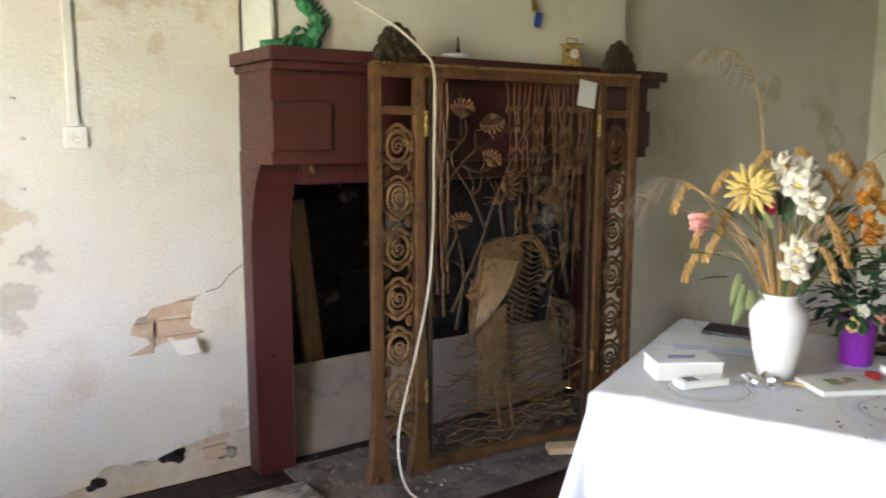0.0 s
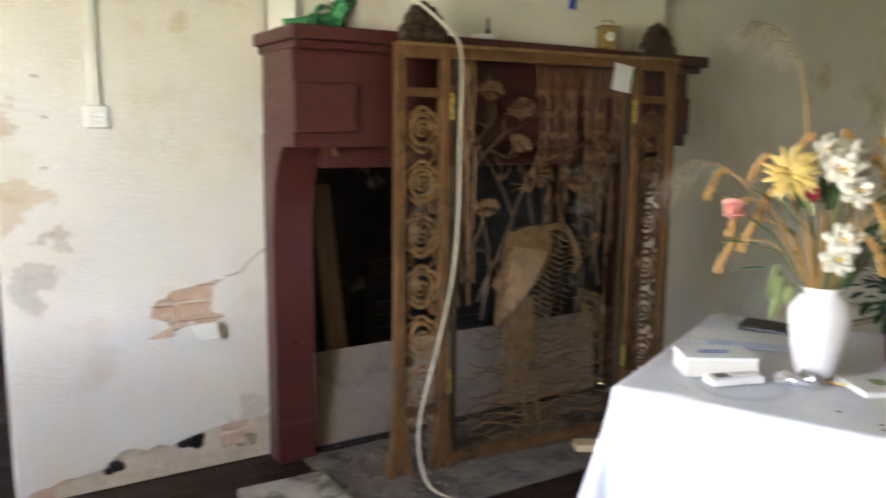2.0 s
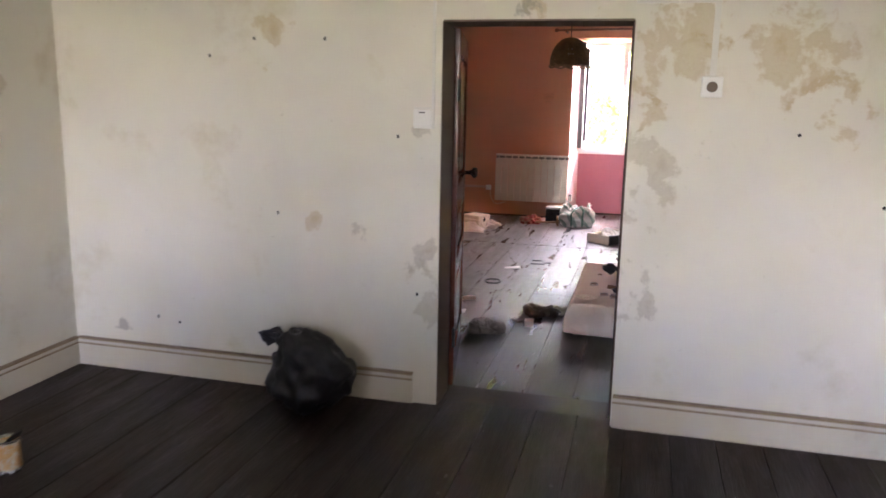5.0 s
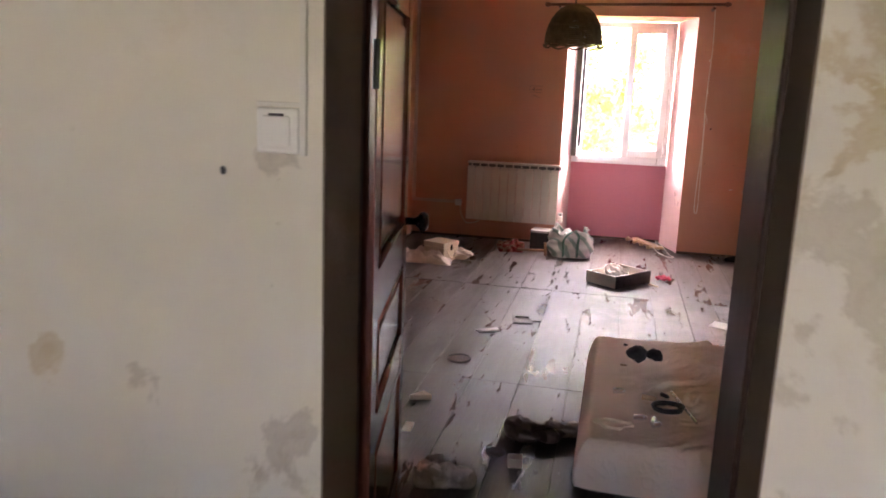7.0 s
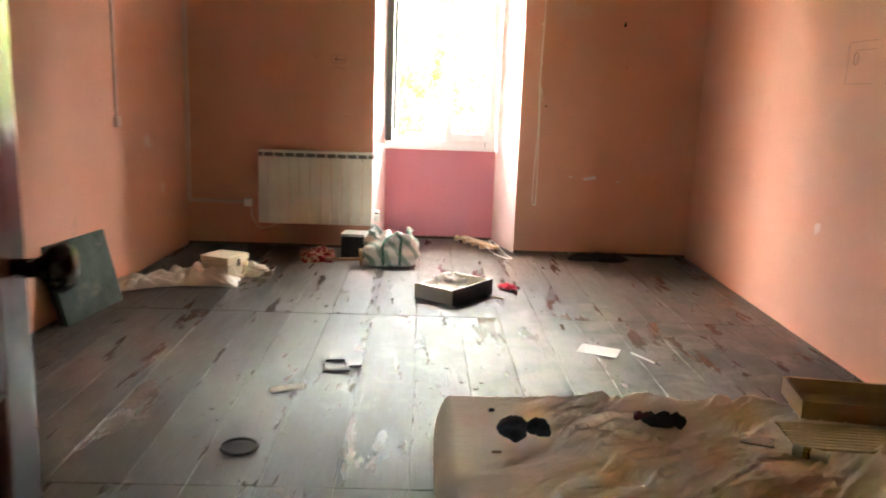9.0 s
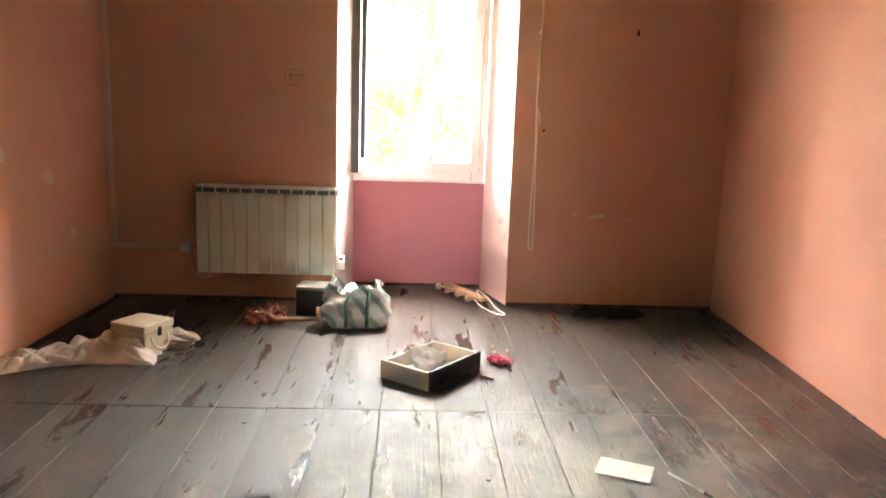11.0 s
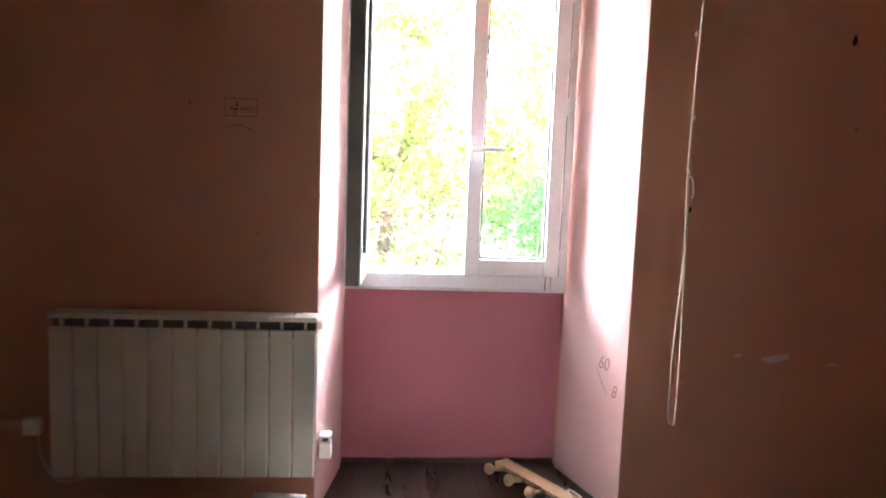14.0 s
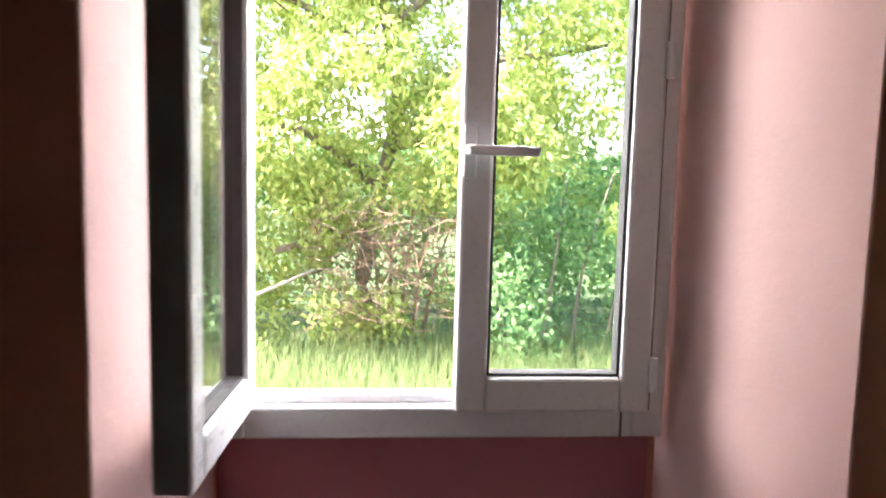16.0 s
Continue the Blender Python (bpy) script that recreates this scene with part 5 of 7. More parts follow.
pot = thing("flower_pot", Matrix.Translation((-1.02, 2.45, TT)) @ Matrix.Diagonal((0.94, 0.94, 1.18, 1)), "purple plastic pot with an artificial leafy plant on the table", "potted plant")
part("pot", lathe([(0.0, 0), (0.047, 0), (0.049, 0.004), (0.059, 0.108), (0.063, 0.11), (0.063, 0.124), (0.056, 0.124), (0.052, 0.10), (0, 0.098)], 32), PURPLE, pot, soft=True)
for k in range(150):
    a, e = rnd.uniform(0, 6.28), rnd.uniform(-0.1, 1.3)
    rr = rnd.uniform(0.04, 0.16)
    d = Vector((math.cos(a) * math.cos(e), math.sin(a) * math.cos(e), math.sin(e)))
    base = Vector((0, 0, 0.12)) + Vector((d.x * rr, d.y * rr, d.z * rr * 1.15))
    part("leaf", moved(petal(rnd.uniform(0.028, 0.055), 0.026, 0.35), Matrix.Translation(base) @ (d + Vector((rnd.uniform(-0.5, 0.5), rnd.uniform(-0.5, 0.5), rnd.uniform(-0.6, 0.3)))).to_track_quat("Z", "Y").to_matrix().to_4x4()), DARKLEAF if k % 4 else GREENLEAF, pot, soft=True)
for k in range(16):
    a = k * 0.8
    out = 0.11 + 0.05 * rnd.random()
    part("stalk", tube([(0, 0, 0.10), (0.05 * math.cos(a), 0.05 * math.sin(a), 0.19), (out * math.cos(a), out * math.sin(a), 0.20 + 0.009 * k)], 0.0016, 4), DARKLEAF, pot)
for k, (a, mt) in enumerate(((5.3, PETAL_WHITE), (5.8, PETAL_PINK), (5.0, PETAL_YELLOW))):
    bloom((0.085 * math.cos(a), 0.085 * math.sin(a), 0.15 - 0.02 * k), (math.cos(a), math.sin(a), 0.4), mt, ((6, 50, 0.026, 0.02, 0.0), (5, 20, 0.02, 0.015, -0.2)), None, pot)

# small things on the table
def on_table(x, y, turn):
    return Matrix.Translation((x - 0.025, y + 0.02, TT)) @ pose(0, 0, 0, 0, 0, turn)


bx = thing("cardboard_box", on_table(-1.22, 1.90, 58), "small flat white cardboard box on the table", "box")
part("body", box(-0.095, -0.06, 0, 0.095, 0.06, 0.048, 0.002), CARD, bx)
part("lid", box(-0.097, -0.062, 0.046, 0.097, 0.062, 0.054, 0.002), PAPER, bx)
part("label_print", boxes((-0.05, -0.015, 0.0542, 0.03, -0.006, 0.0548), (-0.04, 0.004, 0.0542, 0.04, 0.012, 0.0548)), BLUEPL, bx, "pale blue printed lines")
rm = thing("remote_control", on_table(-1.125, 1.86, 72), "white plastic remote control with a small dark display", "remote control")
part("body", box(-0.075, -0.026, 0, 0.075, 0.026, 0.022, 0.006, 3), WHITEPL, rm)
part("display", box(-0.055, -0.016, 0.0215, -0.018, 0.016, 0.0228), DARKPL, rm)
for q in range(4):
    part("button", box(0.0 + 0.016 * q, -0.014, 0.0215, 0.010 + 0.016 * q, -0.004, 0.0245, 0.001), CARD, rm)
tagged(part("crumpled_foil", moved(crumple(ball((0, 0, 0.014), 0.045, 18, (1.3, 0.8, 0.3)), 0.030, 38, 3), on_table(-1.03, 1.99, 30)), FOIL), "crumpled silver foil on the table", "foil")
nb = thing("notebook", on_table(-0.895, 2.165, 62), "worn notebook with a floral cover and torn edge on the table", "notebook")
part("paper_block", box(-0.097, -0.068, 0.002, 0.097, 0.068, 0.013, 0.001), PAPER, nb)
part("cover", boxes((-0.10, -0.07, 0.013, 0.10, 0.07, 0.0155), (-0.10, -0.07, 0, 0.10, 0.07, 0.002)), CARD, nb)
part("cover_print", boxes((-0.04, -0.02, 0.0156, 0.0, 0.03, 0.0160), (0.02, 0.0, 0.0156, 0.05, 0.035, 0.0160)), PALELEAF, nb, "faded green flower print")
part("cover_print", box(0.005, -0.01, 0.0157, 0.018, 0.01, 0.0162), REDPL, nb, "small red flower print")
pn = thing("pencil", on_table(-0.99, 2.07, 30), "yellow pencil lying beside the notebook", "pencil")
part("shaft", tube([(-0.055, 0, 0.004), (0.05, 0, 0.004)], 0.0038, 6), PETAL_YELLOW, pn)
part("tip", tube([(0.05, 0, 0.004), (0.064, 0, 0.004)], 0.0038, 6, 0.0006), PALEWOOD, pn)
bw = thing("round_dish", on_table(-0.855, 2.42, 0), "shallow white round dish holding a few brown scraps", "dish")
part("bowl", lathe([(0, 0), (0.052, 0), (0.056, 0.004), (0.058, 0.028), (0.054, 0.028), (0.051, 0.008), (0, 0.007)], 36), CERAMIC, bw, soft=True)
tagged(part("brown_scraps", moved(crumple(ball((0, 0, 0.015), 0.03, 12, (1.2, 0.7, 0.3)), 0.014, 50, 8), on_table(-0.86, 2.42, 20)), RAWWOOD), "crumpled brown scraps lying in the dish", "scraps")
for nm, x, y, mt, lb in (("red_cap", -0.89, 2.325, REDPL, "red plastic bottle cap on the table"), ("blue_cap", -0.80, 2.325, BLUEPL, "blue plastic bottle cap on the table")):
    tagged(part("bottle_cap", lathe([(0, 0), (0.022 if mt is REDPL else 0.016, 0), (0.022 if mt is REDPL else 0.016, 0.013), (0.018 if mt is REDPL else 0.013, 0.016), (0, 0.016)], 22, on_table(x, y, 0)), mt), lb, "bottle cap")
tg = thing("pliers", on_table(-0.93, 2.62, 24), "dark pliers with long handles lying on the table", "pliers")
part("handle", tube(spline([(-0.10, -0.025, 0.009), (-0.03, -0.02, 0.009), (0.03, 0.0, 0.009)], 5), 0.007, 6), DARKPL, tg)
part("handle", tube(spline([(-0.10, 0.03, 0.009), (-0.03, 0.024, 0.009), (0.03, 0.0, 0.009)], 5), 0.007, 6), RAWWOOD, tg)
part("jaw", crumple(box(0.02, -0.018, 0.002, 0.09, 0.018, 0.02, 0.006), 0.004, 30, 2), IRON, tg)
sd = thing("screwdriver", on_table(-0.83, 2.66, 40), "worn screwdriver with a dark wooden handle on the table", "screwdriver")
part("handle", lathe([(0, 0), (0.011, 0.002), (0.014, 0.03), (0.012, 0.07), (0.008, 0.085), (0, 0.087)], 12, pose(-0.11, 0, 0.014, 0, 90, 0)), DARKPL, sd, soft=True)
part("shaft", tube([(-0.024, 0, 0.012), (0.075, 0, 0.006)], 0.0035, 6), IRON, sd)
pb = thing("paint_brush", on_table(-0.95, 2.72, 34), "old paint brush with a brown handle on the table", "brush")
part("handle", tube(spline([(-0.10, 0, 0.007), (-0.04, 0, 0.007), (0.02, 0, 0.008)], 4), 0.0055, 6, 0.008), RAWWOOD, pb, soft=True)
part("ferrule", box(0.02, -0.013, 0.002, 0.045, 0.013, 0.014, 0.003), IRON, pb)
part("bristles", box(0.045, -0.014, 0.002, 0.085, 0.014, 0.013, 0.003), FRAMEWOOD, pb, "stiff dark bristles")
bm = bmesh.new()
crumb_rnd = random.Random(19)
for k in range(70):
    add(bm, ball((-0.66 + crumb_rnd.gauss(0, 0.09), 2.12 + crumb_rnd.gauss(0, 0.10), TT + 0.002), crumb_rnd.uniform(0.0015, 0.0045), 5, (crumb_rnd.uniform(0.8, 1.8), crumb_rnd.uniform(0.8, 1.6), 0.6)))
tagged(part("table_crumbs", bm, RAWWOOD), "brown crumbs scattered over the oilcloth", "crumbs", kind="stuff")
bf = thing("black_case", on_table(-1.42, 2.42, 20), "black flat case lying behind the vase", "case")
part("body", box(-0.09, -0.055, 0, 0.09, 0.055, 0.012, 0.004), DARKPL, bf)
part("flap", moved(box(-0.09, -0.05, 0.011, 0.09, 0.05, 0.015, 0.001), pose(0, 0, 0, 5, 0, 0)), DARKPL, bf)
ev = thing("plastic_folder", on_table(-1.40, 2.24, 40), "clear plastic folder with white and blue sheets on the table", "folder")
part("sheet", box(-0.14, -0.09, 0, 0.14, 0.09, 0.003), PAPER, ev)
part("sheet", box(-0.10, -0.125, 0.003, 0.16, -0.06, 0.007, 0.001), grainy("pale_blue_sheet", (0.50, 0.55, 0.70), (0.58, 0.63, 0.76), 6, 0.35), ev, "pale blue sheet")

# ---------------------------------------------------------------- floor of the fireplace room
bag = crumple(ball((0, 0, 0.19), 0.19, 64, (0.98, 0.72, 1.12)), 0.06, 6.5, 4)
for v in bag.verts:
    z = max(v.co.z, 0.0)
    top = max(0.0, z - 0.20)
    v.co.x = v.co.x * (1 - 0.9 * top) - 0.35 * top + 0.05 * min(1, z * 4)
    v.co.z = z + 0.02 * abs(noise.noise(v.co * 14))
bag = crumple(bag, 0.022, 19, 6)
for v in bag.verts:
    v.co.z = max(v.co.z, 0.0)
rb = thing("rubbish_bag", pose(-1.39, 5.72, FA), "full black plastic rubbish bag on the floor against the wall", "rubbish bag")
part("bag_body", bag, BLACKBAG, rb, soft=True)
part("tied_neck", moved(crumple(ball((0, 0, 0), 0.055, 18, (1.7, 0.5, 0.55)), 0.03, 24, 2), pose(-0.12, -0.03, 0.345, 0, 12, 0)), BLACKBAG, rb)
can = thing("tin_can", pose(-2.215, 4.87, FA), "opened food tin with an orange label on the floor", "tin can")
part("can_body", lathe([(0, 0), (0.041, 0), (0.043, 0.004), (0.041, 0.008), (0.041, 0.125), (0.043, 0.13), (0.040, 0.13), (0.039, 0.02), (0, 0.02)], 30), FOIL, can, soft=True)
part("paper_label", lathe([(0.0418, 0.014), (0.0425, 0.015), (0.0425, 0.118), (0.0418, 0.119)], 30), grainy("orange_label", (0.62, 0.30, 0.08), (0.78, 0.52, 0.25), 14, 0.6, stain=(0.70, 0.62, 0.48), stain_scale=18, stain_at=(0.48, 0.54)), can)
part("lid", moved(lathe([(0, 0), (0.038, 0), (0.038, 0.002), (0, 0.002)], 24), pose(0.03, 0.0, 0.135, 0, -50, 0)), IRON, can)
tagged(part("yellow_leaflet", moved(crumple(box(-0.065, -0.13, 0, 0.065, 0.13, 0.003), 0.002, 12), pose(0.135, 4.72, FA, 0, 0, 6)), grainy("faded_yellow_paper", (0.52, 0.42, 0.14), (0.60, 0.52, 0.26), 6, 0.7, stain=(0.30, 0.30, 0.22), stain_scale=22, stain_at=(0.52, 0.58))), "faded yellow leaflet lying on the dark floorboards", "leaflet")
tagged(part("paper_sheet", moved(crumple(box(-0.16, -0.11, 0, 0.16, 0.11, 0.003), 0.003, 12), pose(-1.50, 4.36, FA, 0, 0, -5)), grainy("olive_paper", (0.36, 0.34, 0.14), (0.46, 0.43, 0.22), 6, 0.7)), "creased olive-yellow paper sheet on the floor", "paper")

# ---------------------------------------------------------------- dark room beyond
mp = thing("wall_map", pose(-8.79, 0.15, 1.98, 0, 0, 90), "dark green world map in a wooden frame on the brown wall", "map")
part("sheet", box(-0.85, -0.012, -0.36, 0.60, -0.002, 0.42), grainy("map_print", (0.012, 0.030, 0.024), (0.03, 0.05, 0.035), 3, 0.5, stain=(0.10, 0.085, 0.045), stain_scale=3.2, stain_at=(0.53, 0.56)), mp)
part("frame", boxes((-0.89, -0.03, -0.40, 0.64, 0.0, -0.36), (-0.89, -0.03, 0.42, 0.64, 0.0, 0.46), (-0.89, -0.03, -0.36, -0.85, 0.0, 0.42), (0.60, -0.03, -0.36, 0.64, 0.0, 0.42), bev=0.004), FRAMEWOOD, mp)
pc = thing("framed_picture", pose(-8.79, 0.20, 2.44, 0, 0, 90), "small dark framed picture above the map", "picture")
pc.location.z = 2.47
part("canvas", box(-0.22, -0.01, -0.10, 0.20, -0.002, 0.022), grainy("dim_print", (0.02, 0.02, 0.022), (0.12, 0.115, 0.11), 7, 0.5), pc)
part("frame", boxes((-0.25, -0.025, -0.13, 0.23, 0, -0.10), (-0.25, -0.025, -0.10, -0.22, 0, 0.022), (0.20, -0.025, -0.10, 0.23, 0, 0.022), bev=0.003), FRAMEWOOD, pc)
st = thing("small_table", pose(-7.9, -0.42, FA), "small dark wooden side table by the brown wall", "side table")
part("tabletop", box(-0.25, -0.28, 0.90, 0.25, 0.28, 0.93, 0.01), FRAMEWOOD, st)
for x in (-0.2, 0.2):
    for y in (-0.22, 0.22):
        part("leg", tube([(x, y, 0.9), (x * 1.1, y * 1.1, 0)], 0.02, 8, 0.014), FRAMEWOOD, st)
tagged(part("paper_sheet", moved(box(-0.25, -0.17, 0, 0.25, 0.17, 0.004), pose(-8.0, 0.18, FA, 0, 0, 20)), PAPER), "white paper sheet on the floor of the dark room", "paper")
tab = thing("side_table", pose(-1.95, -0.32, FA, 0, 0, 23), "low wooden side table by the doorway under printed papers", "side table")
part("tabletop", box(-0.34, -0.24, 0.655, 0.34, 0.24, 0.68, 0.004), RAWWOOD, tab)
for x in (-0.3, 0.3):
    for y in (-0.2, 0.2):
        part("leg", tube([(x, y, 0.655), (x * 1.05, y * 1.05, 0)], 0.018, 8, 0.014), RAWWOOD, tab)
doc = thing("printed_paper", pose(-1.95, -0.32, 0.702, 0, 0, 23), "white printed sheets lying on the side table", "paper")
part("sheet", crumple(box(-0.36, -0.25, 0, 0.40, 0.262, 0.008, 0.001), 0.003, 7), PAPER, doc)
for k in range(14):
    part("text_line", box(-0.30, 0.20 - 0.03 * k, 0.0105, 0.34 - 0.05 * (k % 3), 0.206 - 0.03 * k, 0.0112), PRINT, doc)
part("folded_corner", crumple(prism([(-0.06, 0.20), (0.05, 0.25), (0.0, 0.30), (-0.08, 0.28)], 0.008, 0.045), 0.012, 20), PAPER, doc)

# ---------------------------------------------------------------- pink room: door, radiator, lamp
PINEKNOB = grainy("black_knob", (0.012, 0.009, 0.008), (0.02, 0.016, 0.014), 12, 0.2, relief=0.02)
door = thing("door_1", pose(-0.832, 6.212, 0.025, 0, 0, 100.3), "glossy red-brown panelled wooden door standing open into the pink room", "door", kind="structure")
LW, LH = 0.81, 1.725
part("stile", box(0, -0.018, 0, 0.105, 0.018, LH, 0.003), DOORWOOD, door)
part("stile", box(LW - 0.105, -0.018, 0, LW, 0.018, LH, 0.003), DOORWOOD, door)
for z0, z1 in ((0, 0.16), (0.53, 0.63), (0.86, 0.99), (LH - 0.11, LH)):
    part("rail", box(0.105, -0.017, z0, LW - 0.105, 0.017, z1, 0.003), DOORWOOD, door)
for z0, z1 in ((0.16, 0.53), (0.63, 0.86), (0.99, LH - 0.11)):
    bm = box(0.105, -0.007, z0, LW - 0.105, 0.007, z1)
    add(bm, box(0.145, -0.013, z0 + 0.04, LW - 0.145, 0.013, z1 - 0.04, 0.005))
    part("panel", bm, DOORWOOD, door)
    bm = bmesh.new()
    for s in (-1, 1):
        for a, b in (((0.108, z0 + 0.006), (LW - 0.108, z0 + 0.006)), ((0.108, z1 - 0.006), (LW - 0.108, z1 - 0.006)), ((0.111, z0), (0.111, z1)), ((LW - 0.111, z0), (LW - 0.111, z1))):
            add(bm, tube([(a[0], s * 0.013, a[1]), (b[0], s * 0.013, b[1])], 0.008, 6))
    part("moulding", bm, DOORWOOD, door, soft=True)
kn = part("knob", lathe([(0.012, 0.0), (0.012, 0.028), (0.018, 0.036), (0.030, 0.046), (0.032, 0.058), (0.024, 0.070), (0.0, 0.074)], 20, pose(LW - 0.055, -0.019, 0.995, 90, 0, 0)), PINEKNOB, door, "dark round knob", soft=True)
part("knob", lathe([(0.012, 0.0), (0.012, 0.028), (0.018, 0.036), (0.030, 0.046), (0.032, 0.058), (0.024, 0.070), (0.0, 0.074)], 20, pose(LW - 0.055, 0.019, 0.995, -90, 0, 0)), PINEKNOB, door, soft=True)
for z in (0.25, 1.45):
    part("hinge", tube([(-0.006, -0.016, z - 0.05), (-0.006, -0.016, z + 0.05)], 0.007, 8), IRON, door)

RADPAINT = grainy("ivory_radiator", (0.62, 0.58, 0.48), (0.68, 0.64, 0.54), 5, 0.35, relief=0.05, stain=(0.50, 0.45, 0.34), stain_scale=3, stain_at=(0.6, 0.8))
rad = thing("radiator", pose(-1.72, 11.965, 0.205), "ivory aluminium radiator of eleven sections hung on the pink wall", "radiator")
for k in range(11):
    bm = boxes((0.002, 0, 0.0, 0.078, 0.02, 0.520), bev=0.005)
    add(bm, box(0.028, 0.02, 0.01, 0.052, 0.085, 0.47, 0.003))
    add(bm, box(0.0355, 0.012, 0.50, 0.0445, 0.086, 0.555, 0.002))
    add(bm, box(0.0015, 0.004, 0.548, 0.0785, 0.09, 0.566, 0.003))
    s = part("radiator_section", bm, RADPAINT, rad)
    s.location = (0.08 * k, 0, 0)
for z in (0.03, 0.455):
    part("pipe", box(0.01, 0.035, z, 0.87, 0.07, z + 0.03, 0.01), RADPAINT, rad)
# dark plate added behind the top slots in place of their shade
part("shadow_gap", box(0.006, 0.030, 0.488, 0.874, 0.060, 0.546), grainy("slot_shade_grey", (0.10, 0.095, 0.085), (0.17, 0.16, 0.145), 14, 0.7), rad, "added dark plate standing in for the shade inside the slots")
part("end_cap", lathe([(0, 0), (0.02, 0), (0.02, 0.015), (0.014, 0.02), (0, 0.02)], 16, pose(0.88, 0.05, 0.535, 0, 90, 0)), WHITEPL, rad)
for x in (0.16, 0.72):
    part("bracket", box(x - 0.01, 0.07, 0.46, x + 0.01, 0.137, 0.49), IRON, rad)

# pendant lamp with a wicker shade
WICKER = grainy("brown_wicker", (0.10, 0.055, 0.022), (0.20, 0.12, 0.055), 30, 0.7, relief=0.5, fine=80)
lamp = thing("pendant_lamp", pose(-0.63, 9.48, 0), "hanging lamp with a scalloped brown wicker dome shade", "pendant lamp")
part("cord", tube([(0, 0, 1.95), (0, 0, CEIL_Z - 0.02)], 0.004, 6), DARKPL, lamp)
part("ceiling_rose", lathe([(0, CEIL_Z - 0.03), (0.02, CEIL_Z - 0.03), (0.045, CEIL_Z)], 20), WHITEPL, lamp)
shade = new("shade")
shade.parent = lamp
for k in range(54):
    a = 2 * math.pi * k / 54
    pts = [((0.03 + 0.14 * math.sin(t * math.pi / 2)) * math.cos(a), (0.03 + 0.14 * math.sin(t * math.pi / 2)) * math.sin(a), 1.95 - 0.20 * (1 - math.cos(t * math.pi / 2)) - 0.02 * t) for t in [q / 7 for q in range(8)]]
    part("rib", tube(pts, 0.0032, 4), WICKER, shade)
for k in range(31):
    t = k / 30
    rr, zz = 0.03 + 0.14 * math.sin(t * math.pi / 2), 1.95 - 0.20 * (1 - math.cos(t * math.pi / 2)) - 0.02 * t
    part("hoop", tube([(rr * math.cos(a), rr * math.sin(a), zz) for a in [q * 2 * math.pi / 32 for q in range(33)]], 0.0042 if k % 4 else 0.006, 4), WICKER, shade)
sc = [((0.172 + 0.004 * math.cos(10 * a)) * math.cos(a), (0.172 + 0.004 * math.cos(10 * a)) * math.sin(a), 1.722 - 0.016 * abs(math.sin(5 * a))) for a in [q * 2 * math.pi / 90 for q in range(91)]]
part("scalloped_edge", tube(sc, 0.006, 5), WICKER, shade)
part("bulb", lathe([(0.0, 1.80), (0.02, 1.807), (0.03, 1.83), (0.028, 1.855), (0.014, 1.88), (0.013, 1.92), (0, 1.92)], 16), CERAMIC, lamp, soft=True)

rail = thing("curtain_rail", pose(0, 0, 0), "reddish wooden curtain rail above the window niche", "curtain rail")
RAILWOOD = grainy("red_rail_wood", (0.14, 0.045, 0.028), (0.20, 0.075, 0.045), 8, 0.4, relief=0.1)
part("rod", tube([(-1.03, 11.945, 2.225), (0.50, 11.945, 2.245)], 0.013, 10), RAILWOOD, rail, soft=True)
for x, z in ((-1.04, 2.225), (0.51, 2.245)):
    part("finial", lathe([(0, -0.03), (0.018, -0.02), (0.022, 0), (0.014, 0.02), (0, 0.03)], 12, Matrix.Translation((x, 11.945, z)) @ pose(0, 0, 0, 0, 90, 0)), RAILWOOD, rail, soft=True)
for x in (-0.93, 0.40):
    part("bracket", box(x - 0.012, 11.94, 2.20, x + 0.012, 12.10, 2.222, 0.002), RAILWOOD, rail)

# window fittings
hd = part("handle_plate", box(-0.283, WY - 0.036, 1.315, -0.258, WY - 0.024, 1.42, 0.004), PVC, win)
part("handle", boxes((-0.28, WY - 0.075, 1.358, -0.262, WY - 0.034, 1.378), (-0.278, WY - 0.082, 1.358, -0.145, WY - 0.066, 1.377), bev=0.004), PVC, win)
for z in (0.93, 1.55, 2.0):
    part("hinge", tube([(0.113, WY - 0.028, z - 0.035), (0.113, WY - 0.028, z + 0.035)], 0.008, 8), PVC, win)
part("drain_joint", box(0.058, WY - 0.0025, 0.792, 0.062, WY + 0.01, 0.852), GREY_REVEAL, win)

# trunking and boxes on the pink walls
def wire_trunk(b, label="pale cable trunking along the pink wall"):
    return tagged(part("cable_trunking", box(*b, 0.002), TR_PINK), label, "trunking")


TR_PINK = grainy("pinkish_trunking", (0.56, 0.36, 0.28), (0.62, 0.42, 0.33), 6, 0.5, relief=0.05)
wire_trunk((-2.297, 12.075, 0.335, -2.268, 12.10, CEIL_Z))
wire_trunk((-2.268, 12.078, 0.335, -1.845, 12.10, 0.362))
tagged(part("junction_box", box(-1.85, 12.06, 0.315, -1.79, 12.10, 0.375, 0.006), WHITEPL), "small cream junction box beside the radiator", "junction box")
tagged(part("junction_box", box(-2.315, 12.06, 0.96, -2.262, 12.10, 1.03, 0.006), TR_PINK), "small pinkish switch box on the cable trunking", "junction box")
tagged(part("radiator_cable", tube(spline([(-1.80, 12.07, 0.32), (-1.78, 12.06, 0.22), (-1.72, 12.06, 0.15), (-1.62, 12.07, 0.17), (-1.58, 12.06, 0.21)], 6), 0.004, 6), CABLE), "thin white flex looping from the junction box to the radiator", "cable")
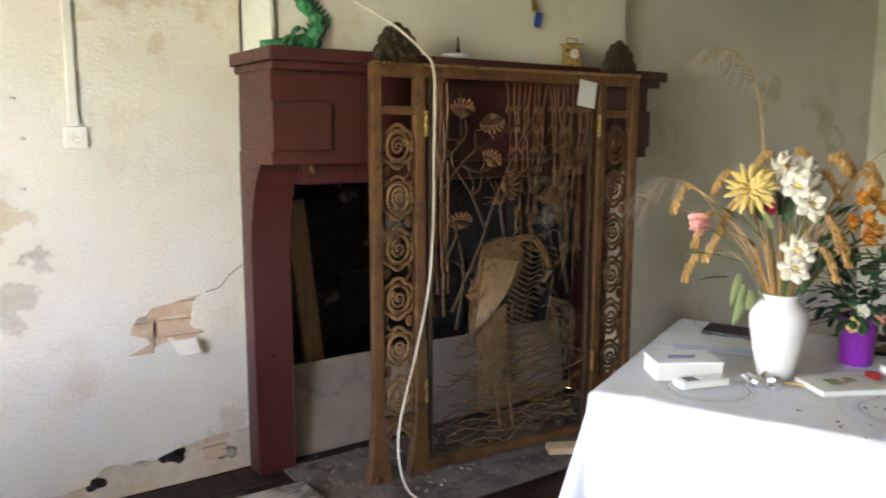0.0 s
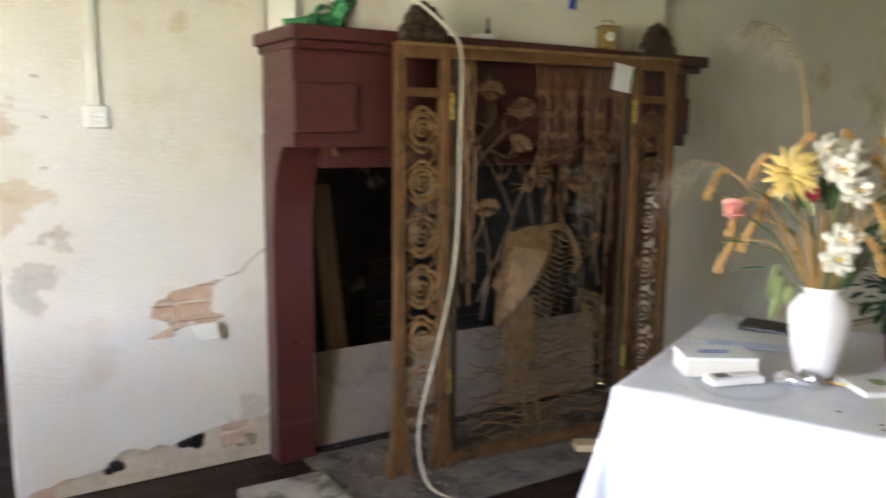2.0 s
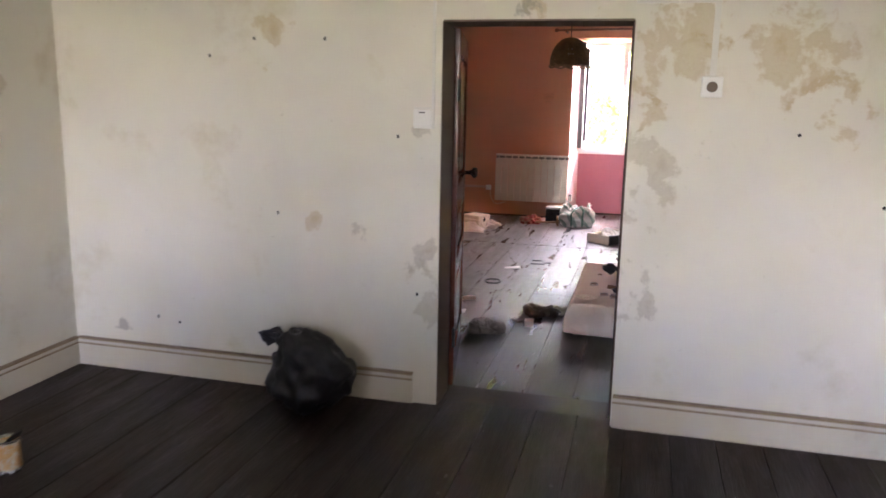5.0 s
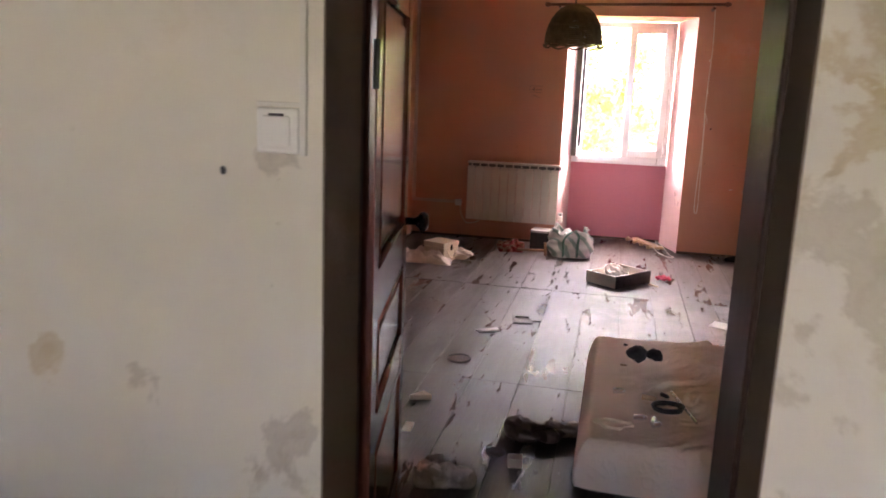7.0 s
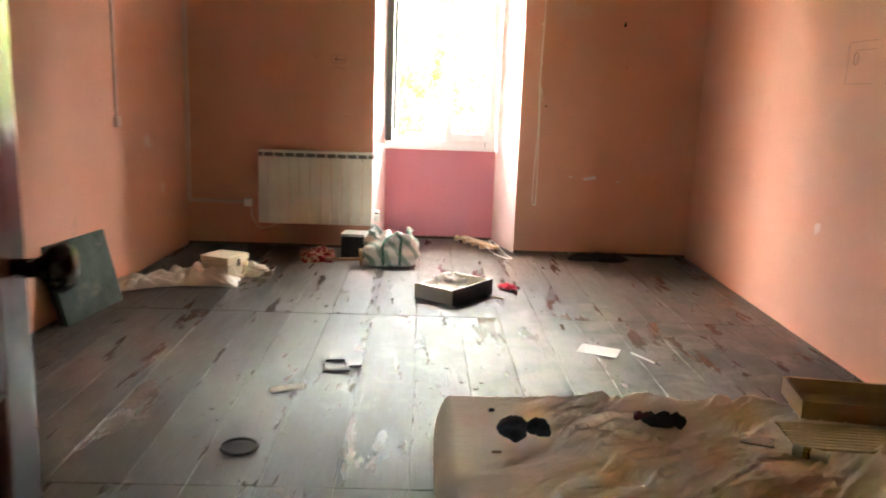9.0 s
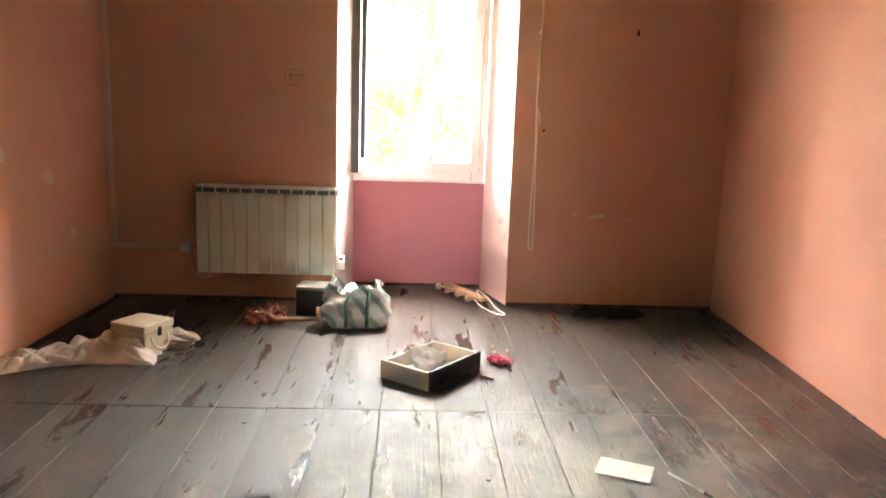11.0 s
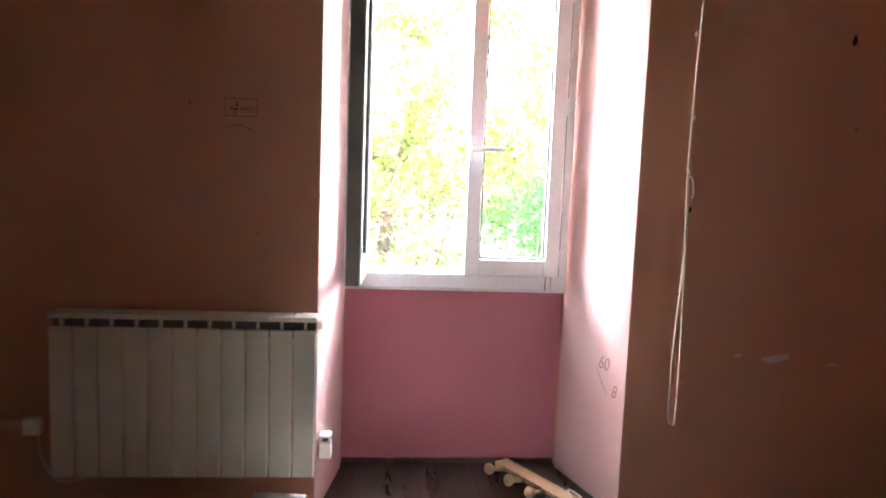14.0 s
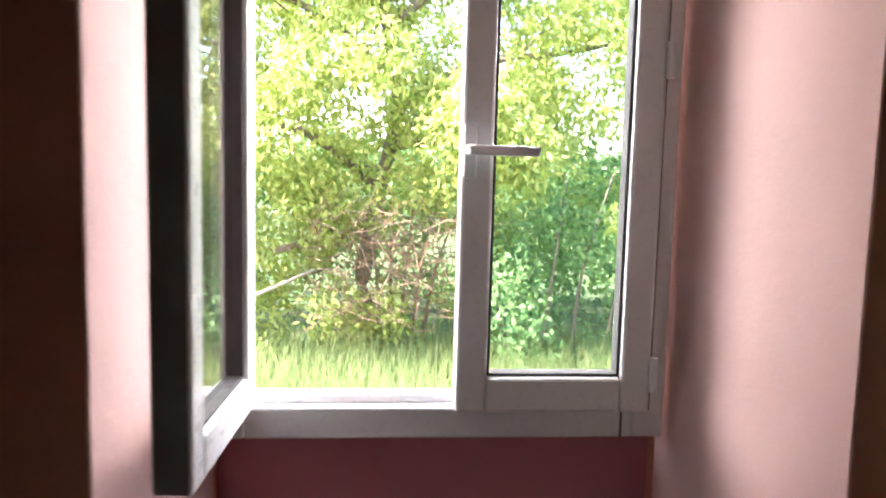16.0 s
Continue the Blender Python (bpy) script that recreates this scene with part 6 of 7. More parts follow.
wire_trunk((-2.352, 10.82, 1.03, -2.325, 10.85, CEIL_Z))
tagged(part("junction_box", box(-2.352, 10.80, 0.97, -2.312, 10.87, 1.035, 0.008), TR_PINK), "small brownish switch box on the pink wall", "junction box")
wire_trunk((-2.395, 9.43, 0.02, -2.368, 9.455, CEIL_Z), "pale cable trunking dropping to the floor on the pink wall")
valve = thing("thermostat_box", pose(-0.812, 12.15, 0.21), "small white thermostat box low on the niche reveal", "thermostat")
part("body", box(-0.022, -0.03, 0, 0.022, 0.03, 0.06, 0.006), WHITEPL, valve)
part("cap", box(-0.024, -0.025, 0.06, 0.02, 0.025, 0.09, 0.006), PVC, valve)
part("window", box(-0.012, -0.0305, 0.068, 0.010, -0.0245, 0.080), DARKPL, valve)

# cord, marks and writing on the walls
CORD = grainy("cream_cord", (0.72, 0.64, 0.50), (0.80, 0.73, 0.60), 30, 0.8)
cord = thing("blind_cord", pose(-0.035, 0, 0.012), "knotted cream blind cord hanging down the pink wall", "cord")
part("strand", tube(spline([(0.44, 11.945, 2.235), (0.455, 11.945, 1.9), (0.448, 11.945, 1.6), (0.444, 11.945, 1.30)], 6), 0.0042, 6), CORD, cord)
part("loop", tube(spline([(0.444, 11.945, 1.30), (0.452, 11.945, 1.0), (0.440, 11.945, 0.7), (0.438, 11.945, 0.45), (0.452, 11.945, 0.405), (0.466, 11.945, 0.45), (0.462, 11.945, 0.8), (0.450, 11.945, 1.30)], 6), 0.0036, 6), CORD, cord)
for x, z in ((0.447, 1.30), (0.449, 1.285), (0.440, 1.76), (0.452, 1.48)):
    part("knot", crumple(ball((x, 11.945, z), 0.007, 8, (1, 1, 1.3)), 0.003, 90, z), CORD, cord)
part("loose_end", tube(spline([(0.447, 11.945, 1.29), (0.465, 11.945, 1.27), (0.47, 11.945, 1.22), (0.462, 11.945, 1.21)], 4), 0.003, 5), CORD, cord)
PENCIL = grainy("pencil_line", (0.10, 0.055, 0.05), (0.17, 0.09, 0.08), 60, 0.8, relief=0)
mk = thing("pencil_note", pose(-1.177, 12.099, 1.44), "pencilled 4 mm in a box on the pink wall", "wall writing")
part("outline", boxes((0, -0.001, 0, 0.111, 0, 0.0022), (0, -0.001, 0.06, 0.111, 0, 0.0622), (0, -0.001, 0, 0.0022, 0, 0.062), (0.109, -0.001, 0, 0.111, 0, 0.062)), PENCIL, mk)


def writing(body, m, size, parent, name="writing"):
    cu = bpy.data.curves.new(name, "FONT")
    cu.body, cu.size, cu.extrude, cu.shear, cu.offset = body, size, 0.0004, 0.25, -0.009 * size
    cu.materials.append(PENCIL)
    ob = new(name, cu)
    ob.parent = parent
    ob.matrix_local = m
    return ob


writing("4", pose(0.014, -0.001, 0.008, 90, 0, 0), 0.062, mk)
writing("mm", pose(0.05, -0.001, 0.018, 90, 0, 0), 0.034, mk)
part("arrow", tube(spline([(0.02, 0, -0.04), (0.04, 0, -0.028), (0.07, 0, -0.035), (0.10, 0, -0.05)], 4), 0.0014, 4), PENCIL, mk)
RV = math.degrees(math.atan2(0.458, -0.135)) - 180
FAINT = grainy("faint_pencil", (0.24, 0.15, 0.14), (0.32, 0.20, 0.18), 60, 0.8, relief=0)
mk2 = thing("pencil_note", Matrix.Translation((0.2475, 12.26, 0.53)) @ pose(0, 0, 0, 0, 0, RV), "pencilled 60 and arrow on the window reveal", "wall writing")
writing("60", pose(-0.02, -0.003, 0.0, 90, 0, 0), 0.075, mk2).data.materials[0] = FAINT
part("arrow", tube([(-0.03, -0.003, 0.0), (0.05, -0.003, -0.09)], 0.0010, 4), FAINT, mk2)
writing("8", pose(0.08, -0.003, -0.09, 90, 0, 0), 0.07, mk2).data.materials[0] = FAINT
FAINT_WALL = grainy("faint_wall_pencil", (0.26, 0.13, 0.095), (0.34, 0.17, 0.12), 60, 0.8, relief=0)
dr = thing("pencil_drawing", pose(1.637, 9.74, 1.50, 0, 0, -88.5), "faint pencil rectangles and circle drawn on the pink wall", "wall drawing")
part("outline", boxes((-0.16, -0.001, 0.06, 0.16, 0, 0.0625), (-0.16, -0.001, -0.14, 0.16, 0, -0.1375), (-0.16, -0.001, -0.14, -0.158, 0, 0.0625), (-0.10, -0.001, 0.02, 0.12, 0, 0.022)), FAINT_WALL, dr)
part("circle", tube([(-0.09 + 0.018 * math.cos(a), -0.001, -0.02 + 0.03 * math.sin(a)) for a in [q * 2 * math.pi / 20 for q in range(21)]], 0.002, 4), FAINT_WALL, dr)
for x, z, r, lb in ((1.063, 1.807, 0.013, "dark nail head in the pink wall"), (0.49, 1.172, 0.010, "dark plug hole in the pink wall"), (0.47, 0.86, 0.005, "small nail in the pink wall"), (-1.058, 1.04, 0.004, "small nail in the pink wall"), (-1.29, 1.48, 0.004, "small nail in the pink wall")):
    tagged(part("nail_hole", moved(crumple(ball((0, 0, 0), r, 8, (0.8, 0.5, 1.3)), r * 0.5, 60, x), pose(x, 12.098, z)), PINEKNOB), lb, "nail hole", "nail holes in the pink wall")
SMEAR = grainy("white_filler", (0.60, 0.50, 0.44), (0.70, 0.62, 0.56), 30, 0.9, relief=0.3)
for x, z, w in ((0.87, 0.62, 0.055), (0.72, 0.63, 0.02), (1.10, 0.60, 0.02)):
    tagged(part("filler_smear", moved(crumple(ball((0, 0, 0), w, 14, (1, 0.03, 0.28)), w * 0.25, 30, x), pose(x, 12.099, z, 0, -8, 0)), SMEAR), "white filler smear on the pink wall", "filler smear", "filler smears on the pink wall")

# low dark mottled strip where the pink plaster meets the boards
FOOT_DARK = grainy("dark_wall_foot", (0.05, 0.036, 0.028), (0.15, 0.11, 0.085), 14, 0.95, relief=0.6, fine=40, stain=(0.25, 0.21, 0.17), stain_scale=8, stain_at=(0.56, 0.66))
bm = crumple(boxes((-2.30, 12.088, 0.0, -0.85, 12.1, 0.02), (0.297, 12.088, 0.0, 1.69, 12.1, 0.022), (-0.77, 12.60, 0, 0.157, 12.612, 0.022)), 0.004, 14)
tagged(part("trim_foot_line", bm, FOOT_DARK), "thin dark mottled strip along the pink wall's foot", "dirt edge", kind="structure")

# ---------------------------------------------------------------- mattress and what lies on it
def sheet_mat():
    m, n, l, p = material("beige_fitted_sheet")
    v = coords(n, l)
    col = ramp(n, l, noise_tex(n, l, v, 3, 8, 0.65), [(0.3, (0.80, 0.66, 0.55)), (0.7, (0.86, 0.75, 0.65))])
    l.new(col, p.inputs["Base Color"])
    p.inputs["Roughness"].default_value = 0.9
    vor = n.new("ShaderNodeTexVoronoi")
    vor.inputs["Scale"].default_value, vor.inputs["Randomness"].default_value = 13, 0.25
    l.new(v, vor.inputs["Vector"])
    first = bump(n, l, p, vor.outputs["Distance"], 0.35, 0.012)
    bump(n, l, p, noise_tex(n, l, coords(n, l, (1.2, 2.6, 1)), 14, 6, 0.6, 1.4), 0.6, 0.02, first)
    return m


SHEET = sheet_mat()
MX0, MX1, MY0, MY1, MT = -0.385, 1.48, 7.28, 8.62, 0.205
# long folds of the loose sheet: height, half width, points
FOLDS = ((0.040, 0.030, ((-0.07, 8.16), (0.10, 8.32), (0.27, 8.47), (0.53, 8.58))), (0.022, 0.018, ((0.13, 8.23), (0.19, 8.36), (0.24, 8.44))), (0.026, 0.018, ((0.20, 8.30), (0.30, 8.19), (0.37, 8.09))),
         (0.026, 0.022, ((0.41, 8.39), (0.57, 8.52), (0.69, 8.59))), (0.026, 0.022, ((-0.12, 7.80), (0.0, 7.95), (0.15, 8.10), (0.21, 8.15))), (0.045, 0.035, ((0.05, 7.76), (0.18, 7.82), (0.32, 7.86), (0.48, 7.95), (0.71, 8.03))),
         (0.020, 0.016, ((0.50, 8.27), (0.62, 8.34), (0.72, 8.37))), (0.020, 0.016, ((0.31, 8.05), (0.44, 8.14), (0.61, 8.18))), (0.020, 0.016, ((0.24, 8.02), (0.20, 7.89))), (0.030, 0.022, ((0.47, 8.40), (0.69, 8.53), (0.85, 8.60))),
         (0.040, 0.030, ((0.10, 7.45), (0.40, 7.62), (0.80, 7.74), (1.2, 7.80))), (0.030, 0.025, ((0.35, 7.40), (0.70, 7.50), (1.1, 7.58))))


def near_line(x, y, line):
    best, along = 9.0, 0.0
    for k, ((ax, ay), (bx, by)) in enumerate(zip(line, line[1:])):
        dx, dy = bx - ax, by - ay
        t = max(0.0, min(1.0, ((x - ax) * dx + (y - ay) * dy) / (dx * dx + dy * dy)))
        d = math.hypot(x - ax - t * dx, y - ay - t * dy)
        if d < best:
            best, along = d, (k + t) / (len(line) - 1)
    return best, along


def sheet_height(x, y):
    """Folds and fine wrinkles of the sheet above the mattress's flat top."""
    loose = min(1.0, max(0.0, (x + 0.30) * 2.6))
    wx, wy = x + 0.05 * noise.noise(Vector((x * 5, y * 5, 9))), y + 0.05 * noise.noise(Vector((x * 5, y * 5, 3)))
    z = 0.0
    for hgt, half, line in FOLDS:
        d, along = near_line(wx, wy, line)
        if d < half * 2.2:
            z = max(z, 0.6 * hgt * math.exp(-(d / half) ** 2 * 1.4) * (0.35 + 0.65 * math.sin(math.pi * min(1, along * 0.9 + 0.08))))
    u, v = 0.80 * wx + 0.60 * wy, -0.60 * wx + 0.80 * wy
    for fu, fv, seed, amp in ((1.8, 10.0, 1.7, 0.018), (2.6, 17.0, 5.2, 0.016), (4.5, 25.0, 8.8, 0.012), (3.5, 36.0, 3.1, 0.007)):
        a = noise.noise(Vector((u * fu, v * fv, seed)))
        z += amp * max(0.0, 1 - abs(a) * 4.2) ** 1.3 * max(0.0, 0.75 + 0.9 * noise.noise(Vector((x * 3, y * 3, seed)))) * loose
    return max(z, -0.004) * (0.25 + 0.75 * loose)


bm = bmesh.new()
NX, NY = 260, 190
grid = []
for j in range(NY + 1):
    row = []
    for i in range(NX + 1):
        u, v = -1 + 2 * i / NX, -1 + 2 * j / NY
        e = max(abs(u), abs(v))
        edge = 0.92
        ang = max(0.0, (e - edge) / (1 - edge)) * math.pi / 2
        reach = min(e, edge + (1 - edge) * 0.85 * math.sin(ang)) / (edge + (1 - edge) * 0.85) / max(e, 1e-6)
        x = (MX0 + MX1) / 2 + u * reach * (MX1 - MX0) / 2
        y = (MY0 + MY1) / 2 + v * reach * (MY1 - MY0) / 2
        cr = math.hypot(max(0, abs(u) - 0.88) / 0.12, max(0, abs(v) - 0.88) / 0.12)
        if cr > 1:
            x -= math.copysign(0.028 * (cr - 1), u)
            y -= math.copysign(0.028 * (cr - 1), v)
        z = MT - 0.185 * (1 - math.cos(ang)) ** 1.3
        z += sheet_height(x, y) * max(0.0, min(1.0, (0.985 - e) * 14)) + 0.008 * noise.noise(Vector((x * 2, y * 2, 4)))
        row.append(bm.verts.new((x, y, max(z, 0.018))))
    grid.append(row)
for j in range(NY):
    for i in range(NX):
        bm.faces.new((grid[j][i], grid[j][i + 1], grid[j + 1][i + 1], grid[j + 1][i]))
mat_ob = thing("mattress", pose(0, 0, 0), "mattress in a creased beige quilted sheet on the floorboards", "mattress")
part("fitted_sheet", bm, SHEET, mat_ob, "creased beige fitted sheet", soft=True)
part("mattress_core", box(MX0 + 0.045, MY0 + 0.045, 0.0, MX1 - 0.045, MY1 - 0.045, 0.15, 0.02), grainy("mattress_ticking", (0.50, 0.45, 0.38), (0.58, 0.53, 0.46), 6, 0.9), mat_ob)
MZ2 = MT + 0.008


def lay(x, y, turn=0, z=MZ2):
    return Matrix.Translation((x, y, z)) @ pose(0, 0, 0, 0, 0, turn)


BLACKCLOTH = grainy("black_cloth", (0.010, 0.010, 0.012), (0.022, 0.022, 0.025), 25, 0.9, relief=0.5, fine=120)
for c, r, q, sd in (((0, 0), 0.047, 0.75, 1), ((0.078, 0.010), 0.037, 0.65, 2)):
    tagged(part("rolled_sock", moved(crumple(ball((c[0], c[1], r * q), r, 20, (1.05, 0.85, q)), 0.014, 26, sd), lay(-0.15, 8.235, 5)), BLACKCLOTH, soft=True), "rolled black sock on the mattress", "sock", "rolled socks")
cc = thing("crumpled_cloth", lay(0.34, 8.36, -15), "crumpled black and red cloth scrap on the mattress", "cloth scrap")
for c, r, sd, mt in (((0, 0, 0.012), 0.045, 3, BLACKCLOTH), ((0.05, -0.008, 0.022), 0.030, 5, BLACKCLOTH), ((-0.045, 0.012, 0.014), 0.026, 8, grainy("dark_red_cloth", (0.06, 0.008, 0.012), (0.11, 0.015, 0.02), 20, 0.9))):
    part("cloth_fold", crumple(ball(c, r, 14, (1.2, 0.8, 0.55)), 0.03, 30, sd), mt, cc)
WOODBOX = grainy("orange_wood", (0.34, 0.20, 0.085), (0.46, 0.29, 0.14), 4, 0.5, 0, (1, 12, 12), relief=0.12)
wb = thing("wooden_tray", lay(1.10, 8.50, -10, MZ2 + 0.004), "shallow open wooden tray on the mattress", "tray")
part("base", box(-0.24, -0.12, 0, 0.24, 0.12, 0.008), WOODBOX, wb)
for b in ((-0.24, -0.12, 0.008, 0.24, -0.108, 0.065), (-0.24, 0.108, 0.008, 0.24, 0.12, 0.065), (-0.24, -0.108, 0.008, -0.228, 0.108, 0.065), (0.228, -0.108, 0.008, 0.24, 0.108, 0.065)):
    part("side", box(*b, 0.001), WOODBOX, wb)
gr = thing("slatted_mat", lay(0.98, 8.25, -6, MZ2 + 0.006), "slatted wooden mat lying on the mattress", "slatted mat")
for k in range(9):
    part("slat", box(-0.26, -0.095 + 0.022 * k, 0.004, 0.26, -0.08 + 0.022 * k, 0.012, 0.002), PALEWOOD, gr)
for x in (-0.18, 0.18):
    part("crosspiece", box(x - 0.008, -0.10, 0, x + 0.008, 0.10, 0.005), WOODBOX, gr)
tagged(part("plastic_sachet", moved(crumple(box(-0.05, -0.035, 0, 0.05, 0.035, 0.006, 0.001), 0.006, 20), lay(0.62, 8.25, -20)), grainy("clear_sachet", (0.50, 0.46, 0.42), (0.62, 0.58, 0.54), 12, 0.15)), "clear plastic sachet on the mattress", "sachet")
rl = thing("paper_roll", lay(0.73, 8.13, -35, MZ2 + 0.02), "small roll of printed tape on the mattress", "tape roll")
part("roll", tube([(-0.05, 0, 0), (0.05, 0, 0)], 0.018, 14), CARD, rl)
part("band", tube([(-0.02, 0, 0), (0.0, 0, 0)], 0.0185, 14), BRASS, rl)
for nm, x, y, t, ln, r, mt, lb, ct in (("lighter", -0.23, 7.77, 10, 0.05, 0.012, FOIL, "silver lighter on the mattress", "lighter"), ("brown_tube", -0.11, 7.725, -10, 0.06, 0.013, RAWWOOD, "brown cardboard tube on the mattress", "tube"),
                                      ("metal_cartridge", -0.15, 7.52, 8, 0.05, 0.010, FOIL, "small silver cartridge on the mattress", "cartridge"), ("metal_cartridge", -0.10, 7.50, 80, 0.045, 0.011, FOIL, "small silver cartridge on the mattress", "cartridge"),
                                      ("metal_cartridge", -0.09, 7.47, 40, 0.04, 0.010, FOIL, "small silver cartridge on the mattress", "cartridge"), ("metal_cartridge", -0.045, 7.78, -45, 0.04, 0.009, IRON, "small dark cartridge on the mattress", "cartridge"),
                                      ("cord_scrap", -0.21, 8.12, 0, 0.03, 0.004, RAWWOOD, "brown scrap of cord on the mattress", "scrap"), ("dark_scrap", -0.20, 8.42, 0, 0.02, 0.006, BLACKCLOTH, "dark scrap on the mattress", "scrap")):
    tagged(part(nm, lathe([(0, 0), (r, 0.001), (r, ln * 0.8), (r * 0.7, ln * 0.86), (r * 0.7, ln), (0, ln)], 14, lay(x, y, t, MZ2 + r + 0.004) @ pose(-ln / 2, 0, 0, 0, 90, 0)), mt), lb, ct)
tagged(part("metal_rod", tube([(-0.015, 7.84, MZ2 + 0.012), (0.06, 7.54, MZ2 + 0.012)], 0.006, 8), FOIL), "thin silver rod on the mattress", "rod")
co = bmesh.new()
for k in range(4):
    add(co, tube([(0.055 * (1 + 0.05 * k) * math.cos(a), 0.045 * math.sin(a), 0.008 + 0.005 * k) for a in [q * 2 * math.pi / 24 for q in range(25)]], 0.0045, 5))
tagged(part("coiled_cable", moved(co, lay(-0.04, 7.65, 15)), DARKPL), "coil of black cable on the mattress", "cable coil")
tagged(part("string_knot", moved(crumple(tube([(0.06 * math.cos(a) * (1 + 0.3 * math.sin(3 * a)), 0.035 * math.sin(a), 0.008) for a in [q * 2 * math.pi / 30 for q in range(31)]], 0.006, 5), 0.006, 30), lay(-0.25, 7.44, 0)), CORD), "knotted beige string on the mattress", "string")

# ---------------------------------------------------------------- litter and things on the pink room's floor
dw = thing("drawer", pose(-0.235, 10.72, 0.0, 0, 0, 52) @ Matrix.Diagonal((1, 1, 0.84, 1)), "pulled-out white and black drawer lying open on the floor", "drawer")
DPALE = grainy("pale_veneer", (0.58, 0.52, 0.42), (0.66, 0.60, 0.50), 5, 0.5, relief=0.06)
part("base", box(-0.205, -0.14, 0.004, 0.205, 0.14, 0.012), DPALE, dw)
part("front_panel", box(-0.21, -0.155, 0.0, 0.21, -0.14, 0.115, 0.002), DARKPL, dw, "black drawer front")
part("side_panel", box(-0.21, -0.14, 0.0, -0.196, 0.15, 0.108, 0.002), DPALE, dw)
part("side_panel", box(0.196, -0.14, 0.0, 0.21, 0.15, 0.108, 0.002), DPALE, dw)
part("back_panel", box(-0.196, 0.138, 0.0, 0.196, 0.15, 0.10, 0.002), DPALE, dw)
tagged(part("crumpled_paper", moved(crumple(ball((0, 0, 0.065), 0.09, 22, (1, 0.8, 0.55)), 0.05, 13, 6), pose(-0.25, 10.72, 0.012)), PAPER), "crumpled white paper inside the drawer", "paper")

sb = thing("cream_box", pose(-1.735, 11.0, 0.0, 0, 0, -24) @ Matrix.Diagonal((0.72, 0.95, 0.93, 1)), "cream painted box with a latch and rope handle on the floor", "box")
CREAMBOX = grainy("cream_painted_wood", (0.58, 0.52, 0.38), (0.64, 0.58, 0.44), 6, 0.45, relief=0.08, stain=(0.40, 0.33, 0.22), stain_scale=6, stain_at=(0.6, 0.75))
part("body", box(-0.15, -0.11, 0, 0.15, 0.11, 0.125, 0.006), CREAMBOX, sb)
part("lid", box(-0.154, -0.114, 0.128, 0.154, 0.114, 0.175, 0.008), CREAMBOX, sb)
part("latch", box(0.148, -0.012, 0.10, 0.160, 0.012, 0.15, 0.002), IRON, sb)
part("rope_handle", tube(spline([(0.15, -0.06, 0.10), (0.175, -0.05, 0.05), (0.18, 0.0, 0.03), (0.175, 0.05, 0.05), (0.15, 0.06, 0.10)], 5), 0.009, 7), CORD, sb, soft=True)

SACK = grainy("white_sack", (0.60, 0.54, 0.47), (0.70, 0.64, 0.57), 10, 0.7, relief=0.25, fine=70)
bm = bmesh.new()
NS, NT = 60, 30
sk = []
for j in range(NT + 1):
    row = []
    for i in range(NS + 1):
        u, v = -1 + 2 * i / NS, -1 + 2 * j / NT
        wid = 0.15 + 0.035 * math.sin(u * 4) + 0.02 * noise.noise(Vector((u * 3, v, 2)))
        lift = max(0.0, 1 - abs(v) ** 2.2) ** 0.6 * max(0.0, 1 - abs(u) ** 5)
        fold = abs(noise.noise(Vector((u * 3.6 + v * 1.2, v * 1.5 - u * 2.0, 4)))) * 0.12 + abs(noise.noise(Vector((u * 6.5, v * 3.2, 7)))) * 0.05
        row.append(bm.verts.new((u * 0.38 + 0.03 * noise.noise(Vector((u, v * 3, 1))), v * wid + 0.07 * math.sin(u * 3 + 0.6), lift * (0.04 + fold * 0.62 + 0.045 * max(0, u)))))
    sk.append(row)
for j in range(NT):
    for i in range(NS):
        bm.faces.new((sk[j][i], sk[j][i + 1], sk[j + 1][i + 1], sk[j + 1][i]))
bm.faces.new([q for q in sk[0][:-1]] + [r[-1] for r in sk[:-1]] + [q for q in sk[-1][:0:-1]] + [r[0] for r in sk[:0:-1]])
fs = thing("fabric_sack", pose(-2.0, 10.84, 0.002, 0, 0, 9), "limp white fabric sack slumped along the pink wall", "sack")
part("sack_cloth", bm, SACK, fs)
part("gathered_neck", crumple(ball((0.42, 0.15, 0.035), 0.10, 18, (1.5, 0.55, 0.36)), 0.05, 12, 3), SACK, fs)
PAINTING = grainy("green_mottled_panel", (0.018, 0.032, 0.024), (0.062, 0.088, 0.066), 6, 0.85, relief=0.2, stain=(0.12, 0.115, 0.085), stain_scale=5, stain_at=(0.58, 0.70))
pp = thing("leaning_panel", Matrix.Translation((-2.255, 9.86, 0.0)) @ pose(0, 0, 0, 0, -14, -8.0), "mottled green panel leaning against the pink wall", "panel")
part("board", box(-0.012, 0, 0.0, 0.012, 0.54, 0.425, 0.002), PAINTING, pp)
part("backing", box(-0.04, 0.0, 0.006, -0.013, 0.52, 0.41, 0.002), FRAMEWOOD, pp)

STRIPE, sn, sl, sp = material("striped_shopping_bag")
sv = coords(sn, sl)
wv = sn.new("ShaderNodeTexWave")
wv.bands_direction, wv.inputs["Scale"].default_value, wv.inputs["Distortion"].default_value = "DIAGONAL", 3.6, 6.0
sl.new(sv, wv.inputs["Vector"])
sl.new(mix(sn, sl, ramp(sn, sl, wv.outputs["Fac"], [(0.62, (0,)), (0.70, (0.85,))]), (0.70, 0.70, 0.66), (0.24, 0.36, 0.31)), sp.inputs["Base Color"])
sp.inputs["Roughness"].default_value = 0.35
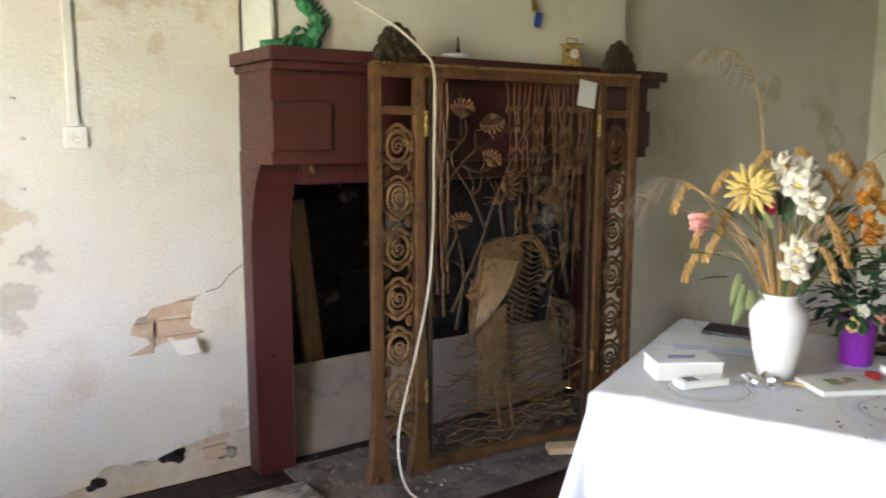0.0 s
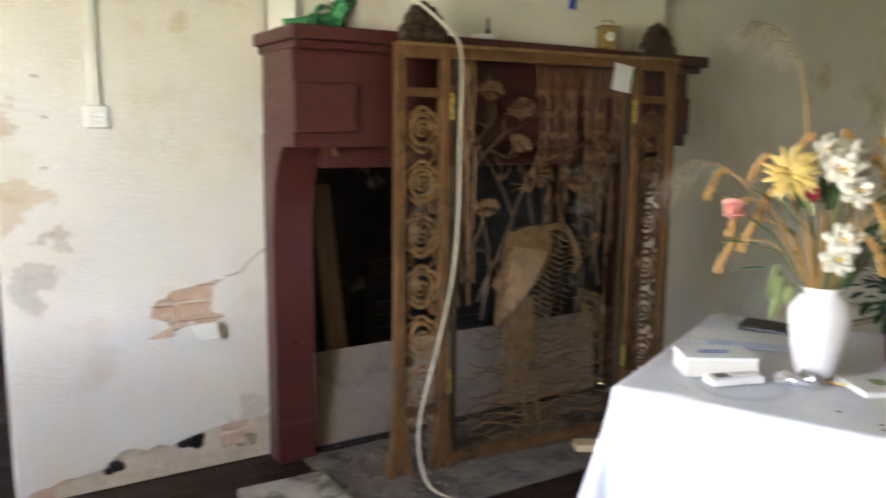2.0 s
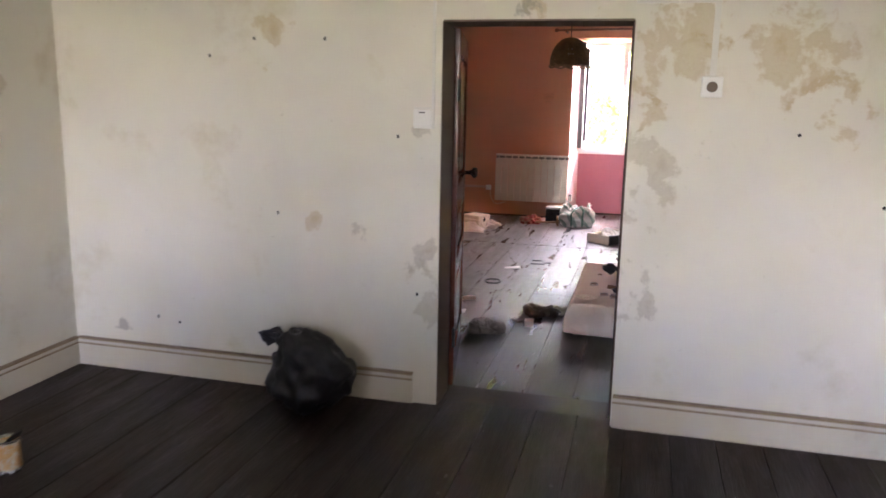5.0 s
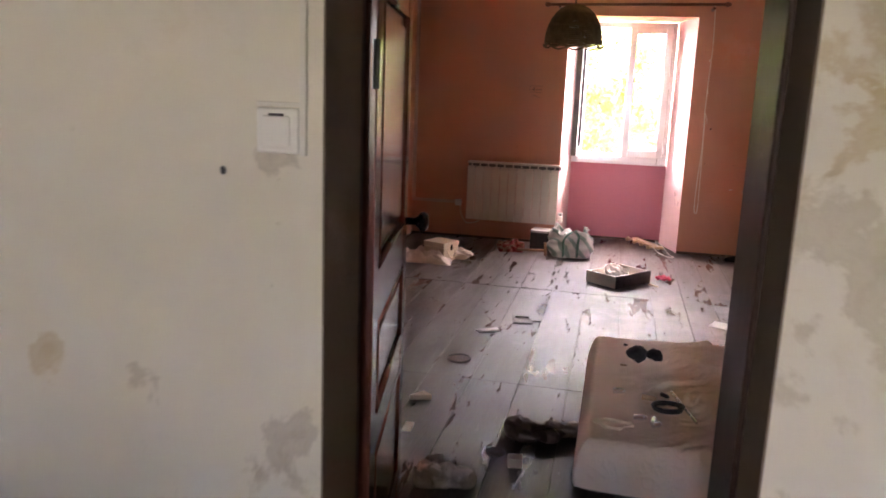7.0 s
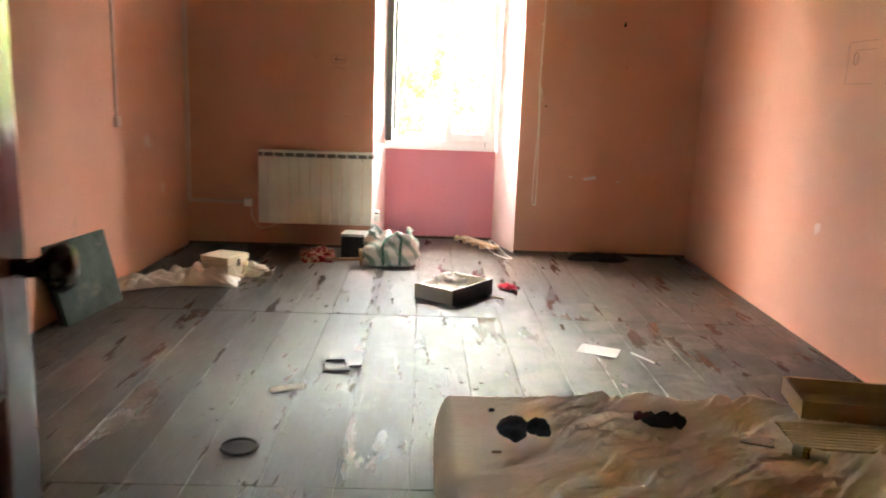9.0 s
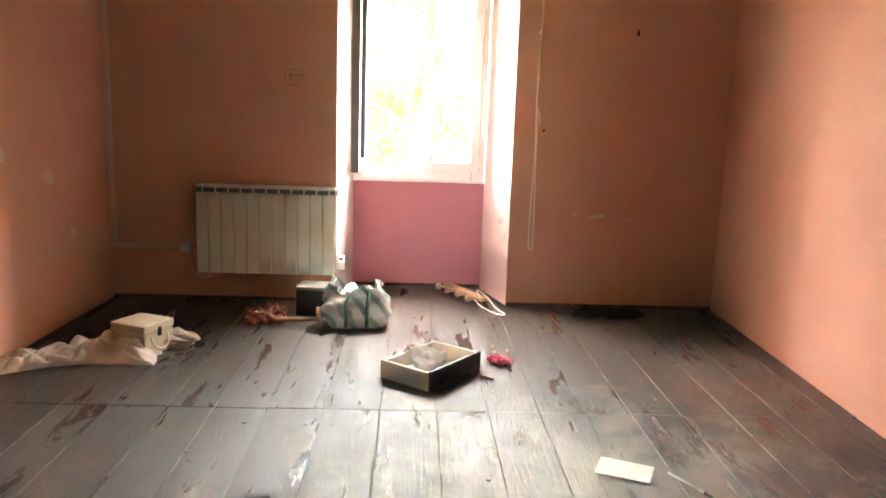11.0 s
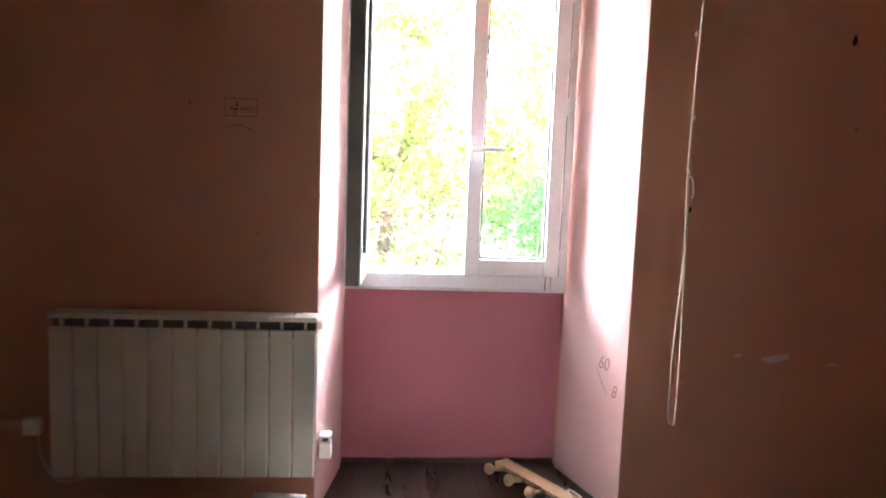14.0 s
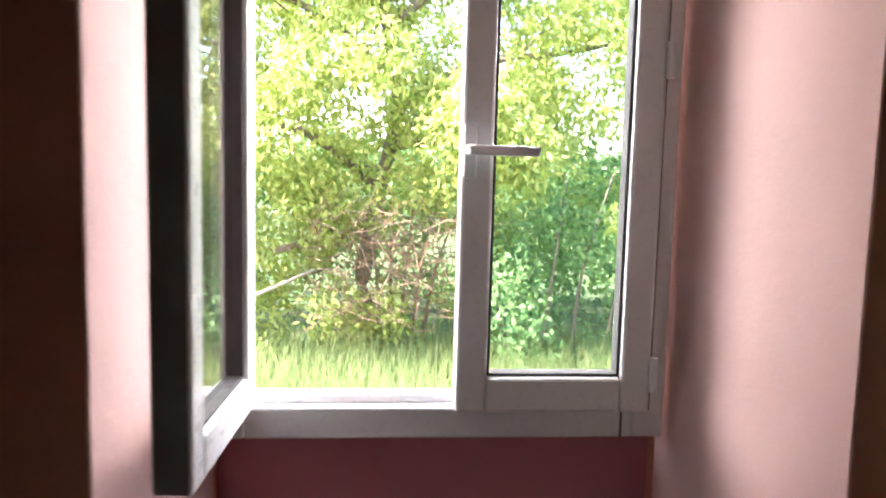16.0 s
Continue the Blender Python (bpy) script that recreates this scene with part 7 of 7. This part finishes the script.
GREENWEB = grainy("green_webbing", (0.05, 0.15, 0.11), (0.08, 0.20, 0.15), 20, 0.6)
sg = thing("shopping_bag", pose(-0.665, 11.58, 0.0, 0, 0, 2) @ Matrix.Diagonal((0.84, 1, 0.78, 1)), "bulging white shopping bag with green stripes and handles", "shopping bag")
bm = bmesh.new()
rows = []
for j in range(15):
    t = j / 14
    row = []
    for i in range(40):
        a = 2 * math.pi * i / 40
        ca, sa = math.cos(a), math.sin(a)
        sq = (abs(ca) ** 4 + abs(sa) ** 4) ** -0.25
        w = (0.20 + 0.022 * math.sin(t * 3.0)) * (1 - 0.35 * max(0, t - 0.55))
        d = (0.115 + 0.02 * math.sin(t * 3)) * (1 - 0.75 * max(0, t - 0.35))
        n = noise.noise(Vector((ca * 3, sa * 3, t * 4)))
        h = 0.30 * t + (0.05 * math.cos(2 * a + 0.8) + 0.06 * noise.noise(Vector((ca * 2, sa * 2, 7)))) * max(0, t - 0.5) * 2
        row.append(bm.verts.new((ca * sq * w * (1 + 0.32 * n * (0.4 + t) + 0.05 * noise.noise(Vector((ca * 9, sa * 9, t * 9)))), sa * sq * d * (1 + 0.45 * n * (0.4 + t)), h)))
    rows.append(row)
for a, b in zip(rows, rows[1:]):
    for i in range(40):
        bm.faces.new((a[i], a[(i + 1) % 40], b[(i + 1) % 40], b[i]))
bm.faces.new(rows[0][::-1])
bagm = part("bag_body", bm, STRIPE, sg, soft=True)
so2 = bagm.modifiers.new("thick", "SOLIDIFY")
so2.thickness = 0.002
for x in (-0.07, 0.075):
    part("handle", tube(spline([(x, -0.142, 0.02), (x, -0.145, 0.12), (x * 1.05, -0.125, 0.20), (x * 0.8 + 0.02, -0.08, 0.26), (0.03, -0.02, 0.29)], 5), 0.013, 4), GREENWEB, sg)
part("crumpled_filling", crumple(ball((0.0, 0, 0.235), 0.10, 22, (1.4, 0.7, 0.55)), 0.05, 14, 5), PAPER, sg)
cb2 = thing("small_case", pose(-0.955, 11.80, 0.0, 0, 0, -6) @ Matrix.Diagonal((0.8, 0.9, 0.86, 1)), "small dark metal case standing behind the shopping bag", "case")
part("body", box(-0.11, -0.10, 0, 0.11, 0.10, 0.19, 0.006), IRON, cb2)
part("lid", box(-0.112, -0.102, 0.192, 0.112, 0.102, 0.215, 0.005), grainy("grey_lid", (0.22, 0.21, 0.19), (0.30, 0.29, 0.27), 8, 0.4), cb2)
REDCLOTH, rn, rl2, rp = material("red_white_check")
chk = rn.new("ShaderNodeTexNoise")
chk.inputs["Scale"].default_value = 16
rl2.new(coords(rn, rl2), chk.inputs["Vector"])
rl2.new(ramp(rn, rl2, chk.outputs["Fac"], [(0.44, (0.26, 0.016, 0.012)), (0.5, (0.42, 0.31, 0.21)), (0.58, (0.30, 0.03, 0.02))]), rp.inputs["Base Color"])
rp.inputs["Roughness"].default_value = 0.6
bm = crumple(ball((0, 0, 0.035), 0.13, 34, (1, 0.7, 0.38)), 0.06, 12, 9)
for v in bm.verts:
    v.co.z = max(0.0, v.co.z)
tagged(part("crumpled_packet", moved(bm, pose(-1.20, 11.60, 0.0)), REDCLOTH), "crumpled red and white plastic packet on the floor", "packet")
ml = thing("wooden_mallet", pose(0, 0, 0), "wooden mallet lying between the packet and the bag", "mallet")
part("handle", tube([(-1.14, 11.50, 0.035), (-0.885, 11.47, 0.05)], 0.012, 10), RAWWOOD, ml)
part("head", lathe([(0, -0.012), (0.06, -0.012), (0.063, 0), (0.06, 0.012), (0, 0.012)], 24, Matrix.Translation((-0.88, 11.47, 0.064)) @ pose(0, 0, 0, 0, 86, 5)), RAWWOOD, ml)
rk = thing("coat_rack", Matrix.Translation((-0.085, 12.52, 0.0)) @ pose(0, 0, 0, 0, 0, -61), "pale wooden coat rack with round pegs lying in the niche", "coat rack")
part("rail", box(0, -0.034, 0.028, 0.50, 0.034, 0.05, 0.004), PALEWOOD, rk)
for k in range(4):
    part("peg", lathe([(0, 0.0), (0.012, 0.0), (0.010, 0.05), (0.022, 0.065), (0.024, 0.078), (0.014, 0.09), (0, 0.092)], 16, pose(0.05 + 0.13 * k, -0.03, 0.034, 80, 0, 0)), PALEWOOD, rk, soft=True)
tagged(part("wire_loop", tube(spline([(0.12, 12.05, 0.06), (0.10, 12.10, 0.10), (0.16, 12.12, 0.06), (0.22, 11.98, 0.01), (0.26, 11.84, 0.008), (0.20, 11.86, 0.008), (0.12, 11.98, 0.02), (0.08, 12.06, 0.05)], 6), 0.0035, 6), WHITEPL), "loop of white wire beside the coat rack", "wire")
bm = crumple(ball((0, 0, 0.01), 0.25, 30, (1, 0.35, 0.16)), 0.04, 10, 4)
for v in bm.verts:
    v.co.z = max(0.0, v.co.z)
tagged(part("dark_rag", moved(bm, pose(0.95, 11.90, 0.0)), BLACKCLOTH, soft=True), "flat black rag on the floor along the pink wall", "rag")
tagged(part("paper_sheet", moved(crumple(box(-0.10, -0.07, 0, 0.10, 0.07, 0.003), 0.004, 9), pose(0.46, 9.70, 0.004, 0, 0, -24)), PAPER), "cream paper sheet on the floorboards", "paper")
pe = thing("brush", pose(0.66, 9.60, 0.006, 0, 0, -62), "thin white brush with a dark tip on the floor", "brush")
part("shaft", tube([(-0.09, 0, 0), (0.08, 0, 0)], 0.004, 6), WHITEPL, pe)
part("tip", tube([(0.08, 0, 0), (0.115, 0, 0)], 0.009, 6, 0.003), DARKPL, pe)
tagged(part("red_wrapper", moved(crumple(ball((0, 0, 0.010), 0.055, 18, (1.3, 0.8, 0.18)), 0.035, 34, 2), pose(0.12, 10.90, 0.006, 0, 0, -20)), PETAL_RED), "crumpled red plastic wrapper on the floor", "wrapper")
tagged(part("pale_peg", tube([(0.0, 10.69, 0.006), (0.07, 10.64, 0.006)], 0.005, 6), PALEWOOD), "short pale wooden peg on the floor", "peg")
tagged(part("black_ring", tube([(-1.065 + 0.062 * math.cos(a), 8.55 + 0.055 * math.sin(a), 0.008 + 0.004 * math.sin(a)) for a in [q * 2 * math.pi / 32 for q in range(33)]], 0.006, 6), DARKPL), "black rubber ring on the floorboards", "ring")
bk = boxes((-0.07, -0.03, 0, -0.055, 0.06, 0.02), (0.02, -0.03, 0, 0.035, 0.06, 0.02), (-0.055, 0.045, 0, 0.02, 0.06, 0.02), (-0.055, -0.03, 0, 0.02, -0.015, 0.02), (0.035, 0.0, 0, 0.085, 0.015, 0.02), bev=0.002)
tagged(part("black_bracket", moved(bk, pose(-0.80, 9.37, 0.002, 0, 0, 10) @ Matrix.Diagonal((1.15, 1.9, 0.5, 1))), DARKPL), "black plastic bracket on the floor", "bracket")
tagged(part("white_wrapper", moved(crumple(box(-0.07, -0.028, 0, 0.07, 0.028, 0.007, 0.002), 0.008, 22, 4), pose(-1.0, 9.10, 0.002, 0, 0, 30)), PAPER), "folded white wrapper on the floorboards", "wrapper")
tagged(part("white_wrapper", moved(crumple(prism([(-0.06, -0.03), (0.07, -0.01), (0.02, 0.05)], 0, 0.03), 0.012, 18, 4), pose(-1.13, 7.96, 0.002, 0, 0, 10) @ Matrix.Scale(0.75, 4)), PAPER), "torn white wrapper on the floorboards", "wrapper")
tagged(part("white_card", moved(box(-0.02, -0.045, 0, 0.02, 0.045, 0.003), pose(-1.10, 7.64, 0.002, 0, 0, 4)), PAPER), "small white card on the floorboards", "card")
CLEAR = grainy("cloudy_plastic", (0.16, 0.145, 0.13), (0.44, 0.42, 0.39), 8, 0.18, relief=0.4, fine=20)
bm = crumple(ball((0, 0, 0.04), 0.10, 34, (1.15, 0.75, 0.55)), 0.07, 11, 5)
for v in bm.verts:
    v.co.z = max(0.0, v.co.z)
tagged(part("plastic_bag", moved(bm, pose(-0.86, 7.22, 0.0, 0, 0, -20)), CLEAR), "crumpled cloudy plastic bag on the floor by the door", "plastic bag")
LEATHER = grainy("brown_leather", (0.035, 0.020, 0.014), (0.07, 0.045, 0.034), 15, 0.5, relief=0.3)
bm = crumple(ball((0, 0, 0.03), 0.11, 30, (1.25, 0.75, 0.45)), 0.045, 12, 8)
for v in bm.verts:
    v.co.z = max(0.0, v.co.z)
tagged(part("crumpled_rag", moved(bm, pose(-0.56, 7.72, 0.0)), LEATHER), "crumpled dark brown rag on the floorboards", "rag")
tagged(part("grey_rag", moved(crumple(ball((0, 0, 0.02), 0.075, 22, (1.2, 0.7, 0.4)), 0.04, 16, 3), pose(-0.44, 7.76, 0.01)), BOARD), "crumpled grey cloth beside the brown rag", "rag")
tb = thing("small_carton", pose(-0.61, 7.43, 0.0, 0, 0, 12) @ Matrix.Scale(0.7, 4), "small opened cream carton on the floor", "carton")
part("carton_body", box(-0.04, -0.03, 0, 0.04, 0.03, 0.055, 0.002), CARD, tb)
part("flap", moved(box(-0.04, 0, 0, 0.04, 0.03, 0.0015), pose(0, -0.03, 0.056, 40, 0, 0)), CARD, tb)
tagged(part("dark_disc", lathe([(0, 0), (0.04, 0), (0.04, 0.008), (0.03, 0.012), (0, 0.012)], 20, pose(-0.70, 7.52, 0.0)), LEATHER), "dark round lid on the floorboards", "lid")
rnd = random.Random(77)
bm = bmesh.new()
for k in range(420):
    x, y, r = rnd.uniform(-2.2, 1.5), rnd.uniform(6.6, 12.0), rnd.uniform(0.002, 0.007)
    if not (-0.45 < x < 1.5 and 7.2 < y < 8.7):
        add(bm, ball((x, y, r * 0.4), r, 5, (rnd.uniform(0.7, 2), rnd.uniform(0.7, 2), 0.5)))
tagged(part("floor_crumbs", bm, RUBBLE), "scattered dark crumbs and plaster grit on the floorboards", "crumbs", kind="stuff")

# ---------------------------------------------------------------- outside the window
GRASSGROUND = grainy("meadow_ground", (0.05, 0.085, 0.025), (0.10, 0.14, 0.045), 1.5, 0.95, relief=0.5, fine=14, dist=0.05)
structure("ground", boxes((-150, -150, -0.55, 150, 400, -0.42)), GRASSGROUND, "rough meadow ground behind the house", "ground")
BARK = grainy("grey_bark", (0.16, 0.13, 0.10), (0.32, 0.27, 0.22), 8, 0.9, 0, (1, 1, 0.3), relief=0.8, fine=30, dist=0.02)
LEAF_Y = leafy("sunlit_leaf", (0.30, 0.40, 0.10), (0.62, 0.66, 0.26))
LEAF_G = leafy("shrub_leaf", (0.15, 0.30, 0.12), (0.34, 0.50, 0.22))
LEAF_D = leafy("hedge_leaf", (0.08, 0.17, 0.05), (0.22, 0.34, 0.11))
BLADE = leafy("grass_blade", (0.17, 0.27, 0.10), (0.38, 0.43, 0.20))
TWIG = grainy("dead_twig", (0.16, 0.105, 0.065), (0.27, 0.19, 0.125), 10, 0.9, relief=0.3)


def leaf_cloud(name, clumps, leaves, size, mat, parent, seed, droop=0.5):
    """Many small pointed leaves scattered in uneven clumps, as one mesh."""
    r = np.random.default_rng(seed)
    c = np.array([q[:3] for q in clumps])
    s = np.array([q[3] for q in clumps])
    pick = r.choice(len(clumps), leaves, p=s ** 2 / (s ** 2).sum())
    d = r.normal(size=(leaves, 3))
    d /= np.linalg.norm(d, axis=1)[:, None]
    p = c[pick] + d * (s[pick] * r.uniform(0.15, 1.0, leaves) ** 0.5)[:, None]
    along = r.normal(size=(leaves, 3)) * 0.8
    along[:, 2] -= droop
    along /= np.linalg.norm(along, axis=1)[:, None]
    side = np.cross(along, r.normal(size=(leaves, 3)))
    side /= np.linalg.norm(side, axis=1)[:, None]
    up = np.cross(side, along)
    ln = (size * r.uniform(0.7, 1.3, leaves))[:, None]
    v = np.stack([p, p + along * ln * 0.45 + side * ln * 0.22 + up * ln * 0.05, p + along * ln, p + along * ln * 0.45 - side * ln * 0.22 + up * ln * 0.05], 1).reshape(-1, 3)
    me = bpy.data.meshes.new(name)
    me.from_pydata(v.tolist(), [], [(4 * i, 4 * i + 1, 4 * i + 2, 4 * i + 3) for i in range(leaves)])
    me.materials.append(mat)
    ob = new(name, me)
    ob.parent = parent
    return ob


def limb(path, r0, r1, parent, name="limb", mat=BARK):
    return part(name, tube(spline(path, 5), r0, 8, r1), mat, parent, soft=True)


rr = random.Random(41)
tree = thing("walnut_tree", pose(0, 0, 0), "spreading light green tree with a leaning grey trunk", "tree")
limb([(-0.45, 18.5, -0.45), (-0.55, 18.5, 0.2), (-0.42, 18.5, 1.0), (-0.25, 18.5, 1.9), (-0.40, 18.55, 2.8), (-0.7, 18.6, 3.8), (-0.8, 18.6, 5.2)], 0.09, 0.03, tree, "trunk")
clumps = []
for path in ([(-0.25, 18.5, 1.9), (0.5, 18.3, 2.3), (1.4, 18.0, 2.4), (2.4, 17.8, 2.7)], [(-0.38, 18.5, 2.6), (0.4, 18.6, 3.2), (1.3, 18.6, 3.6)], [(-0.42, 18.5, 1.1), (-1.1, 18.0, 1.6), (-2.0, 17.6, 1.7), (-3.0, 17.4, 1.8)],
             [(-0.3, 18.5, 2.2), (-1.2, 18.4, 2.8), (-2.4, 18.2, 3.0)], [(-0.45, 18.5, 0.7), (-1.3, 17.8, 0.55), (-1.9, 17.6, 0.25)], [(-0.7, 18.6, 3.8), (-1.8, 18.7, 4.3), (-2.8, 18.8, 4.5)], [(-0.35, 18.5, 1.5), (0.35, 17.9, 1.55), (1.0, 17.4, 1.35)]):
    limb(path, 0.05, 0.012, tree)
    for a, b in zip(path, path[1:]):
        for t in (0.4, 1.0):
            q = Vector(a).lerp(Vector(b), t)
            for k in range(2):
                tip = q + Vector((rr.uniform(-0.6, 0.6), rr.uniform(-0.6, 0.4), rr.uniform(-0.3, 0.5)))
                limb([q, q.lerp(tip, 0.5) + Vector((0, 0, 0.06)), tip], 0.013, 0.004, tree, "branch")
                clumps.append((*tip, rr.uniform(0.18, 0.36)))
for k in range(190):
    clumps.append((rr.uniform(-4.2, 3.4), rr.uniform(17.2, 19.6), rr.uniform(0.7, 3.4), rr.uniform(0.16, 0.40)))
for k in range(50):
    clumps.append((rr.uniform(-4.2, 3.4), rr.uniform(17.2, 19.4), rr.uniform(3.0, 5.4), rr.uniform(0.18, 0.42)))
leaf_cloud("crown", clumps, 82000, 0.085, LEAF_Y, tree, 3, 0.7)

shrub = thing("elder_shrub", pose(0, 0, 0), "dense blue-green shrub beside the tree", "shrub")
cl = [(rr.uniform(0.55, 3.2), rr.uniform(17.0, 18.6), rr.uniform(-0.25, 1.55), rr.uniform(0.22, 0.42)) for k in range(44)]
for k in range(9):
    x = 0.8 + 0.28 * k
    limb([(x, 17.8, -0.45), (x + rr.uniform(-0.2, 0.2), 17.7, 0.4), (x + rr.uniform(-0.4, 0.4), 17.6, 1.3)], 0.022, 0.006, shrub, "stem")
leaf_cloud("crown", cl, 8500, 0.085, LEAF_G, shrub, 5, 0.3)
dead = thing("dead_bush", pose(0, 0, 0), "tangle of dry brown twigs under the tree", "bush")
bm = bmesh.new()
for k in range(420):
    base = Vector((rr.uniform(-0.95, 0.30), rr.uniform(17.2, 18.1), rr.uniform(0.0, 0.95)))
    a = rr.uniform(0, 6.28)
    e = Vector((math.cos(a) * 0.35, rr.uniform(-0.2, 0.2), math.sin(a) * 0.25 + 0.05))
    add(bm, tube([base, base + e * 0.5 + Vector((0, 0, rr.uniform(-0.06, 0.08))), base + e], 0.006, 3, 0.002))
part("twig_tangle", bm, TWIG, dead)
for k in range(6):
    limb([(-0.5 + 0.1 * k, 18.1, -0.45), (-0.55 + 0.13 * k, 18.0, 0.3), (-0.7 + 0.2 * k, 17.9, 0.95)], 0.02, 0.006, dead, "stem", TWIG)
tagged(part("fallen_branch", tube(spline([(-2.4, 17.3, -0.12), (-1.6, 17.4, 0.15), (-0.95, 17.6, 0.42)], 5), 0.035, 7, 0.012), grainy("pale_dead_wood", (0.34, 0.29, 0.22), (0.46, 0.41, 0.33), 8, 0.9), soft=True), "pale dead branch leaning out of the bushes", "branch")
under = thing("hedge", pose(0, 0, 0), "dark green hedge behind the tree", "hedge")
cl = [(rr.uniform(-6.5, 6.5), rr.uniform(19.4, 21.5), rr.uniform(-0.3, 1.5), rr.uniform(0.3, 0.55)) for k in range(110)]
leaf_cloud("foliage", cl, 16000, 0.13, LEAF_D, under, 9, 0.3)
low = thing("low_shrub", pose(0, 0, 0), "low yellowish shrub at the foot of the tree", "shrub")
cl = [(rr.uniform(-2.3, 0.5), rr.uniform(17.4, 18.2), rr.uniform(-0.4, 0.25), rr.uniform(0.15, 0.28)) for k in range(26)]
leaf_cloud("foliage", cl, 3200, 0.08, LEAF_Y, low, 13, 0.2)
far = thing("far_trees", pose(0, 0, 0), "row of trees beyond the meadow", "trees", kind="stuff")
cl = [(rr.uniform(-22, 22), rr.uniform(32, 38), rr.uniform(0.2, 1.6), rr.uniform(0.8, 1.5)) for k in range(90)]
leaf_cloud("foliage", cl, 9000, 0.5, LEAF_G, far, 15, 0.2)

g = np.random.default_rng(8)
n = 26000
base = np.stack([g.uniform(-4.5, 4.0, n), 12.95 + 5.4 * g.uniform(0, 1, n) ** 0.6, np.full(n, -0.43)], 1)
hgt = g.uniform(0.16, 0.46, n) * np.clip((base[:, 1] - 12.2) / 4.2, 0.35, 1.0)
lean = g.normal(size=(n, 2)) * 0.13
w = g.uniform(0.003, 0.006, n)
ang = g.uniform(0, math.pi, n)
sx, sy = np.cos(ang) * w, np.sin(ang) * w
tip = base + np.stack([lean[:, 0], lean[:, 1], hgt], 1)
v = np.stack([base - np.stack([sx, sy, 0 * w], 1), base + np.stack([sx, sy, 0 * w], 1), tip], 1).reshape(-1, 3)
me = bpy.data.meshes.new("grass")
me.from_pydata(v.tolist(), [], [(3 * i, 3 * i + 1, 3 * i + 2) for i in range(n)])
me.materials.append(BLADE)
tagged(new("grass", me), "tall pale green meadow grass under the window", "grass", kind="stuff")

# ---------------------------------------------------------------- floors, board by board
boarded("floor", FLOOR_A, -3.0, 2.75, (-1.6, 1.15, 3.6, 6.04), FA, 0.21, "dark brown varnished floorboards of the fireplace room, worn and dusty")
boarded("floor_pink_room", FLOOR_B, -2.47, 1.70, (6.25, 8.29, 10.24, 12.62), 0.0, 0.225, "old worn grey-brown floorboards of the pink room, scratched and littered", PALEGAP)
boarded("floor_dark_room", FLOOR_A, -8.8, -3.002, (-2.5, 0.0, 2.4), FA, 0.22, "dark worn floorboards of the room beyond")
